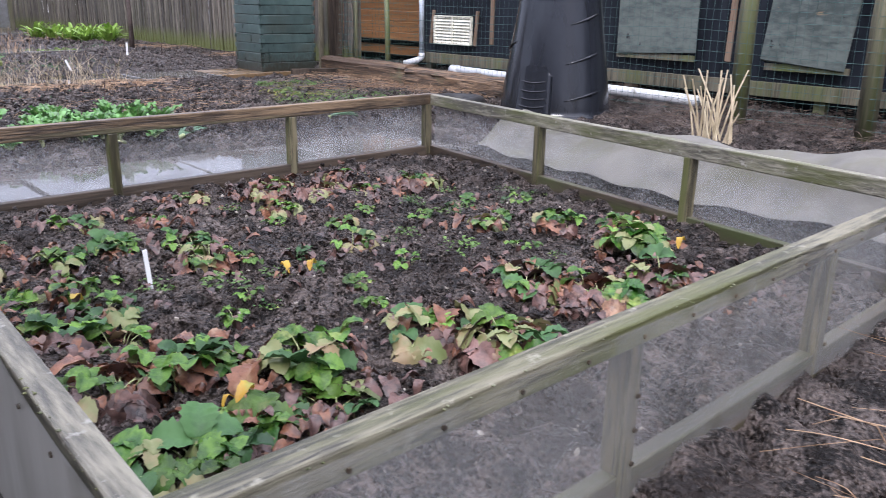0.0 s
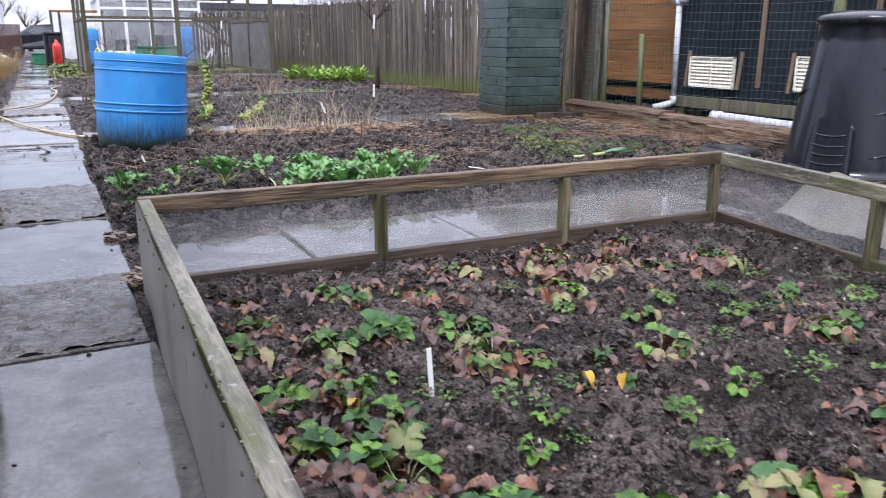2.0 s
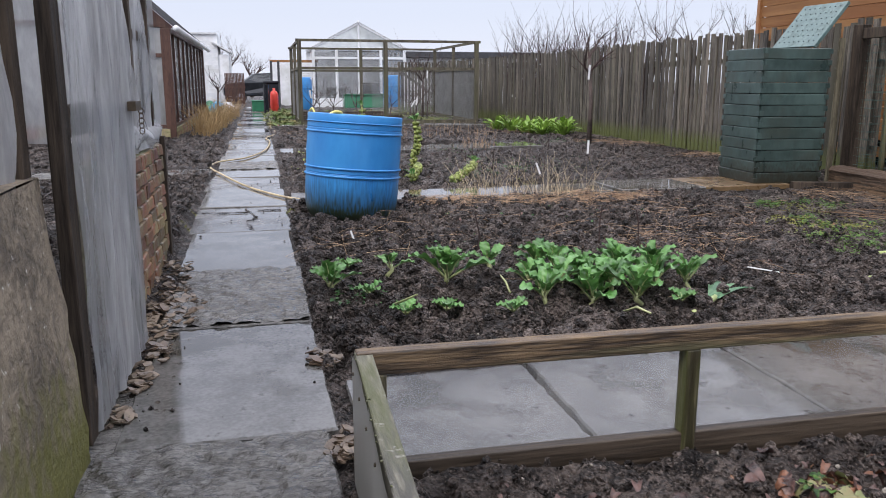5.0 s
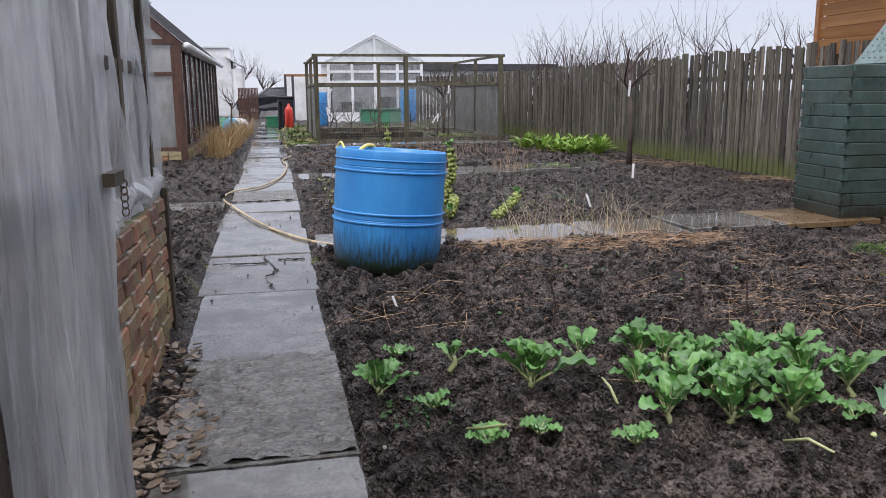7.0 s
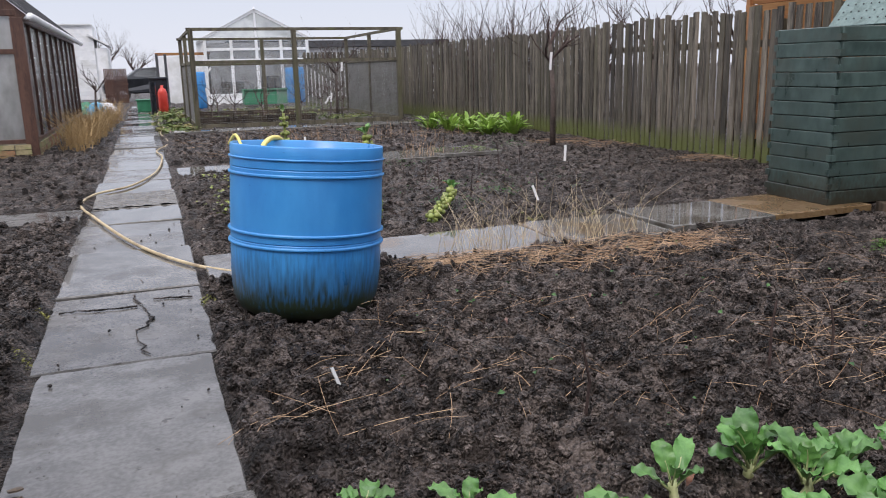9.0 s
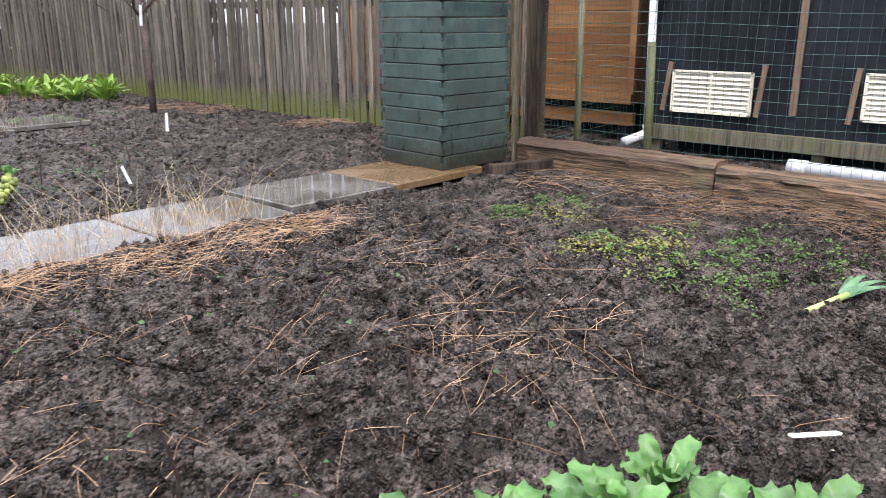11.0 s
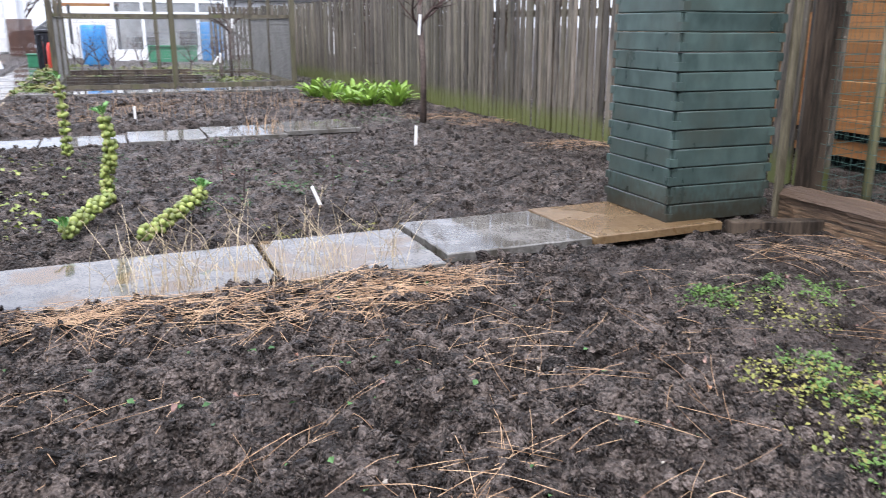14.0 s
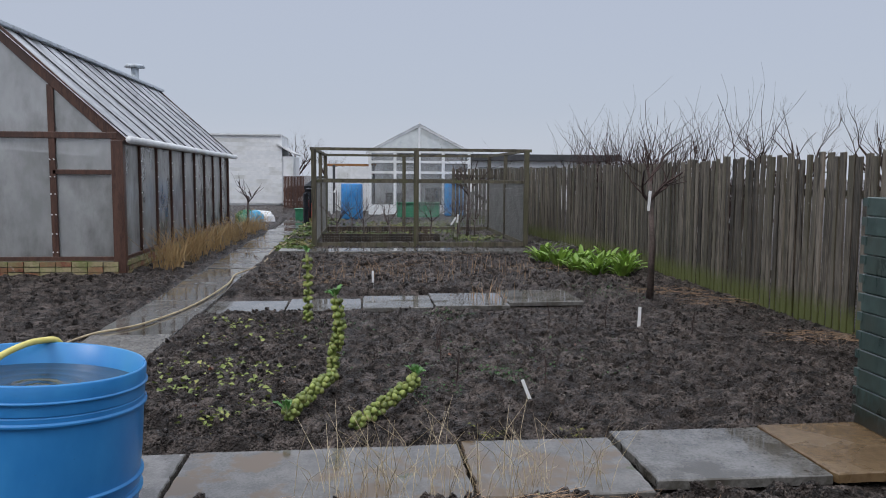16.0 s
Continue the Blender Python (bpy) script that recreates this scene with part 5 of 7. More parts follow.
MID = [(1.62, 4.42, 0.7), (1.79, 4.40, 0.75), (2.04, 4.34, 0.7), (1.56, 4.15, 0.8), (1.99, 4.13, 0.55), (1.51, 3.68, 0.5), (1.57, 3.93, 0.6), (1.78, 4.89, 0.5), (2.31, 4.91, 0.12), (2.86, 4.72, 0.08), (2.19, 3.84, 0.3), (2.48, 3.92, 0.5),
       (3.24, 4.19, 0.35), (3.09, 3.84, 0.5), (3.33, 3.66, 0.7), (2.55, 4.55, 0.15), (3.35, 4.6, 0.1), (3.5, 3.49, 0.6), (2.05, 4.75, 0.15), (3.15, 4.95, 0.05), (1.4, 4.62, 0.3), (2.75, 4.95, 0.05), (1.32, 4.45, 0.4), (1.42, 4.9, 0.0), (3.0, 4.62, 0.1), (2.62, 4.82, 0.1)]
for x, y, n, g, s in BIG:
    strawberry(x, y, n + 8, g * 0.82, s * 0.92, 0.15)
for x, y, g in MID:
    strawberry(x, y, 15 if g > 0.2 else 22, g, 0.84 if g > 0.2 else 0.66, 0.11 if g > 0.2 else 0.16)
for x, y in ((2.81, 4.31), (1.83, 3.62), (2.27, 3.63), (2.47, 3.62), (2.6, 4.2), (2.95, 4.1), (2.1, 4.05), (2.4, 4.35), (3.45, 4.0), (1.95, 3.75), (2.2, 3.45), (2.9, 3.5)):
    strawberry(x, y, 6, 0.95, 0.6, 0.05)
DEADS = [curled(R.uniform(0.035, 0.07), R.choice((DEADLEAF, DEADLEAF, RUSTLEAF, RUSTLEAF, DEADLEAF))) for _ in range(14)]


def scatter_leaves(name, label, metas, count, spots, size=(0.6, 1.1), lift=0.012, tilt=25):
    """Fallen leaves of several colours joined into one litter."""
    b = Build()
    mats_ = []
    for me in metas:
        if me.materials[0] not in mats_:
            mats_.append(me.materials[0])
    for _ in range(count):
        cx, cy, rr = R.choice(spots)
        a, r = R.uniform(0, math.tau), rr * math.sqrt(R.random())
        x, y = cx + r * math.cos(a), cy + r * math.sin(a)
        if not (1.16 < x < 4.0 and 2.46 < y < 5.22) and name == "leaf_litter":
            continue
        me = R.choice(metas)
        s = R.uniform(*size)
        t = pose(x, y, gz(x, y) + lift, R.uniform(-tilt, tilt), R.uniform(-tilt, tilt), R.uniform(0, 360)) @ Matrix.Diagonal((s, s, s, 1))
        b.add([t @ v.co for v in me.vertices], [tuple(p.vertices) for p in me.polygons], mats_.index(me.materials[0]))
    return tagged(b.ob(name, mats_, smooth=True), label, "leaves", kind="stuff")


litter = [(x, y, 0.19) for x, y, *_ in BIG] * 2 + [(x, y, 0.22) for x, y, g in MID] + [(2.31, 4.91, 0.3), (2.9, 4.75, 0.35), (3.2, 4.9, 0.35), (2.6, 4.7, 0.4), (2.3, 4.0, 0.7), (3.0, 3.0, 0.35), (3.1, 2.9, 0.3), (2.6, 3.9, 1.0)]
scatter_leaves("leaf_litter", "brown and russet fallen leaves between the plants", DEADS, 1050, litter, (0.45, 1.05), 0.012, 26)
YEL = [curled(0.048, YELLOWLEAF), curled(0.04, YELLOWLEAF)]
scatter_leaves("yellow_leaves", "a few yellowed fallen leaves", YEL, 7, [(1.55, 3.95, 0.1), (2.18, 3.85, 0.08), (1.62, 3.2, 0.12), (3.0, 4.1, 0.1), (3.3, 3.2, 0.12)], lift=0.05)
chips = Build()
for _ in range(520):
    cx, cy, rr = R.choice(((0.47, 6.9, 0.15), (0.47, 7.3, 0.14), (0.45, 7.6, 0.13), (0.47, 6.5, 0.1), (0.43, 8.0, 0.12), (0.49, 7.1, 0.17), (0.45, 6.2, 0.08), (0.44, 5.9, 0.06), (1.155, 5.5, 0.06), (1.15, 6.3, 0.06)))
    a, d = R.uniform(0, math.tau), rr * math.sqrt(R.random())
    x, y, r_ = cx + d * math.cos(a), cy + 1.5 * d * math.sin(a), R.uniform(0.008, 0.034)
    on_slab = 0.46 < x < 1.12
    t = pose(x, y, (0.004 if on_slab else max(gz(x, y), -0.015) + 0.012) + R.uniform(0, 0.012), R.uniform(-22, 22), R.uniform(-22, 22), R.uniform(0, 360))
    rim = [(r_ * R.uniform(0.7, 1.2) * math.cos(k * math.tau / 6), 0.62 * r_ * R.uniform(0.7, 1.2) * math.sin(k * math.tau / 6)) for k in range(6)]
    chips.add([t @ Vector((px, py, z)) for z in (0, 0.005) for px, py in rim], [(5, 4, 3, 2, 1, 0), (6, 7, 8, 9, 10, 11)] + [(k, (k + 1) % 6, 6 + (k + 1) % 6, 6 + k) for k in range(6)])
tagged(chips.ob("bark_chips", BARKCHIP), "damp brown bark chips heaped at the path's edge", "bark", kind="stuff")
scatter_leaves("soil_litter", "odd brown leaves on the dug soil", DEADS, 70, [(3.2, 8.5, 2.0), (5.5, 8.4, 1.0), (3, 13.4, 2)], (0.35, 0.7))


def weed_mesh(n, r, leaf, m_):
    b = Build()
    for i in range(n):
        a, d = R.uniform(0, math.tau), r * math.sqrt(R.random())
        t = pose(d * math.cos(a), d * math.sin(a), R.uniform(0.006, 0.035), R.uniform(-20, 35), R.uniform(-25, 25), R.uniform(0, 360))
        s = leaf * R.uniform(0.6, 1.3)
        b.add([t @ Vector(v) for v in ((0, 0, 0), (-s * 0.4, s * 0.5, 0.2 * s), (0, s, 0), (s * 0.4, s * 0.5, 0.2 * s))], [(0, 3, 2, 1)])
    return b.mesh("weed", m_, True)


WEEDS = [weed_mesh(46, 0.055, 0.016, WEED), weed_mesh(60, 0.075, 0.018, WEED), weed_mesh(34, 0.045, 0.02, LEAFDARK), weed_mesh(40, 0.06, 0.017, LEAF)]
weed_spots = [(2.9, 4.25, 0.25), (3.3, 4.35, 0.35), (3.0, 4.0, 0.4), (3.45, 3.95, 0.3), (2.5, 4.3, 0.6), (2.2, 3.6, 0.5), (2.0, 3.8, 0.5), (1.85, 3.65, 0.3), (2.6, 3.6, 0.5)]
for i in range(26):
    cx, cy, rr = R.choice(weed_spots)
    x, y = cx + R.uniform(-rr, rr), cy + R.uniform(-rr, rr)
    if not (1.2 < x < 3.9 and 2.5 < y < 5.2):
        continue
    s = R.uniform(0.5, 1.1)
    tagged(share("weed", R.choice(WEEDS), None, pose(x, y, gz(x, y), 0, 0, R.uniform(0, 360)) @ Matrix.Diagonal((s, s, s, 1))), "small bright green seedling weed in the bed", "weed", "weeds in the bed")


def carpet(name, label, m_, count, spots, leaf, high=0.03, category="weeds"):
    """A low carpet of tiny leaves."""
    b = Build()
    for i in range(count):
        cx, cy, rr = R.choice(spots)
        a, d = R.uniform(0, math.tau), rr * R.random() ** 0.7
        x, y = cx + d * math.cos(a), cy + d * math.sin(a)
        s = leaf * R.uniform(0.6, 1.4)
        t = pose(x, y, gz(x, y) + R.uniform(0.003, high), R.uniform(-20, 40), R.uniform(-30, 30), R.uniform(0, 360))
        b.add([t @ Vector(v) for v in ((0, 0, 0), (-s * 0.4, s * 0.5, 0.2 * s), (0, s, 0), (s * 0.4, s * 0.5, 0.2 * s))], [(0, 3, 2, 1)])
    return tagged(b.ob(name, m_), label, category, kind="stuff")


W1 = [(4.83, 7.91, 0.3), (4.87, 7.69, 0.28), (5.41, 7.63, 0.25), (5.56, 7.9, 0.2), (4.93, 8.39, 0.2), (5.15, 9.29, 0.16), (5.49, 7.34, 0.3), (5.63, 9.18, 0.16), (5.2, 8.1, 0.4), (5.0, 7.6, 0.4)]
W2 = []
for x, y, rr in W1:
    W2 += [(x + R.gauss(0, rr * 0.6), y + R.gauss(0, rr * 0.6), R.uniform(0.03, 0.12)) for _ in range(12)]
carpet("weed_carpet", "patch of bright green low weeds on the soil", WEED, 4600, W2, 0.0145, 0.022)
carpet("moss_patch", "yellowish moss and dying weed on the soil", MOSS, 1500, [(4.75, 8.15, 0.24), (4.95, 8.3, 0.25), (4.8, 8.5, 0.15), (5.2, 8.3, 0.2), (5.3, 9.0, 0.25)], 0.016, 0.015)
carpet("seedlings", "scattered green seedlings among the rows", LEAFDARK, 1000, [(4.0, 12.4, 0.25), (3.3, 12.0, 0.3), (3.8, 14.9, 0.3), (5.9, 16.2, 0.6), (3.5, 13, 0.8), (2.6, 14.2, 0.5), (6.0, 16.9, 0.5), (4.4, 13, 0.9), (1.35, 7.0, 0.15), (3.0, 9.0, 1.5)], 0.022)
carpet("fallen_sprout_leaves", "pale yellow-green leaves rotting on the soil", SPROUT, 330, [(1.72, 14.5, 0.3), (1.89, 12.8, 0.3), (1.97, 11.5, 0.2), (2.24, 11.8, 0.25), (2.27, 13.8, 0.4), (1.6, 12.2, 0.25), (2.09, 12.6, 0.3), (1.55, 12.9, 0.3), (1.67, 13.8, 0.4), (1.95, 12.2, 0.35)], 0.042, 0.03, "leaves")
carpet("grass_verge", "rough grass beside the path and the cage", GRASS, 3800, [(2.8, 26, 0.9), (4.4, 27, 1.1), (5.4, 24.8, 0.7), (4.6, 28.6, 1.0), (1.5, 22.6, 0.4), (1.45, 24, 0.4), (1.5, 26, 0.5), (1.5, 28, 0.5), (1.6, 30, 0.6), (1.6, 32, 0.7), (3.5, 29.5, 1.2), (5.2, 30, 1.2)], 0.07, 0.06, "grass")
carpet("slab_moss", "moss growing along slab edges", MOSS, 500, [(0.38, 9.3, 0.08), (0.4, 10.0, 0.06), (3.6, 11.05, 0.12), (4.1, 11.05, 0.1), (0.78, 9.15, 0.04), (1.13, 9.9, 0.05)], 0.014, 0.01, "moss")

# ---------- straw, dry grass ----------


def straw(name, label, count, spots, ln=(0.1, 0.42), m_=STRAW, rise=0.06, along=None, r=0.001):
    b = Build()
    for _ in range(count):
        cx, cy, rr = R.choice(spots)
        a, d = R.uniform(0, math.tau), rr * math.sqrt(R.random())
        x, y = cx + d * math.cos(a) * 1.25, cy + d * math.sin(a) * 0.8
        t = R.gauss(along, 42) if along is not None else R.uniform(0, 360)
        l = R.uniform(*ln)
        dx, dy = math.cos(radians(t)) * l / 2, math.sin(radians(t)) * l / 2
        z0 = gz(x - dx, y - dy) + R.uniform(0.004, rise)
        z1 = gz(x + dx, y + dy) + R.uniform(0.004, rise)
        zm = max((z0 + z1) / 2, gz(x, y) + 0.006) + R.uniform(0, 0.015)
        q = R.uniform(0.6, 1.4)
        b.tube(spline([(x - dx, y - dy, z0), (x + R.uniform(-0.015, 0.015), y + R.uniform(-0.015, 0.015), zm), (x + dx, y + dy, z1)], 3), r * q, 3, caps=False)
    return tagged(b.ob(name, m_), label, "straw", kind="stuff")


straw("cross_path_straw", "mat of fallen dry grass along the slabs", 460, [(2.76, 9.95, 0.3), (3.13, 9.8, 0.36), (3.49, 9.85, 0.34), (3.85, 9.85, 0.3), (2.45, 10.0, 0.2), (4.1, 9.9, 0.25)], (0.1, 0.6), rise=0.05, along=12)
straw("fallen_straw", "dry straw strewn over the dug soil", 330, [(3.7, 8.0, 0.4), (3.3, 8.4, 0.4), (4.2, 8.4, 0.5), (4.4, 9.0, 0.5), (3.8, 9.2, 0.4), (3.6, 7.9, 0.4), (2.7, 8.5, 0.9), (4.7, 9.3, 0.6), (2.3, 9.0, 0.5), (1.8, 8.3, 0.5), (3.0, 7.4, 0.8)], (0.1, 0.38), rise=0.03, along=25)
straw("sleeper_straw", "reddish straw along the foot of the sleeper", 330, [(6.2, 9.6, 0.35), (6.3, 9.0, 0.3), (6.2, 8.4, 0.35), (6.38, 8.0, 0.3), (6.1, 7.4, 0.4), (6.3, 7.6, 0.3), (5.8, 8.5, 0.35)], (0.12, 0.5), rise=0.06, along=100)
straw("far_straw", "dry stems lying on the far plots", 420, [(4.5, 19, 1.5), (2.5, 19.2, 1.2), (5.9, 18.9, 0.8), (7.1, 13.5, 0.3), (7.0, 15.5, 0.4), (6.8, 16.5, 0.4), (3.5, 20.5, 1.5), (2.0, 17.5, 0.8)], (0.15, 0.6), rise=0.05)
straw("compound_straw", "dark dead stems behind the wire fence", 520, [(7.3, 6.5, 0.5), (7.3, 5.2, 0.5), (7.3, 4.0, 0.6), (7.2, 3.0, 0.6), (6.6, 4.4, 0.5), (6.4, 3.4, 0.6), (6.2, 4.9, 0.4)], (0.15, 0.5), DEADSTEM, rise=0.14)
straw("dead_stem_litter", "withered stems on the soil by the bed", 90, [(2.6, 1.9, 0.4), (3.0, 2.05, 0.3)], (0.1, 0.35), rise=0.08)


def tuft(name, label, count, spots, h, m_=STRAW, lean=0.5, r=0.002, group=""):
    b = Build()
    for _ in range(count):
        cx, cy, rr = R.choice(spots)
        a, d = R.uniform(0, math.tau), rr * math.sqrt(R.random())
        x, y = cx + d * math.cos(a), cy + d * math.sin(a)
        t, l, k = R.uniform(0, math.tau), h * R.uniform(0.4, 1.15), R.uniform(0.05, lean)
        z = gz(x, y)
        b.tube([(x, y, z), (x + 0.35 * k * l * math.cos(t), y + 0.35 * k * l * math.sin(t), z + 0.6 * l), (x + k * l * math.cos(t), y + k * l * math.sin(t), z + l)], [r, r * 0.8, r * 0.4], 3, caps=False)
    return tagged(b.ob(name, m_), label, "dry grass", kind="stuff")


tuft("dry_grass", "standing dry grass stems beside the slabs", 140, [(2.95, 10.36, 0.14), (3.3, 10.34, 0.2), (3.7, 10.33, 0.15), (3.0, 10.3, 0.25), (4.0, 10.32, 0.12), (3.45, 10.3, 0.3), (2.7, 10.33, 0.15)], 0.40, PALESTRAW, 0.9, 0.0017)
tuft("dry_grass_verge", "tall straw-coloured grass along the greenhouse", 900, [(-0.15, 19.3, 0.25), (-0.1, 20.2, 0.28), (-0.1, 21.2, 0.25), (-0.1, 22.4, 0.3), (-0.05, 23.6, 0.3), (-0.05, 25, 0.3), (0, 26.5, 0.3), (0, 28, 0.35)], 0.5, VERGE, 0.95, 0.0045)
tuft("far_dry_grass", "tufts of dry stems on the far plot", 120, [(3.5, 18, 0.8), (5.2, 18.4, 0.9), (2.6, 18.2, 0.7), (4.4, 16.0, 0.3)], 0.28, STRAW, 0.6, 0.003)

# ---------- cabbages ----------


def cabbage_leaf(ln, wd):
    b = Build()
    nu, nv = 10, 18

    def f(u, v):
        x = (u - 0.5) * 2
        if v < 0.28:
            w = wd * 0.10
        else:
            w = wd * (0.2 + 0.8 * math.sin(math.pi * min(1, (v - 0.22) / 0.88)) ** 0.7)
        ruff = 0.2 * wd * abs(x) * math.sin(v * 23 + x * 3)
        return (x * w, ln * v + 0.0, ln * (0.6 * v - 0.36 * v * v * v) + 0.35 * w * x * x + ruff + 0.05 * wd * math.cos(v * 34 - abs(x) * 9) * min(1, abs(x) * 2))

    b.sheet(f, nu, nv)
    b.tube([f(0.5, t / 5 * 0.85)[:2] + (f(0.5, t / 5 * 0.85)[2] - 0.003,) for t in range(6)], [0.006, 0.006, 0.005, 0.004, 0.003, 0.002], 5, m=1)
    return b.mesh("leaf", [CABBAGE, CABSTEM], True)


CABS = [cabbage_leaf(R.uniform(0.17, 0.23), R.uniform(0.036, 0.055)) for _ in range(6)]
CABS_S = [cabbage_leaf(R.uniform(0.08, 0.12), R.uniform(0.03, 0.04)) for _ in range(3)]


def cabbage(x, y, n, s, stem=0.06):
    root = thing("spring_cabbage", pose(x, y, gz(x, y) - 0.01, 0, 0, R.uniform(0, 360)), "loose-leaved green cabbage plant on a pale stem", "cabbage", "cabbages on the dug plot")
    c = Build().tube([(0.02, -0.02, 0), (0.0, 0.01, stem * 0.5), (0, 0, stem)], [0.014, 0.012, 0.013], 7)
    c.ob("stem", CABSTEM, root, smooth=True)
    for i in range(n):
        inner = i / n
        m_ = pose(0, 0, stem * (0.6 + 0.5 * inner), 0, 0, i * 137.5 + R.uniform(-15, 15)) @ pose(0, 0.005, 0, 12 + 50 * inner + R.uniform(-12, 10), R.uniform(-12, 12), 0)
        k = s * (1.05 - 0.4 * inner) * R.uniform(0.85, 1.12)
        share("leaf", R.choice(CABS), root, m_ @ Matrix.Diagonal((k, k, k, 1)))
    return root


for x, y, n, s in ((1.25, 7.22, 9, 0.75), (1.59, 7.42, 6, 0.5), (1.82, 7.06, 14, 1.0), (2.1, 7.3, 5, 0.6), (2.40, 7.36, 10, 0.85), (2.25, 7.05, 8, 0.75), (2.53, 7.0, 12, 0.95), (2.75, 7.1, 12, 0.9), (2.45, 6.72, 11, 0.9), (2.86, 6.9, 12, 0.92),
                   (2.66, 6.68, 11, 0.9), (2.22, 6.76, 9, 0.8), (2.62, 7.3, 10, 0.8), (2.95, 7.1, 9, 0.8), (2.98, 6.8, 9, 0.8), (2.43, 7.2, 8, 0.75), (2.35, 6.9, 8, 0.8), (2.6, 6.85, 9, 0.85)):
    cabbage(x, y, n, s)
b = Build()
for x, y in ((2.1, 6.9), (2.3, 6.6), (2.5, 6.5), (1.5, 6.8)):
    t = R.uniform(0, math.tau)
    l = R.uniform(0.12, 0.25)
    b.tube([(x, y, gz(x, y) + 0.01), (x + 0.5 * l * math.cos(t), y + 0.5 * l * math.sin(t), gz(x, y) + 0.06), (x + l * math.cos(t), y + l * math.sin(t), gz(x, y) + R.uniform(0.02, 0.12))], [0.006, 0.006, 0.004], 6)
tagged(b.ob("cabbage_stumps", CABSTEM, smooth=True), "bare pale cabbage stalks left on the soil", "stalks", kind="stuff")
# small side shoots under the cabbages
for x, y in ((1.42, 6.98), (1.75, 6.78), (1.55, 6.72), (2.0, 6.55), (2.85, 6.6), (1.38, 7.6)):
    root = thing("cabbage_shoot", pose(x, y, gz(x, y), 0, 0, R.uniform(0, 360)), "small green cabbage side shoot on the soil", "plant", "cabbage shoots")
    for i in range(5):
        share("leaf", R.choice(CABS_S), root, pose(0, 0, 0.01, R.uniform(0, 30), 0, i * 72) @ Matrix.Diagonal((0.7, 0.7, 0.7, 1)))

# ---------- leeks pulled and lying ----------


def leek(x, y, turn, ln):
    root = thing("leek", pose(x, y, gz(x, y) + 0.005, 0, 0, turn), "pulled leek lying on the soil with pale shank", "leek", "leeks on the soil")
    Build().tube([(0, 0, 0), (0, ln * 0.25, 0.012), (0, ln * 0.5, 0.024)], [0.013, 0.013, 0.015], 10).ob("shank", LEEKPALE, root, smooth=True)
    for k in range(6):
        a = -30 + 12 * k
        b = Build()
        b.sheet(lambda u, v: ((u - 0.5) * 0.05 * (1.15 - v) + v * ln * 0.5 * math.sin(radians(a)), ln * 0.46 + v * ln * 0.55 * math.cos(radians(a)), 0.022 + 0.035 * math.sin(2.6 * v) * (1 if k % 2 else 0.6) + 0.012 * abs(u - 0.5)), 4, 8)
        b.ob("leaf", LEEKGREEN, root, smooth=True)
    return root


leek(4.58, 7.33, -108, 0.5)
leek(4.16, 6.92, -112, 0.42)
leek(2.87, 6.53, -54, 0.5)

# ---------- sprout stalks ----------


def sprout_stalk(x, y, pts, n, leafy=False):
    root = thing("sprout_stalk", (x, y, gz(x, y)), "brussels sprout stalk set with round green sprouts", "sprouts", "brussels sprout stalks")
    path = spline(pts, 5)
    Build().tube(path, 0.016, 7).ob("stalk", SPROUT, root, smooth=True)
    for i in range(n):
        t = 0.12 + 0.88 * i / n
        p = path[min(int(t * (len(path) - 1)), len(path) - 1)]
        q = path[min(int(t * (len(path) - 1)) + 1, len(path) - 1)]
        d = (q - p).normalized() if (q - p).length > 1e-6 else Vector((0, 0, 1))
        s = d.cross(Vector((0.3, 0.9, 0.2))).normalized()
        w = d.cross(s)
        a = i * 2.4
        c = p + (s * math.cos(a) + w * math.sin(a)) * R.uniform(0.027, 0.038) + d * R.uniform(-0.012, 0.02)
        k = R.uniform(0.8, 1.15)
        share("sprout", SPR[i % 3], root, pose(*c, R.uniform(0, 360), R.uniform(0, 360), 0) @ Matrix.Diagonal((k, k, k, 1)))
    for i in range(6 if leafy else 3):
        m_ = Matrix.Translation(path[-1]) @ pose(0, 0, 0, R.uniform(10, 60), 0, i * 80) @ Matrix.Diagonal((0.5, 0.5, 0.5, 1))
        share("leaf", R.choice(CABS), root, m_)
    return root


def sprout_mesh():
    b = Build()
    b.add([v * 0.021 * R.uniform(0.82, 1.15) for v in SPH_V], SPH_F)
    return b.mesh("sprout", SPROUT, True)


sph = bmesh.new()
bmesh.ops.create_icosphere(sph, subdivisions=2, radius=1)
SPH_V, SPH_F = [v.co.copy() for v in sph.verts], [tuple(v.index for v in f.verts) for f in sph.faces]
sph.free()
SPR = [sprout_mesh() for _ in range(3)]
sprout_stalk(2.34, 14.6, [(0, 0, 0), (0.01, 0, 0.3), (0.0, 0, 0.68)], 64)
sprout_stalk(2.66, 12.45, [(0, 0, 0), (0.02, 0, 0.2), (0.06, -0.02, 0.4), (0.04, 0, 0.62)], 74, True)
sprout_stalk(2.60, 11.85, [(0.1, 0.45, 0.06), (0.03, 0.1, 0.08), (-0.07, -0.25, 0.07), (-0.15, -0.52, 0.05)], 70)
sprout_stalk(2.82, 11.2, [(0, 0, 0.05), (0.14, 0.2, 0.08), (0.3, 0.43, 0.12), (0.42, 0.62, 0.16)], 70, True)

# ---------- labels, sticks, tyre ----------


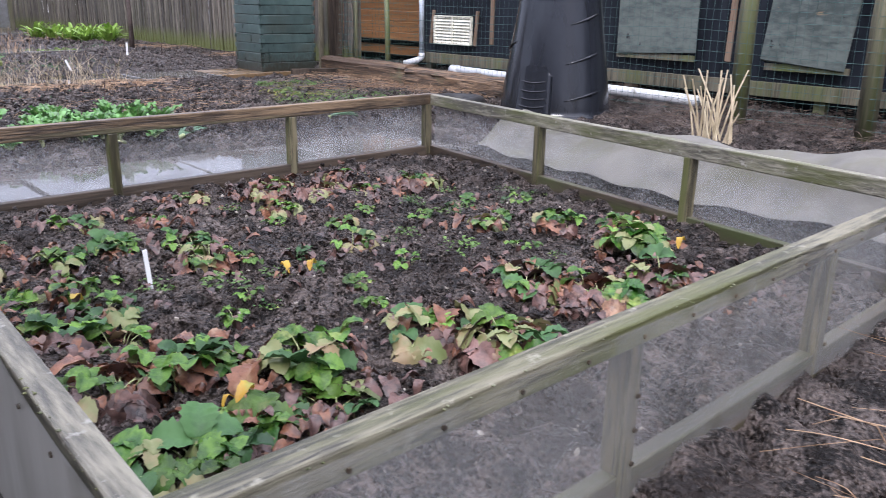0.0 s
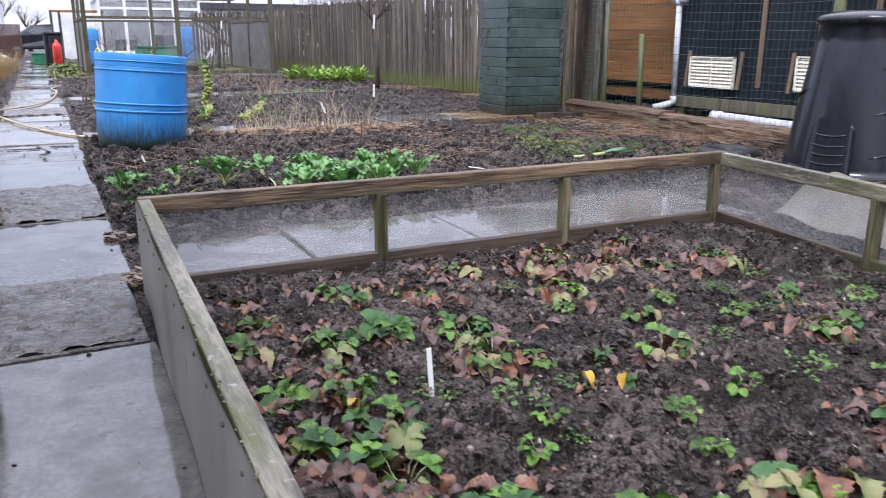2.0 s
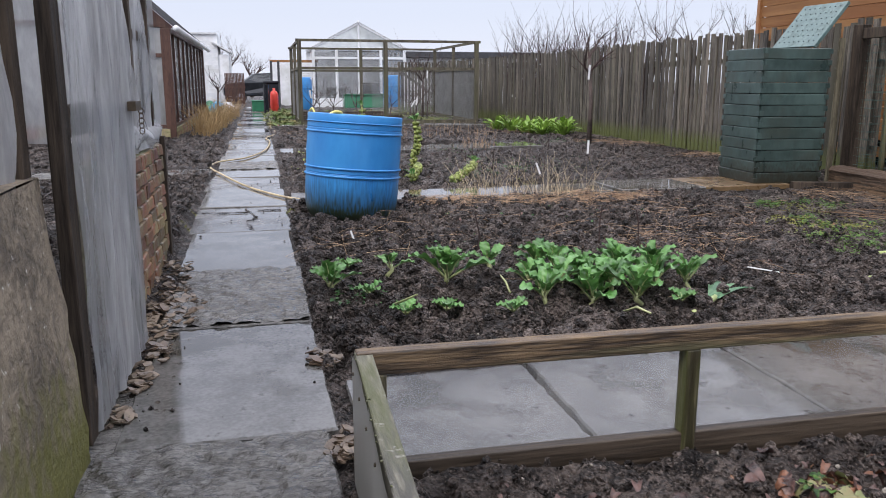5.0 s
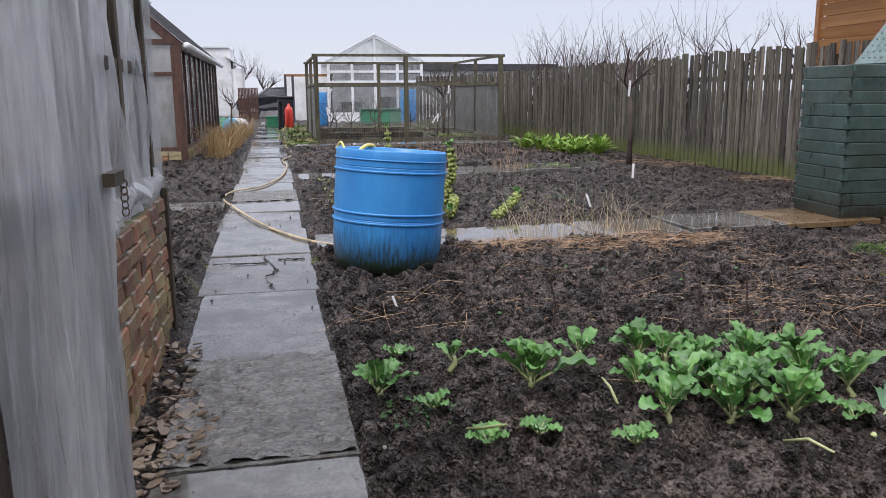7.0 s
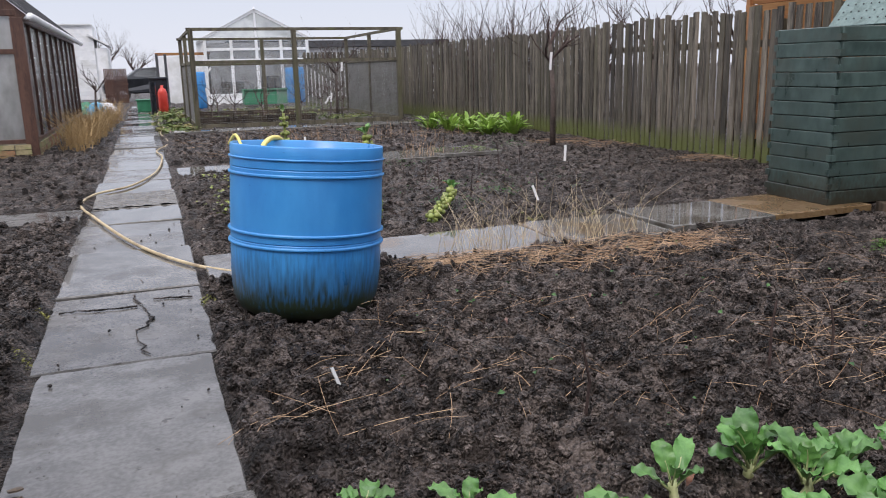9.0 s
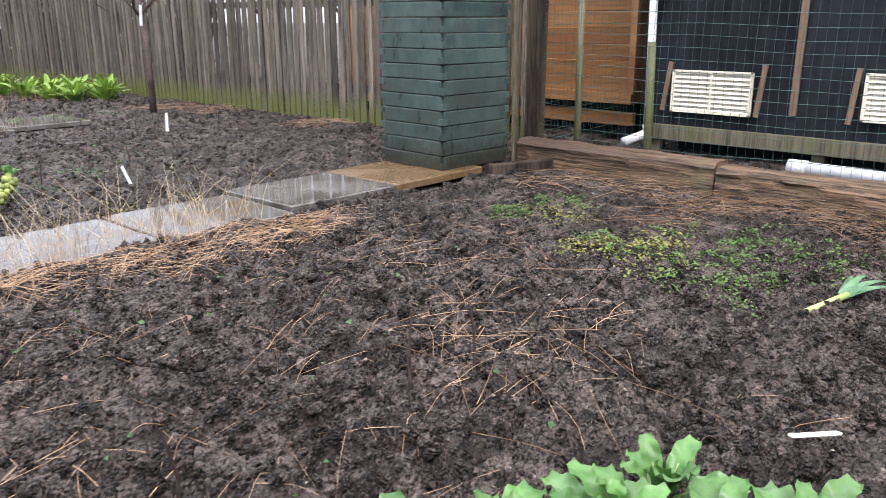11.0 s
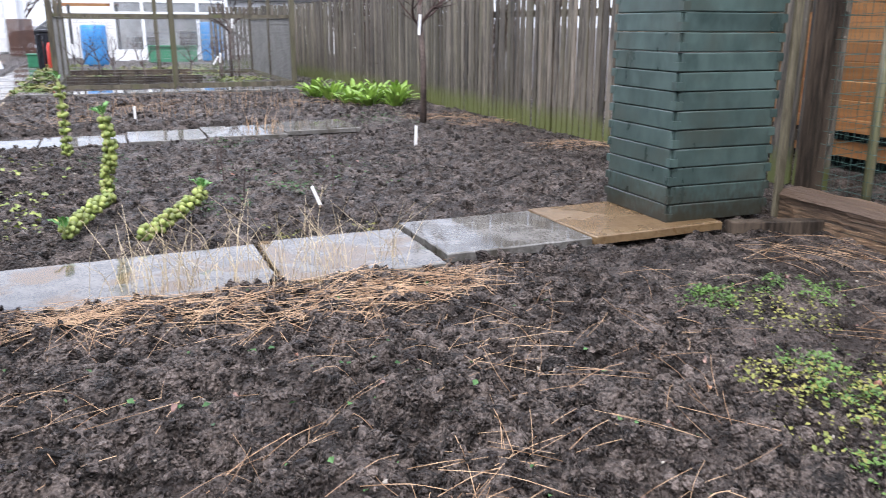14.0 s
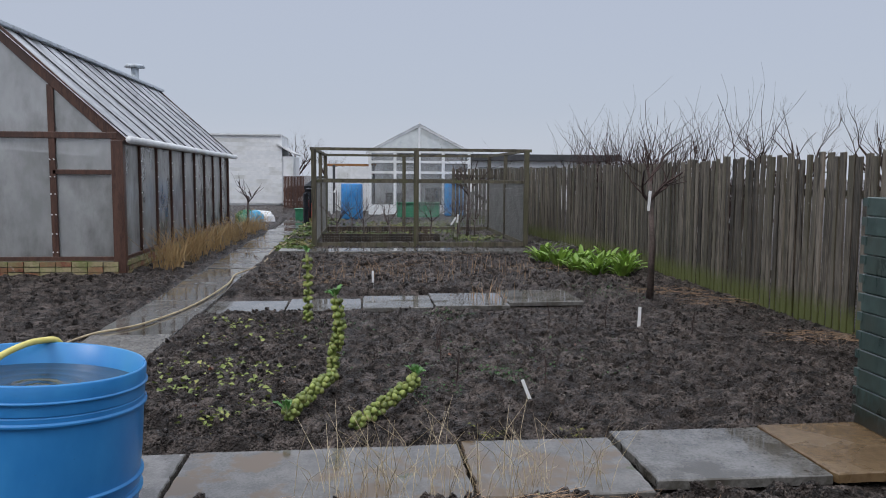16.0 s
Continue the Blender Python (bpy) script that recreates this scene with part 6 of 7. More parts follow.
def marker(x, y, h, m_, lean=(0, 0), w=0.022, name="plant_label", label="white plastic plant label stuck in the soil"):
    b = Build().box((0, 0, h / 2 - 0.01), (w, 0.004, h), jit=0.001)
    return tagged(b.ob(name, m_, at=pose(x, y, gz(x, y), lean[0], lean[1], R.uniform(-30, 30))), label, "label", "plant labels")


marker(1.75, 4.03, 0.16, LABELWHITE, (0, -4), 0.014)
marker(1.52, 8.5, 0.085, LABELWHITE, (-10, -16), 0.012)
marker(3.99, 11.72, 0.17, LABELWHITE, (0, -22))
marker(5.6, 14.18, 0.2, LABELWHITE, (0, 2), 0.03)
marker(3.02, 17.1, 0.2, LABELWHITE, (0, 0), 0.03)
b = Build().box((0, 0, 0), (0.02, 0.16, 0.006))
tagged(b.ob("wood_chip", LABELWHITE, at=pose(3.52, 6.95, gz(3.52, 6.95) + 0.04, 6, 10, 60)), "pale flat stick lying on the soil", "stick")
for x, y in ((3.52, 13.27), (3.51, 12.86), (3.55, 12.17), (4.29, 13.73), (4.66, 14.04), (4.94, 14.08), (5.26, 14.14), (5.99, 13.82), (4.18, 12.13), (2.2, 7.9), (3.05, 8.0), (3.3, 7.95)):
    b = Build().tube([(0, 0, -0.03), (R.uniform(-0.02, 0.02), 0, 0.14), (R.uniform(-0.03, 0.03), 0, R.uniform(0.2, 0.28))], [0.006, 0.005, 0.004], 5)
    tagged(b.ob("marker_stick", TWIG, at=(x, y, gz(x, y))), "thin dark stick marking a row", "stick", "row marker sticks")
ring = Build()
tr, tw = 0.19, 0.06
ring.sheet(lambda u, v: ((tr + tw * math.cos(v * math.tau)) * math.cos(u * math.tau), (tr + tw * math.cos(v * math.tau)) * math.sin(u * math.tau), 0.05 + tw * math.sin(v * math.tau)), 40, 14)
tagged(ring.ob("tyre", RUBBER, smooth=True, at=(5.78, 6.9, 0.0)), "small black rubber tyre lying on the soil", "tyre")
# dry twiggy weed by the bed
b = Build()
for i in range(16):
    t = R.uniform(0, math.tau)
    l = R.uniform(0.15, 0.4)
    b.tube([(2.42, 2.02, 0.02), (2.42 + 0.3 * l * math.cos(t), 2.02 + 0.3 * l * math.sin(t), 0.5 * l), (2.42 + 0.8 * l * math.cos(t), 2.02 + 0.8 * l * math.sin(t), 0.7 * l)], [0.002, 0.0015, 0.001], 4)
tagged(b.ob("dry_weed", STRAW), "dry branching weed beside the bed", "weed")

# ---------- dock clump by the fence ----------


def strap(ln, wd, m_):
    b = Build()
    b.sheet(lambda u, v: ((u - 0.5) * 2 * wd * math.sin(math.pi * min(1, 0.1 + 0.88 * v)) ** 0.7, ln * 0.62 * v, ln * (1.0 * v - 0.55 * v * v) + 0.25 * wd * (2 * u - 1) ** 2 + 0.1 * wd * math.sin(v * 16 + 6 * u)), 4, 8)
    return b.mesh("leaf", m_, True)


STRAPS = [strap(R.uniform(0.3, 0.55), R.uniform(0.022, 0.05), DOCK) for _ in range(7)]
for cx, cy in ((6.0, 20.1), (6.1, 19.4), (6.25, 18.8), (6.4, 18.3), (6.75, 18.1), (6.95, 18.5), (6.6, 18.8), (6.5, 19.5), (7.05, 18.9), (6.9, 19.4)):
    root = thing("dock_plant", pose(cx, cy, gz(cx, cy) - 0.01, 0, 0, R.uniform(0, 360)), "bright green leafy clump growing by the fence", "plant", "leafy clump by the fence")
    for i in range(46):
        k = R.uniform(0.55, 1.25)
        share("leaf", R.choice(STRAPS), root, pose(0, 0, 0, 0, 0, i * 137.5) @ pose(0, R.uniform(0, 0.1), 0, R.uniform(-15, 38), R.uniform(-14, 14), 0) @ Matrix.Diagonal((k, k, k, 1)))

# ---------- bare trees and bushes ----------


def branch(b, p, d, ln, r, depth, spread, up=0.25):
    pts, rad = [p], [r]
    n = 4
    for i in range(n):
        d = (d + Vector((R.gauss(0, spread * 0.35), R.gauss(0, spread * 0.35), up * 0.12))).normalized()
        p = p + d * ln / n
        pts.append(p)
        rad.append(r * (1 - 0.55 * (i + 1) / n))
    b.tube(pts, rad, 5 if r > 0.01 else 3, caps=False)
    if depth:
        for i in range(R.randint(2, 4)):
            k = R.randint(1, n)
            nd = (d + Vector((R.gauss(0, spread), R.gauss(0, spread), R.gauss(up, 0.3)))).normalized()
            branch(b, pts[k], nd, ln * R.uniform(0.5, 0.8), rad[k] * 0.62, depth - 1, spread, up)


def tree(name, x, y, label, trunk, r, depth, spread, limbs=4, up=0.25, category="tree", m_=BARK, ln=None, group=""):
    root = thing(name, (x, y, 0), label, category, group)
    t = Build()
    top = Vector((R.uniform(-0.05, 0.05), R.uniform(-0.05, 0.05), trunk))
    t.tube([(0, 0, -0.05), (0.01, 0.0, trunk * 0.5), top], [r * 1.15, r * 0.85, r * 0.7], 8)
    t.ob("trunk", m_, root, smooth=True)
    c = Build()
    for i in range(limbs):
        a = i * math.tau / limbs + R.uniform(-0.4, 0.4)
        d = Vector((math.cos(a) * 0.6, math.sin(a) * 0.6, R.uniform(0.4, 1.0))).normalized()
        branch(c, top * R.uniform(0.8, 1.0), d, ln or trunk * 0.6, r * 0.5, depth, spread, up)
    c.ob("branches", TWIG if m_ is BARK else m_, root)
    return root


sap = tree("apple_sapling", 6.36, 15.92, "slim bare apple tree with a white tag", 1.45, 0.042, 1, 0.6, 5, 0.1, ln=0.55)
Build().box((-0.06, -0.045, 1.22), (0.035, 0.006, 0.24), ry=4).ob("tag", LABELWHITE, sap)
for x, y, h in ((8.6, 22.0, 2.3), (8.5, 24.0, 2.2), (8.7, 26.0, 2.2), (8.4, 20.5, 2.2), (9.0, 23.0, 2.4), (8.8, 27.5, 2.1), (8.4, 18.6, 2.0), (8.7, 25.0, 2.2)):
    bush = thing("bare_bush", (x, y, 0), "bare twiggy bush behind the picket fence", "bush", "bare bushes behind the fence")
    c = Build()
    for i in range(17):
        a = R.uniform(0, math.tau)
        branch(c, Vector((0.15 * math.cos(a), 0.15 * math.sin(a), 0)), Vector((0.25 * math.cos(a), 0.25 * math.sin(a), 1)).normalized(), h * R.uniform(0.5, 0.82), 0.034, 2, 0.46, 0.3)
    c.ob("branches", TWIG, bush)
for x, y in ((8.9, 15.2), (8.8, 17.0), (9.2, 13.9)):
    tree("bare_fruit_tree", x, y, "bare fruit tree with upright twigs behind the fence", 1.5, 0.05, 3, 0.5, 5, 0.35, ln=0.72, group="bare fruit trees behind the fence")
for x, y, h, ln in ((1.9, 58, 1.7, 1.6), (3.6, 60, 1.4, 1.1), (0.2, 61, 1.5, 1.2)):
    tree("far_tree", x - 3.2, y, "leafless rounded tree in the distance", h, 0.12, 4, 0.5, 6, 0.2, ln=ln, group="far trees")
tree("young_tree", -0.35, 29.3, "small bare tree at the end of the greenhouse", 0.9, 0.035, 1, 0.5, 4, 0.3, ln=0.6)

# ---------- fruit cage ----------
cage = thing("fruit_cage", (0, 0, 0), "timber fruit cage frame with fine netting", "fruit cage")
X0, X1, Y0, Y1, CH = 1.90, 6.28, 22.95, 27.85, 2.03
b = Build()
for x in (X0, 3.98, X1):
    for y in (Y0, Y1):
        w = 0.10 if y == Y0 else 0.09
        Build().beam((x, y, -0.05), (x, y, CH), w, w, up=(0, 1, 0)).ob("post", CAGEWOOD, cage, bevel=0.006)
for y in (25.4,):
    for x in (X0, X1):
        Build().beam((x, y, -0.05), (x, y, CH), 0.08, 0.08, up=(0, 1, 0)).ob("post", CAGEWOOD, cage, bevel=0.006)
for y in (Y0, Y1):
    b.beam((X0 - 0.08, y, CH), (X1 + 0.1, y, CH + 0.0), 0.05, 0.06)
    b.beam((X0, y + 0.03, 1.38), (X1, y + 0.03, 1.38), 0.04, 0.06)
    b.beam((X0, y, 0.08), (X1, y, 0.08), 0.04, 0.09)
for x in (X0, X1):
    b.beam((x, Y0, CH), (x, Y1, CH), 0.05, 0.06)
    b.beam((x, Y0, 1.38), (x, Y1, 1.38), 0.04, 0.06)
    b.beam((x, Y0, 0.08), (x, Y1, 0.08), 0.04, 0.09)
b.ob("rails", CAGEWOOD, cage)


def netting(p, q, z0, z1, cell, r):
    b = Build()
    p, q = Vector(p), Vector(q)
    n = int((q - p).length / cell)
    for i in range(n + 1):
        c = p + (q - p) * i / n
        b.tube([c + Vector((0, 0, z0)), c + Vector((0, 0, z1))], r, 3, caps=False)
    for j in range(int((z1 - z0) / cell) + 1):
        z = Vector((0, 0, z0 + j * cell))
        b.tube([p + z, (p + q) / 2 + z + Vector((0, 0, -0.01)), q + z], r, 3, caps=False)
    return b


netting((X0, Y0 + 0.06, 0), (X1, Y0 + 0.06, 0), 0.1, 1.38, 0.05, 0.0014).ob("front_netting", GALV, cage)
netting((X1, Y0, 0), (X1, Y1, 0), 0.1, 1.38, 0.028, 0.0035).ob("side_netting", GALV, cage)
netting((4.3, Y1, 0), (X1, Y1, 0), 0.1, 1.38, 0.03, 0.0035).ob("back_netting", GALV, cage)
netting((X0, Y0, 0), (X0, Y1, 0), 0.1, 1.38, 0.05, 0.002).ob("side_netting", GALV, cage)
for yy in (24.2, 26.8):
    tagged(Build().box((3.3, yy, 0.1), (2.6, 0.06, 0.22)).ob("edging_plank", DARKPOST), "dark board edging a bed inside the fruit cage", "edging", "edging in the cage")
for x, y in ((2.3, 24.6), (2.9, 25.4), (3.5, 24.9), (4.5, 25.6), (5.1, 24.9), (5.6, 25.8), (5.3, 26.8), (2.6, 26.6)):
    tree("currant_bush", x, y, "bare pruned fruit bush inside the cage", 0.45, 0.022, 2, 0.6, 4, 0.3, "bush", ln=0.6, group="fruit bushes in the cage")
tree("trained_fruit_tree", 5.35, 25.2, "bare trained fruit tree in the cage with tags", 1.2, 0.04, 2, 0.6, 5, 0.1, ln=0.8)
for x, y, z in ((2.2, 24.0, 0.75), (2.3, 24.4, 1.2), (5.3, 24.3, 1.25), (4.9, 24.2, 0.5), (5.0, 24.25, 0.55)):
    b = Build().box((0, 0, 0), (0.04, 0.01, 0.2), ry=R.uniform(-40, 40))
    tagged(b.ob("hanging_label", LABELWHITE, at=(x, y, z)), "white label tied to a cane in the cage", "label", "labels in the cage")
    c = Build().tube([(0, 0, 0), (0, 0, z)], 0.006, 5)
    tagged(c.ob("cane", TWIG, at=(x, y + 0.02, 0)), "garden cane in the cage", "cane", "canes in the cage")

# ---------- greenhouse ----------
gh = thing("greenhouse", (0, 0, 0), "brown-framed greenhouse with cloudy plastic sheets on brick", "greenhouse")
GX1, GX0, GY0, GY1, EV = -0.66, -4.0, 18.72, 27.9, 1.98
RX, RZ = -2.33, 3.58
b = Build()
b.box(((GX0 + GX1) / 2, GY0, 0.1), (GX1 - GX0, 0.11, 0.25))
b.box((GX1, (GY0 + GY1) / 2, 0.1), (0.11, GY1 - GY0, 0.25))
b.box(((GX0 + GX1) / 2, GY1, 0.1), (GX1 - GX0, 0.11, 0.25))
b.box((GX0, (GY0 + GY1) / 2, 0.1), (0.11, GY1 - GY0, 0.25))
b.ob("mortar_base", MORTAR, gh)
gbr = Build()
for row in range(3):
    z = 0.02 + row * 0.078
    x = GX1 - 0.02
    while x > GX0:
        gbr.box((x - 0.105, GY0 - 0.06, z), (0.208, 0.05, 0.066), m=R.randint(0, 1), jit=0.004)
        x -= 0.222
    y = GY0 + (0.1 if row % 2 else 0)
    while y < GY1 - 0.2:
        gbr.box((GX1 + 0.06, y + 0.105, z), (0.05, 0.208, 0.066), m=R.randint(0, 1), jit=0.004)
        y += 0.222
tagged(gbr.ob("brick_courses", [BRICK, mat("ochre_brick", (0.20, 0.17, 0.085), (0.33, 0.28, 0.16), 30, (0.6, 0.9), 0.5, c3=(0.16, 0.19, 0.06), scale3=4)], gh), kind="stuff")
# timber frame
b = Build()
b.beam((GX1, GY0, 0.0), (GX1, GY0, EV), 0.17, 0.12, up=(0, 1, 0))
b.beam((GX0, GY0, 0.0), (GX0, GY0, EV), 0.14, 0.12, up=(0, 1, 0))
b.beam((GX1, GY1, 0.2), (GX1, GY1, EV), 0.1, 0.1, up=(0, 1, 0))
b.beam((GX0, GY0, 0.25), (GX1, GY0, 0.25), 0.1, 0.07)
b.beam((GX1, GY0, 0.25), (GX1, GY1, 0.25), 0.1, 0.05)
b.beam((GX0, GY0, 2.05), (GX1, GY0, 2.05), 0.1, 0.09)
b.beam((GX1, GY0, EV), (GX1, GY1, EV), 0.09, 0.09)
b.beam((GX1 + 0.08, GY0 - 0.02, EV - 0.02), (RX, GY0 - 0.02, RZ), 0.05, 0.17)
b.beam((GX0 - 0.08, GY0 - 0.02, EV - 0.02), (RX, GY0 - 0.02, RZ), 0.05, 0.17)
b.beam((GX1 + 0.05, GY1, EV), (RX, GY1, RZ), 0.05, 0.12)
b.beam((RX, GY0, RZ), (RX, GY1, RZ), 0.05, 0.1)
for x in (-1.57, -2.45, -3.25):
    b.beam((x, GY0, 0.25), (x, GY0, 2.05 + (0.0 if x < -3 else 0.72 if x > -2 else 1.3)), 0.09, 0.08, up=(0, 1, 0))
b.beam((-1.57, GY0, 1.52), (GX1, GY0, 1.52), 0.08, 0.07)
b.ob("timber_frame", BROWNFRAME, gh, bevel=0.005)
for i in range(1, 9):
    y = GY0 + i * (GY1 - GY0) / 9
    Build().beam((GX1 + 0.02, y, 0.25), (GX1 + 0.02, y, EV), 0.05, 0.05, up=(0, 1, 0)).ob("glazing_bar", BROWNFRAME, gh)
for i in range(9):
    y0 = GY0 + i * (GY1 - GY0) / 9
    Build().box((GX1 + 0.0, y0 + (GY1 - GY0) / 18, 1.1), (0.008, (GY1 - GY0) / 9 - 0.04, 1.66)).ob("pane", GHPANE, gh)
for xa, xb, za, zb in ((-1.57, GX1, 0.28, 1.49), (-1.57, GX1, 1.55, 2.01), (-2.45, -1.57, 0.28, 2.01), (-3.25, -2.45, 0.28, 2.01), (GX0, -3.25, 0.28, 2.01)):
    Build().box(((xa + xb) / 2, GY0, (za + zb) / 2), (xb - xa - 0.08, 0.008, zb - za)).ob("pane", GHPANE, gh)
b = Build()
b.add([(GX1 - 0.02, GY0, 2.09), (GX0 + 0.02, GY0, 2.09), (RX, GY0, RZ - 0.05)], [(0, 1, 2)])
b.add([(GX1 - 0.02, GY0 + 0.006, 2.09), (GX0 + 0.02, GY0 + 0.006, 2.09), (RX, GY0 + 0.006, RZ - 0.05)], [(0, 2, 1)])
b.ob("gable_pane", GHPANE, gh)
b = Build()
b.add([(GX1, GY1, 0.3), (GX0, GY1, 0.3), (GX0, GY1, EV), (RX, GY1, RZ), (GX1, GY1, EV)], [(0, 1, 2, 3, 4)])
b.box((GX0, (GY0 + GY1) / 2, 1.1), (0.008, GY1 - GY0, 1.7))
b.ob("rear_panes", GHPANE, gh)
for side, xe in ((1, GX1 + 0.16), (-1, GX0 - 0.16)):
    n = 120
    b = Build()
    b.sheet(lambda u, v: (xe + (RX - xe) * v, GY0 - 0.1 + (GY1 - GY0 + 0.2) * u, EV + 0.02 + (RZ + 0.03 - EV) * v + 0.012 * math.sin(u * 120)), 480, 2)
    b.ob("corrugated_roof", ROOFSHEET, gh, smooth=True)
for i in range(13):
    y = GY0 + i * (GY1 - GY0) / 12
    Build().beam((GX1 + 0.15, y, EV + 0.045), (RX, y, RZ + 0.055), 0.022, 0.024).ob("roof_bar", ROOFDARK, gh)
b = Build()
b.beam((RX, GY0 - 0.12, RZ + 0.06), (RX, GY1 + 0.12, RZ + 0.06), 0.22, 0.06)
b.ob("ridge_cap", PIPEGREY, gh, bevel=0.01)
b = Build()
b.tube([(GX1 + 0.2, GY0 - 0.12, EV + 0.01), (GX1 + 0.2, GY1 + 0.2, EV - 0.03)], 0.055, 10)
b.ob("gutter", WHITE, gh, smooth=True)
b = Build()
b.tube([(RX - 0.25, 26.7, 3.2), (RX - 0.25, 26.7, 4.05)], 0.09, 12)
b.tube([(RX - 0.25, 26.7, 4.05), (RX - 0.25, 26.7, 4.12)], [0.24, 0.20], 16)
b.ob("flue", PIPEGREY, gh, smooth=True)
sc = Build()
for z in (0.35, 0.62, 0.9, 1.2, 1.45, 1.7):
    for x in (-1.6, -1.54, -0.73, -2.48, -2.42):
        sc.box((x, GY0 - 0.05, z), (0.018, 0.01, 0.018))
    for i in range(1, 9):
        sc.box((GX1 + 0.05, GY0 + i * (GY1 - GY0) / 9, z), (0.01, 0.02, 0.018))
tagged(sc.ob("screw_caps", WHITE, gh), kind="stuff")
st = thing("staging_bench", (0, 0, 0), "timber staging bench with pots inside the greenhouse", "bench")
b = Build()
b.box((-1.3, 23.2, 0.85), (0.8, 8.2, 0.05))
for y in (19.4, 21.4, 23.4, 25.4, 27.2):
    for x in (-1.6, -1.0):
        b.box((x, y, 0.42), (0.06, 0.06, 0.84))
b.ob("bench", TIMBER, st)
for i in range(14):
    b = Build().lathe([(0.0, 0.0), (0.09, 0.0), (0.13, 0.2), (0.145, 0.2), (0.145, 0.24), (0.12, 0.24), (0.1, 0.1)], 16)
    tagged(b.ob("flower_pot", BRICK, at=(-1.3 + R.uniform(-0.25, 0.25), 19.6 + i * 0.58, 0.875), smooth=True), "terracotta pot on the greenhouse bench", "pot", "pots in the greenhouse")

# ---------- far end: white shed, conservatory, drums, bungalow, car ----------
ws = thing("white_shed", Matrix.Translation((-1.245, 13.0, 0)) @ Matrix.Diagonal((1.3, 1, 1.2, 1)), "white-painted boarded shed with a mono-pitch roof", "shed")
for i in range(17):
    z = 0.08 + i * 0.165
    Build().box((-1.4, 33.0, z + 0.08), (3.1, 0.03, 0.16), rx=4).ob("board", WHITE, ws)
b = Build()
b.box((-1.4, 35.0, 1.4), (3.04, 3.9, 2.8))
b.box((-0.25 + 0.55, 35.0, 1.0), (0.5, 3.9, 2.0))
b.ob("shed_body", WHITE, ws)
b = Build()
b.box((0.28, 34.9, 2.3), (0.75, 4.2, 0.05), ry=32)
b.box((-1.5, 35, 2.86), (3.2, 4.2, 0.06), ry=0)
b.box((0.56, 34.0, 1.0), (0.02, 0.7, 1.9))
b.ob("roof_and_door", mat("pale_roof", (0.55, 0.57, 0.58), (0.68, 0.69, 0.70), 6), ws)

cv = thing("conservatory", (0, 0, 0), "white-framed glazed summerhouse with a pitched glass roof", "conservatory")
CX0, CX1, CY = 3.15, 6.95, 37.0
b = Build()
for x in (CX0, 4.1, 5.03, 5.95, CX1):
    b.box((x, CY, 1.2), (0.11, 0.11, 2.4))
for z in (0.35, 1.62, 2.02, 2.4):
    b.box(((CX0 + CX1) / 2, CY + 0.0, z), (CX1 - CX0, 0.09, 0.09))
b.box(((CX0 + CX1) / 2, CY, 0.16), (CX1 - CX0, 0.12, 0.32))
b.beam((CX0 - 0.1, CY, 2.4), (5.03, CY, 3.42), 0.1, 0.1)
b.beam((CX1 + 0.1, CY, 2.4), (5.03, CY, 3.42), 0.1, 0.1)
b.box((5.03, CY, 2.9), (0.08, 0.08, 1.0))
b.tube([(5.03, CY, 3.42), (5.03, CY, 3.55)], [0.05, 0.02], 8)
for x in (CX0, CX1):
    b.box((x, CY + 2, 2.4), (0.1, 4, 0.1))
    for yy in (38.5, 40, 41):
        b.box((x, yy, 1.2), (0.1, 0.1, 2.4))
b.box((5.03, CY + 2, 3.42), (0.1, 4, 0.1))
b.ob("frame", WHITE, cv)
for x0, x1 in ((CX0, 4.1), (4.1, 5.03), (5.03, 5.95), (5.95, CX1)):
    for z0, z1 in ((0.38, 1.6), (1.65, 2.0), (2.05, 2.37)):
        Build().box(((x0 + x1) / 2, CY, (z0 + z1) / 2), (x1 - x0 - 0.1, 0.012, z1 - z0 - 0.04)).ob("pane", GLASS, cv)
PALEGLASS = mat("roof_glazing", (0.42, 0.46, 0.45), (0.55, 0.58, 0.57), 4, (0.05, 0.15), 0.0, alpha=0.6)
b = Build()
b.add([(CX0, CY - 0.02, 2.44), (CX1, CY - 0.02, 2.44), (5.03, CY - 0.02, 3.36)], [(0, 1, 2)])
for xe in (CX0 - 0.15, CX1 + 0.15):
    b.add([(xe, CY - 0.1, 2.40), (xe, CY + 4, 2.40), (5.03, CY + 4, 3.48), (5.03, CY - 0.1, 3.48)], [(0, 1, 2, 3)])
b.ob("roof_glazing", PALEGLASS, cv)
b = Build()
b.box((5.03, CY + 4.05, 1.2), (3.8, 0.1, 2.4))
b.ob("rear_wall", WHITE, cv)
b = Build()
b.box((4.2, 38.6, 0.4), (0.8, 0.7, 0.8))
b.box((5.9, 39.0, 0.5), (0.9, 0.6, 1.0))
tagged(b.ob("cupboards", DARKPOST), "dim furniture standing inside the conservatory", "furniture")

bw = thing("bungalow", (0, 0, 0), "low white building with a dark flat roof and windows", "house")
b = Build()
b.box((9.5, 44.0, 1.1), (9.5, 4.0, 2.2))
b.ob("wall", WHITE, bw)
b = Build()
b.box((9.5, 44.0, 2.35), (10.2, 4.6, 0.28))
b.ob("roof", ROOFDARK, bw)
for x in (5.8, 7.2, 8.6, 10.0, 11.4, 12.8):
    b = Build()
    b.box((x, 41.97, 1.55), (1.1, 0.06, 0.7))
    b.ob("window", GLASS, bw)

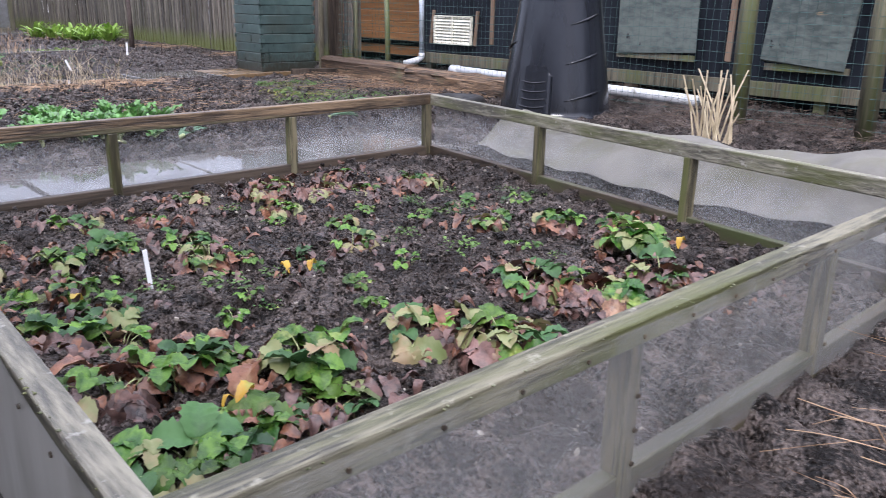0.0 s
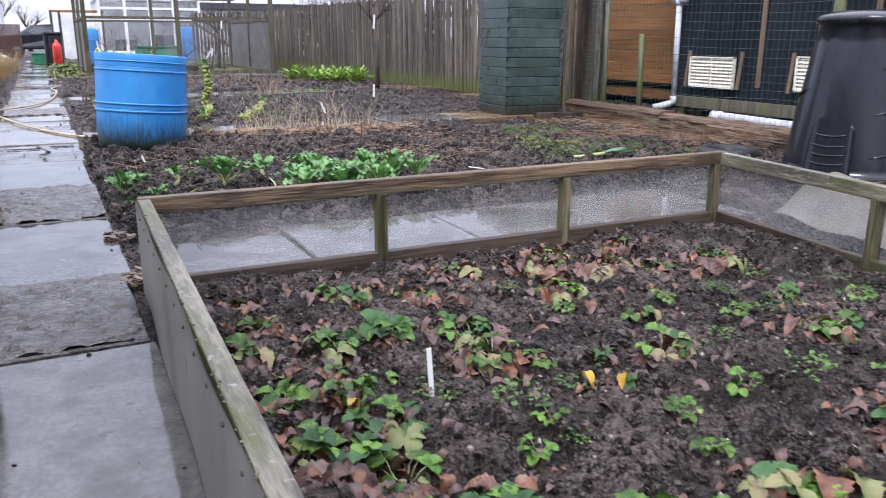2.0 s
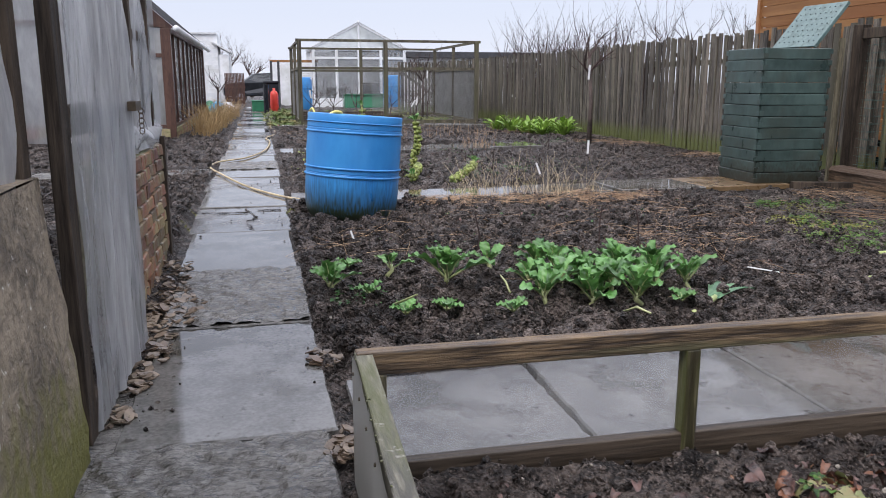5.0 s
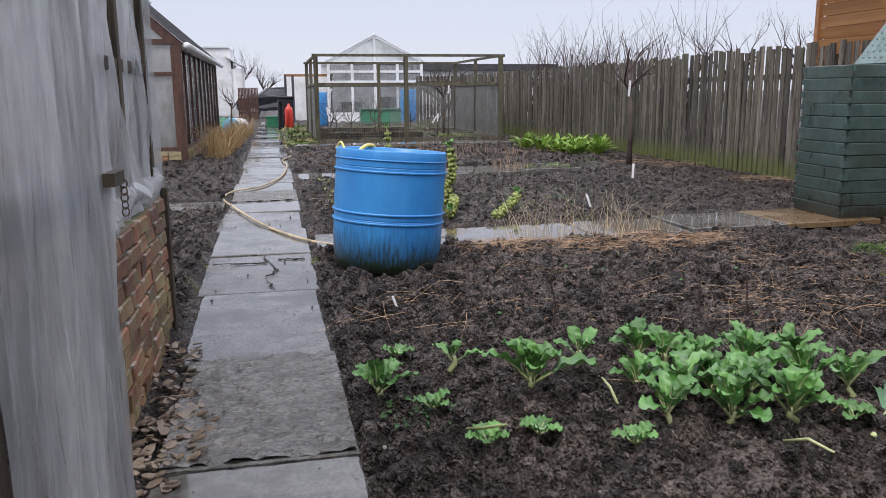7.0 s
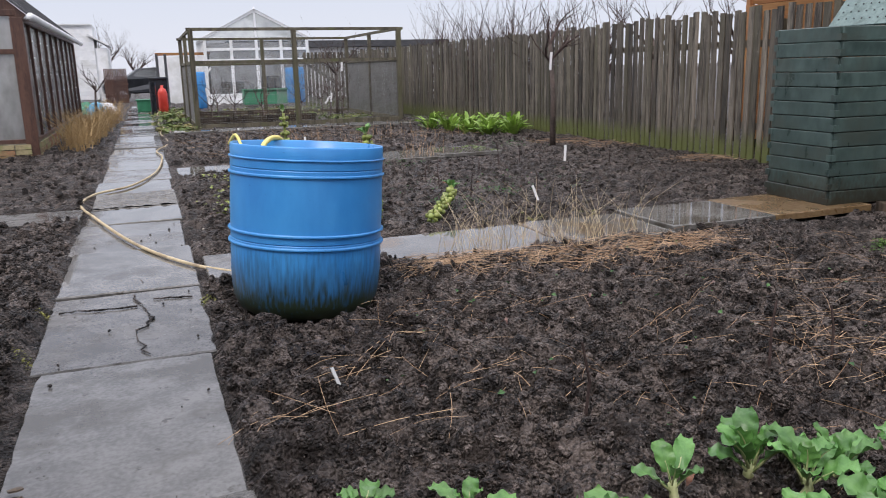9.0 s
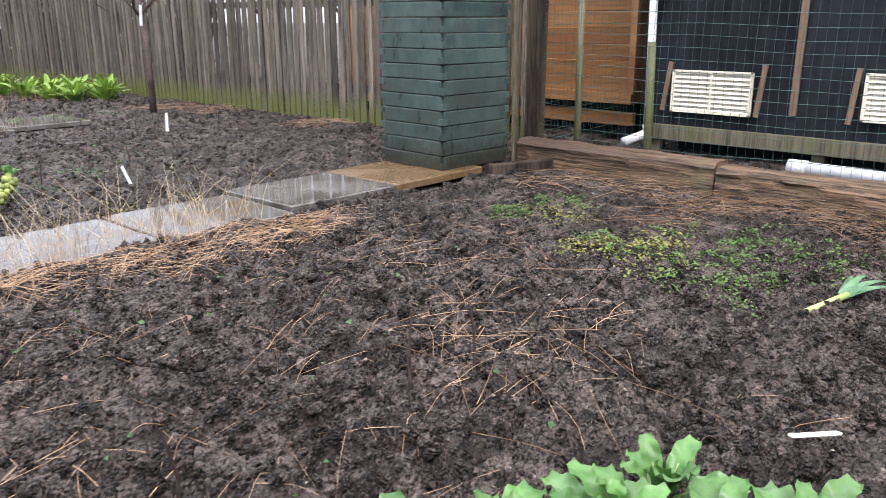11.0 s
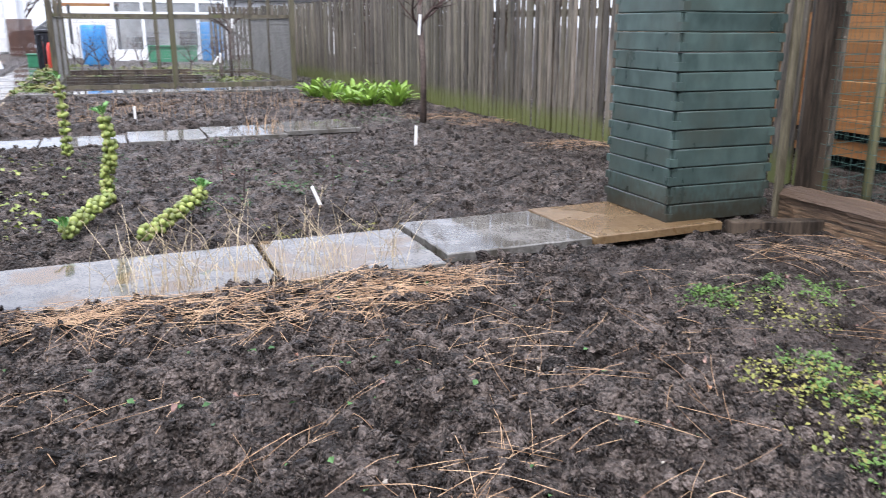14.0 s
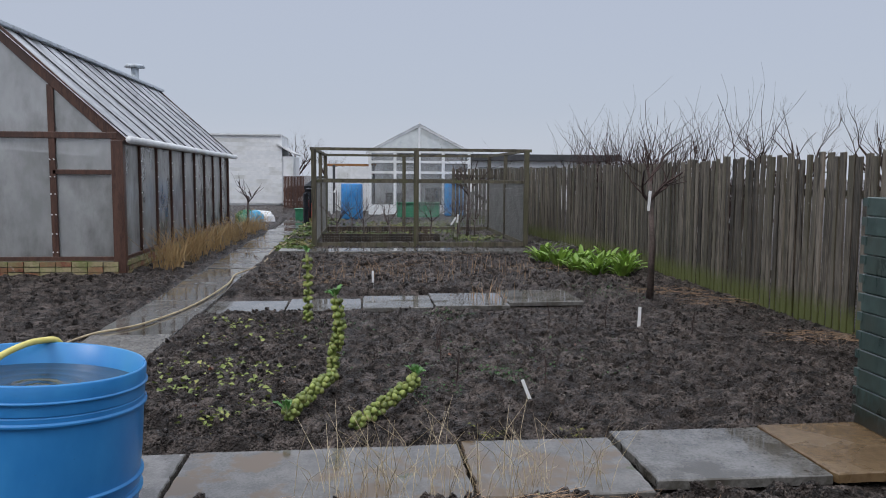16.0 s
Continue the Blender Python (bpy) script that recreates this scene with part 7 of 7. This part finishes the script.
drum_prof = [(0.0, 0.0), (0.34, 0.0), (0.37, 0.05)] + band(0.375, 0.4, 0.02, 0.012) + band(0.375, 0.82, 0.02, 0.012) + [(0.37, 1.18), (0.34, 1.22), (0.0, 1.22)]
drum = thing("blue_drum", (2.5, 34.0, 0), "upright blue plastic drum", "drum", "blue drums")
Build().lathe(drum_prof, 32).ob("drum_wall", BLUE, drum, smooth=True)
copy_thing(drum, pose(6.3, 36.3, 0, 0, 0, 40) @ Matrix.Diagonal((1, 1, 1.08, 1)))
gcr = thing("green_crate", (4.75, 33.6, 0), "large green plastic trough", "trough")
b = Build()
for sgn in (-1, 1):
    b.box((0, sgn * 0.33, 0.35), (1.4, 0.04, 0.5), rx=sgn * 8)
    b.box((sgn * 0.70, 0, 0.35), (0.04, 0.66, 0.5))
b.box((0, 0, 0.12), (1.36, 0.62, 0.05))
b.box((0, -0.36, 0.59), (1.46, 0.05, 0.05))
b.ob("trough_wall", GREENBOX, gcr, bevel=0.01)
gas = thing("gas_bottle", (1.42, 31.6, 0), "red gas bottle standing by the path", "gas bottle")
Build().lathe([(0, 0), (0.13, 0), (0.14, 0.03), (0.14, 0.62), (0.10, 0.72), (0.04, 0.76), (0.04, 0.84), (0, 0.84)], 20).ob("bottle", RED, gas, smooth=True)
wb = thing("wheelie_bin", (1.35, 32.6, 0), "dark grey wheelie bin by the path", "bin")
b = Build()
b.box((0, 0, 0.5), (0.5, 0.55, 1.0))
b.box((0, 0, 1.04), (0.56, 0.62, 0.08))
b.ob("bin_body", BLACKPLASTIC, wb, bevel=0.02)
for y in (31.2, 31.9):
    b = Build().tube([(0, 0, 0), (0, 0, 0.95)], 0.09, 12)
    tagged(b.ob("post_stump", BLACKPLASTIC, at=(1.15, y, 0)), "short black post beside the path", "post", "black posts")
gb = thing("green_tub", (0.95, 33.4, 0), "green plastic tub at the end of the path", "tub")
b = Build()
b.box((0, 0, 0.18), (0.6, 0.45, 0.36))
b.box((0, 0, 0.37), (0.66, 0.5, 0.04))
b.ob("tub", GREENBOX, gb, bevel=0.015)
pg = thing("pergola", (0, 0, 0), "white-sided store with an orange beam", "shelter")
b = Build()
b.box((2.4, 38.0, 1.9), (2.0, 0.08, 0.1), m=1)
for x in (1.45, 1.75, 3.3):
    b.box((x, 38.0, 0.95), (0.1, 0.1, 1.9), m=2)
b.box((2.4, 39.4, 0.92), (1.9, 0.08, 1.84), m=0)
b.box((3.35, 38.7, 0.92), (0.06, 1.4, 1.84), m=0)
b.ob("shelter_frame", [WHITE, TAN, ROOFDARK], pg)
# heap of bags by the white shed
for x, y, m_ in ((-0.75, 32.2, GREENBOX), (-0.5, 32.0, SHEETBLUE), (-0.2, 32.2, WHITE), (-0.45, 32.5, WHITE), (-0.95, 32.5, LEAFDARK)):
    b = Build()
    b.add([Vector((v[0] * 0.28, v[1] * 0.24, abs(v[2]) * 0.38)) * R.uniform(0.8, 1.15) for v in SPH_V], SPH_F)
    tagged(b.ob("rubbish_bag", m_, at=(x, y, 0.0), smooth=False), "crumpled plastic bag heaped by the white shed", "bag", "bags by the white shed")
b = Build()
for i in range(14):
    b.box((-0.62 + i * 0.065, 42.5, 0.72), (0.055, 0.03, 1.44))
for z in (0.3, 0.8):
    b.box((-0.19, 42.54, z), (0.95, 0.03, 0.08))
tagged(b.ob("far_fence", BROWNFRAME), "low brown boarded fence at the far end", "fence")

car = thing("parked_car", pose(1.25, 45.5, 0, 0, 0, 5), "dark parked car seen from the side", "car")
b = Build()
body = [(-2.1, 0.35), (-2.15, 0.7), (-2.0, 0.95), (-1.2, 1.02), (-0.6, 1.45), (0.7, 1.52), (1.55, 1.1), (2.05, 1.0), (2.15, 0.7), (2.1, 0.35)]
n = len(body)
b.add([(x, s * (0.85 if z < 1.05 else 0.68), z) for s in (-1, 1) for x, z in body], [tuple(range(n))[::-1], tuple(range(n, 2 * n))] + [(i, (i + 1) % n, n + (i + 1) % n, n + i) for i in range(n)])
b.ob("body", CARPAINT, car, bevel=0.05)
b = Build()
b.add([(x, -0.80 + 0.0 * x, z) for x, z in ((-1.05, 1.05), (-0.55, 1.38), (0.62, 1.44), (1.35, 1.08))], [(0, 1, 2, 3)])
b.ob("side_window", GLASS, car)
for x in (-1.35, 1.35):
    for s in (-0.84, 0.84):
        b = Build()
        b.tube([(x, s - 0.1, 0.32), (x, s + 0.1, 0.32)], 0.32, 20)
        b.ob("tyre", RUBBER, car)
        b = Build()
        b.tube([(x, s - 0.11, 0.32), (x, s + 0.11, 0.32)], 0.18, 14)
        b.ob("rim", PIPEGREY, car)

# distant hedge and land line
hedge = Build()
for i in range(260):
    x = -60 + i * 0.55 + R.uniform(-0.3, 0.3)
    y = 70 + R.uniform(-4, 4)
    branch(hedge, Vector((x, y, 0)), Vector((R.uniform(-0.3, 0.3), 0, 1)).normalized(), R.uniform(0.7, 1.4), 0.04, 1, 0.5)
tagged(hedge.ob("far_hedge", TWIG), "low bare hedge in the distance", "hedge", kind="stuff")
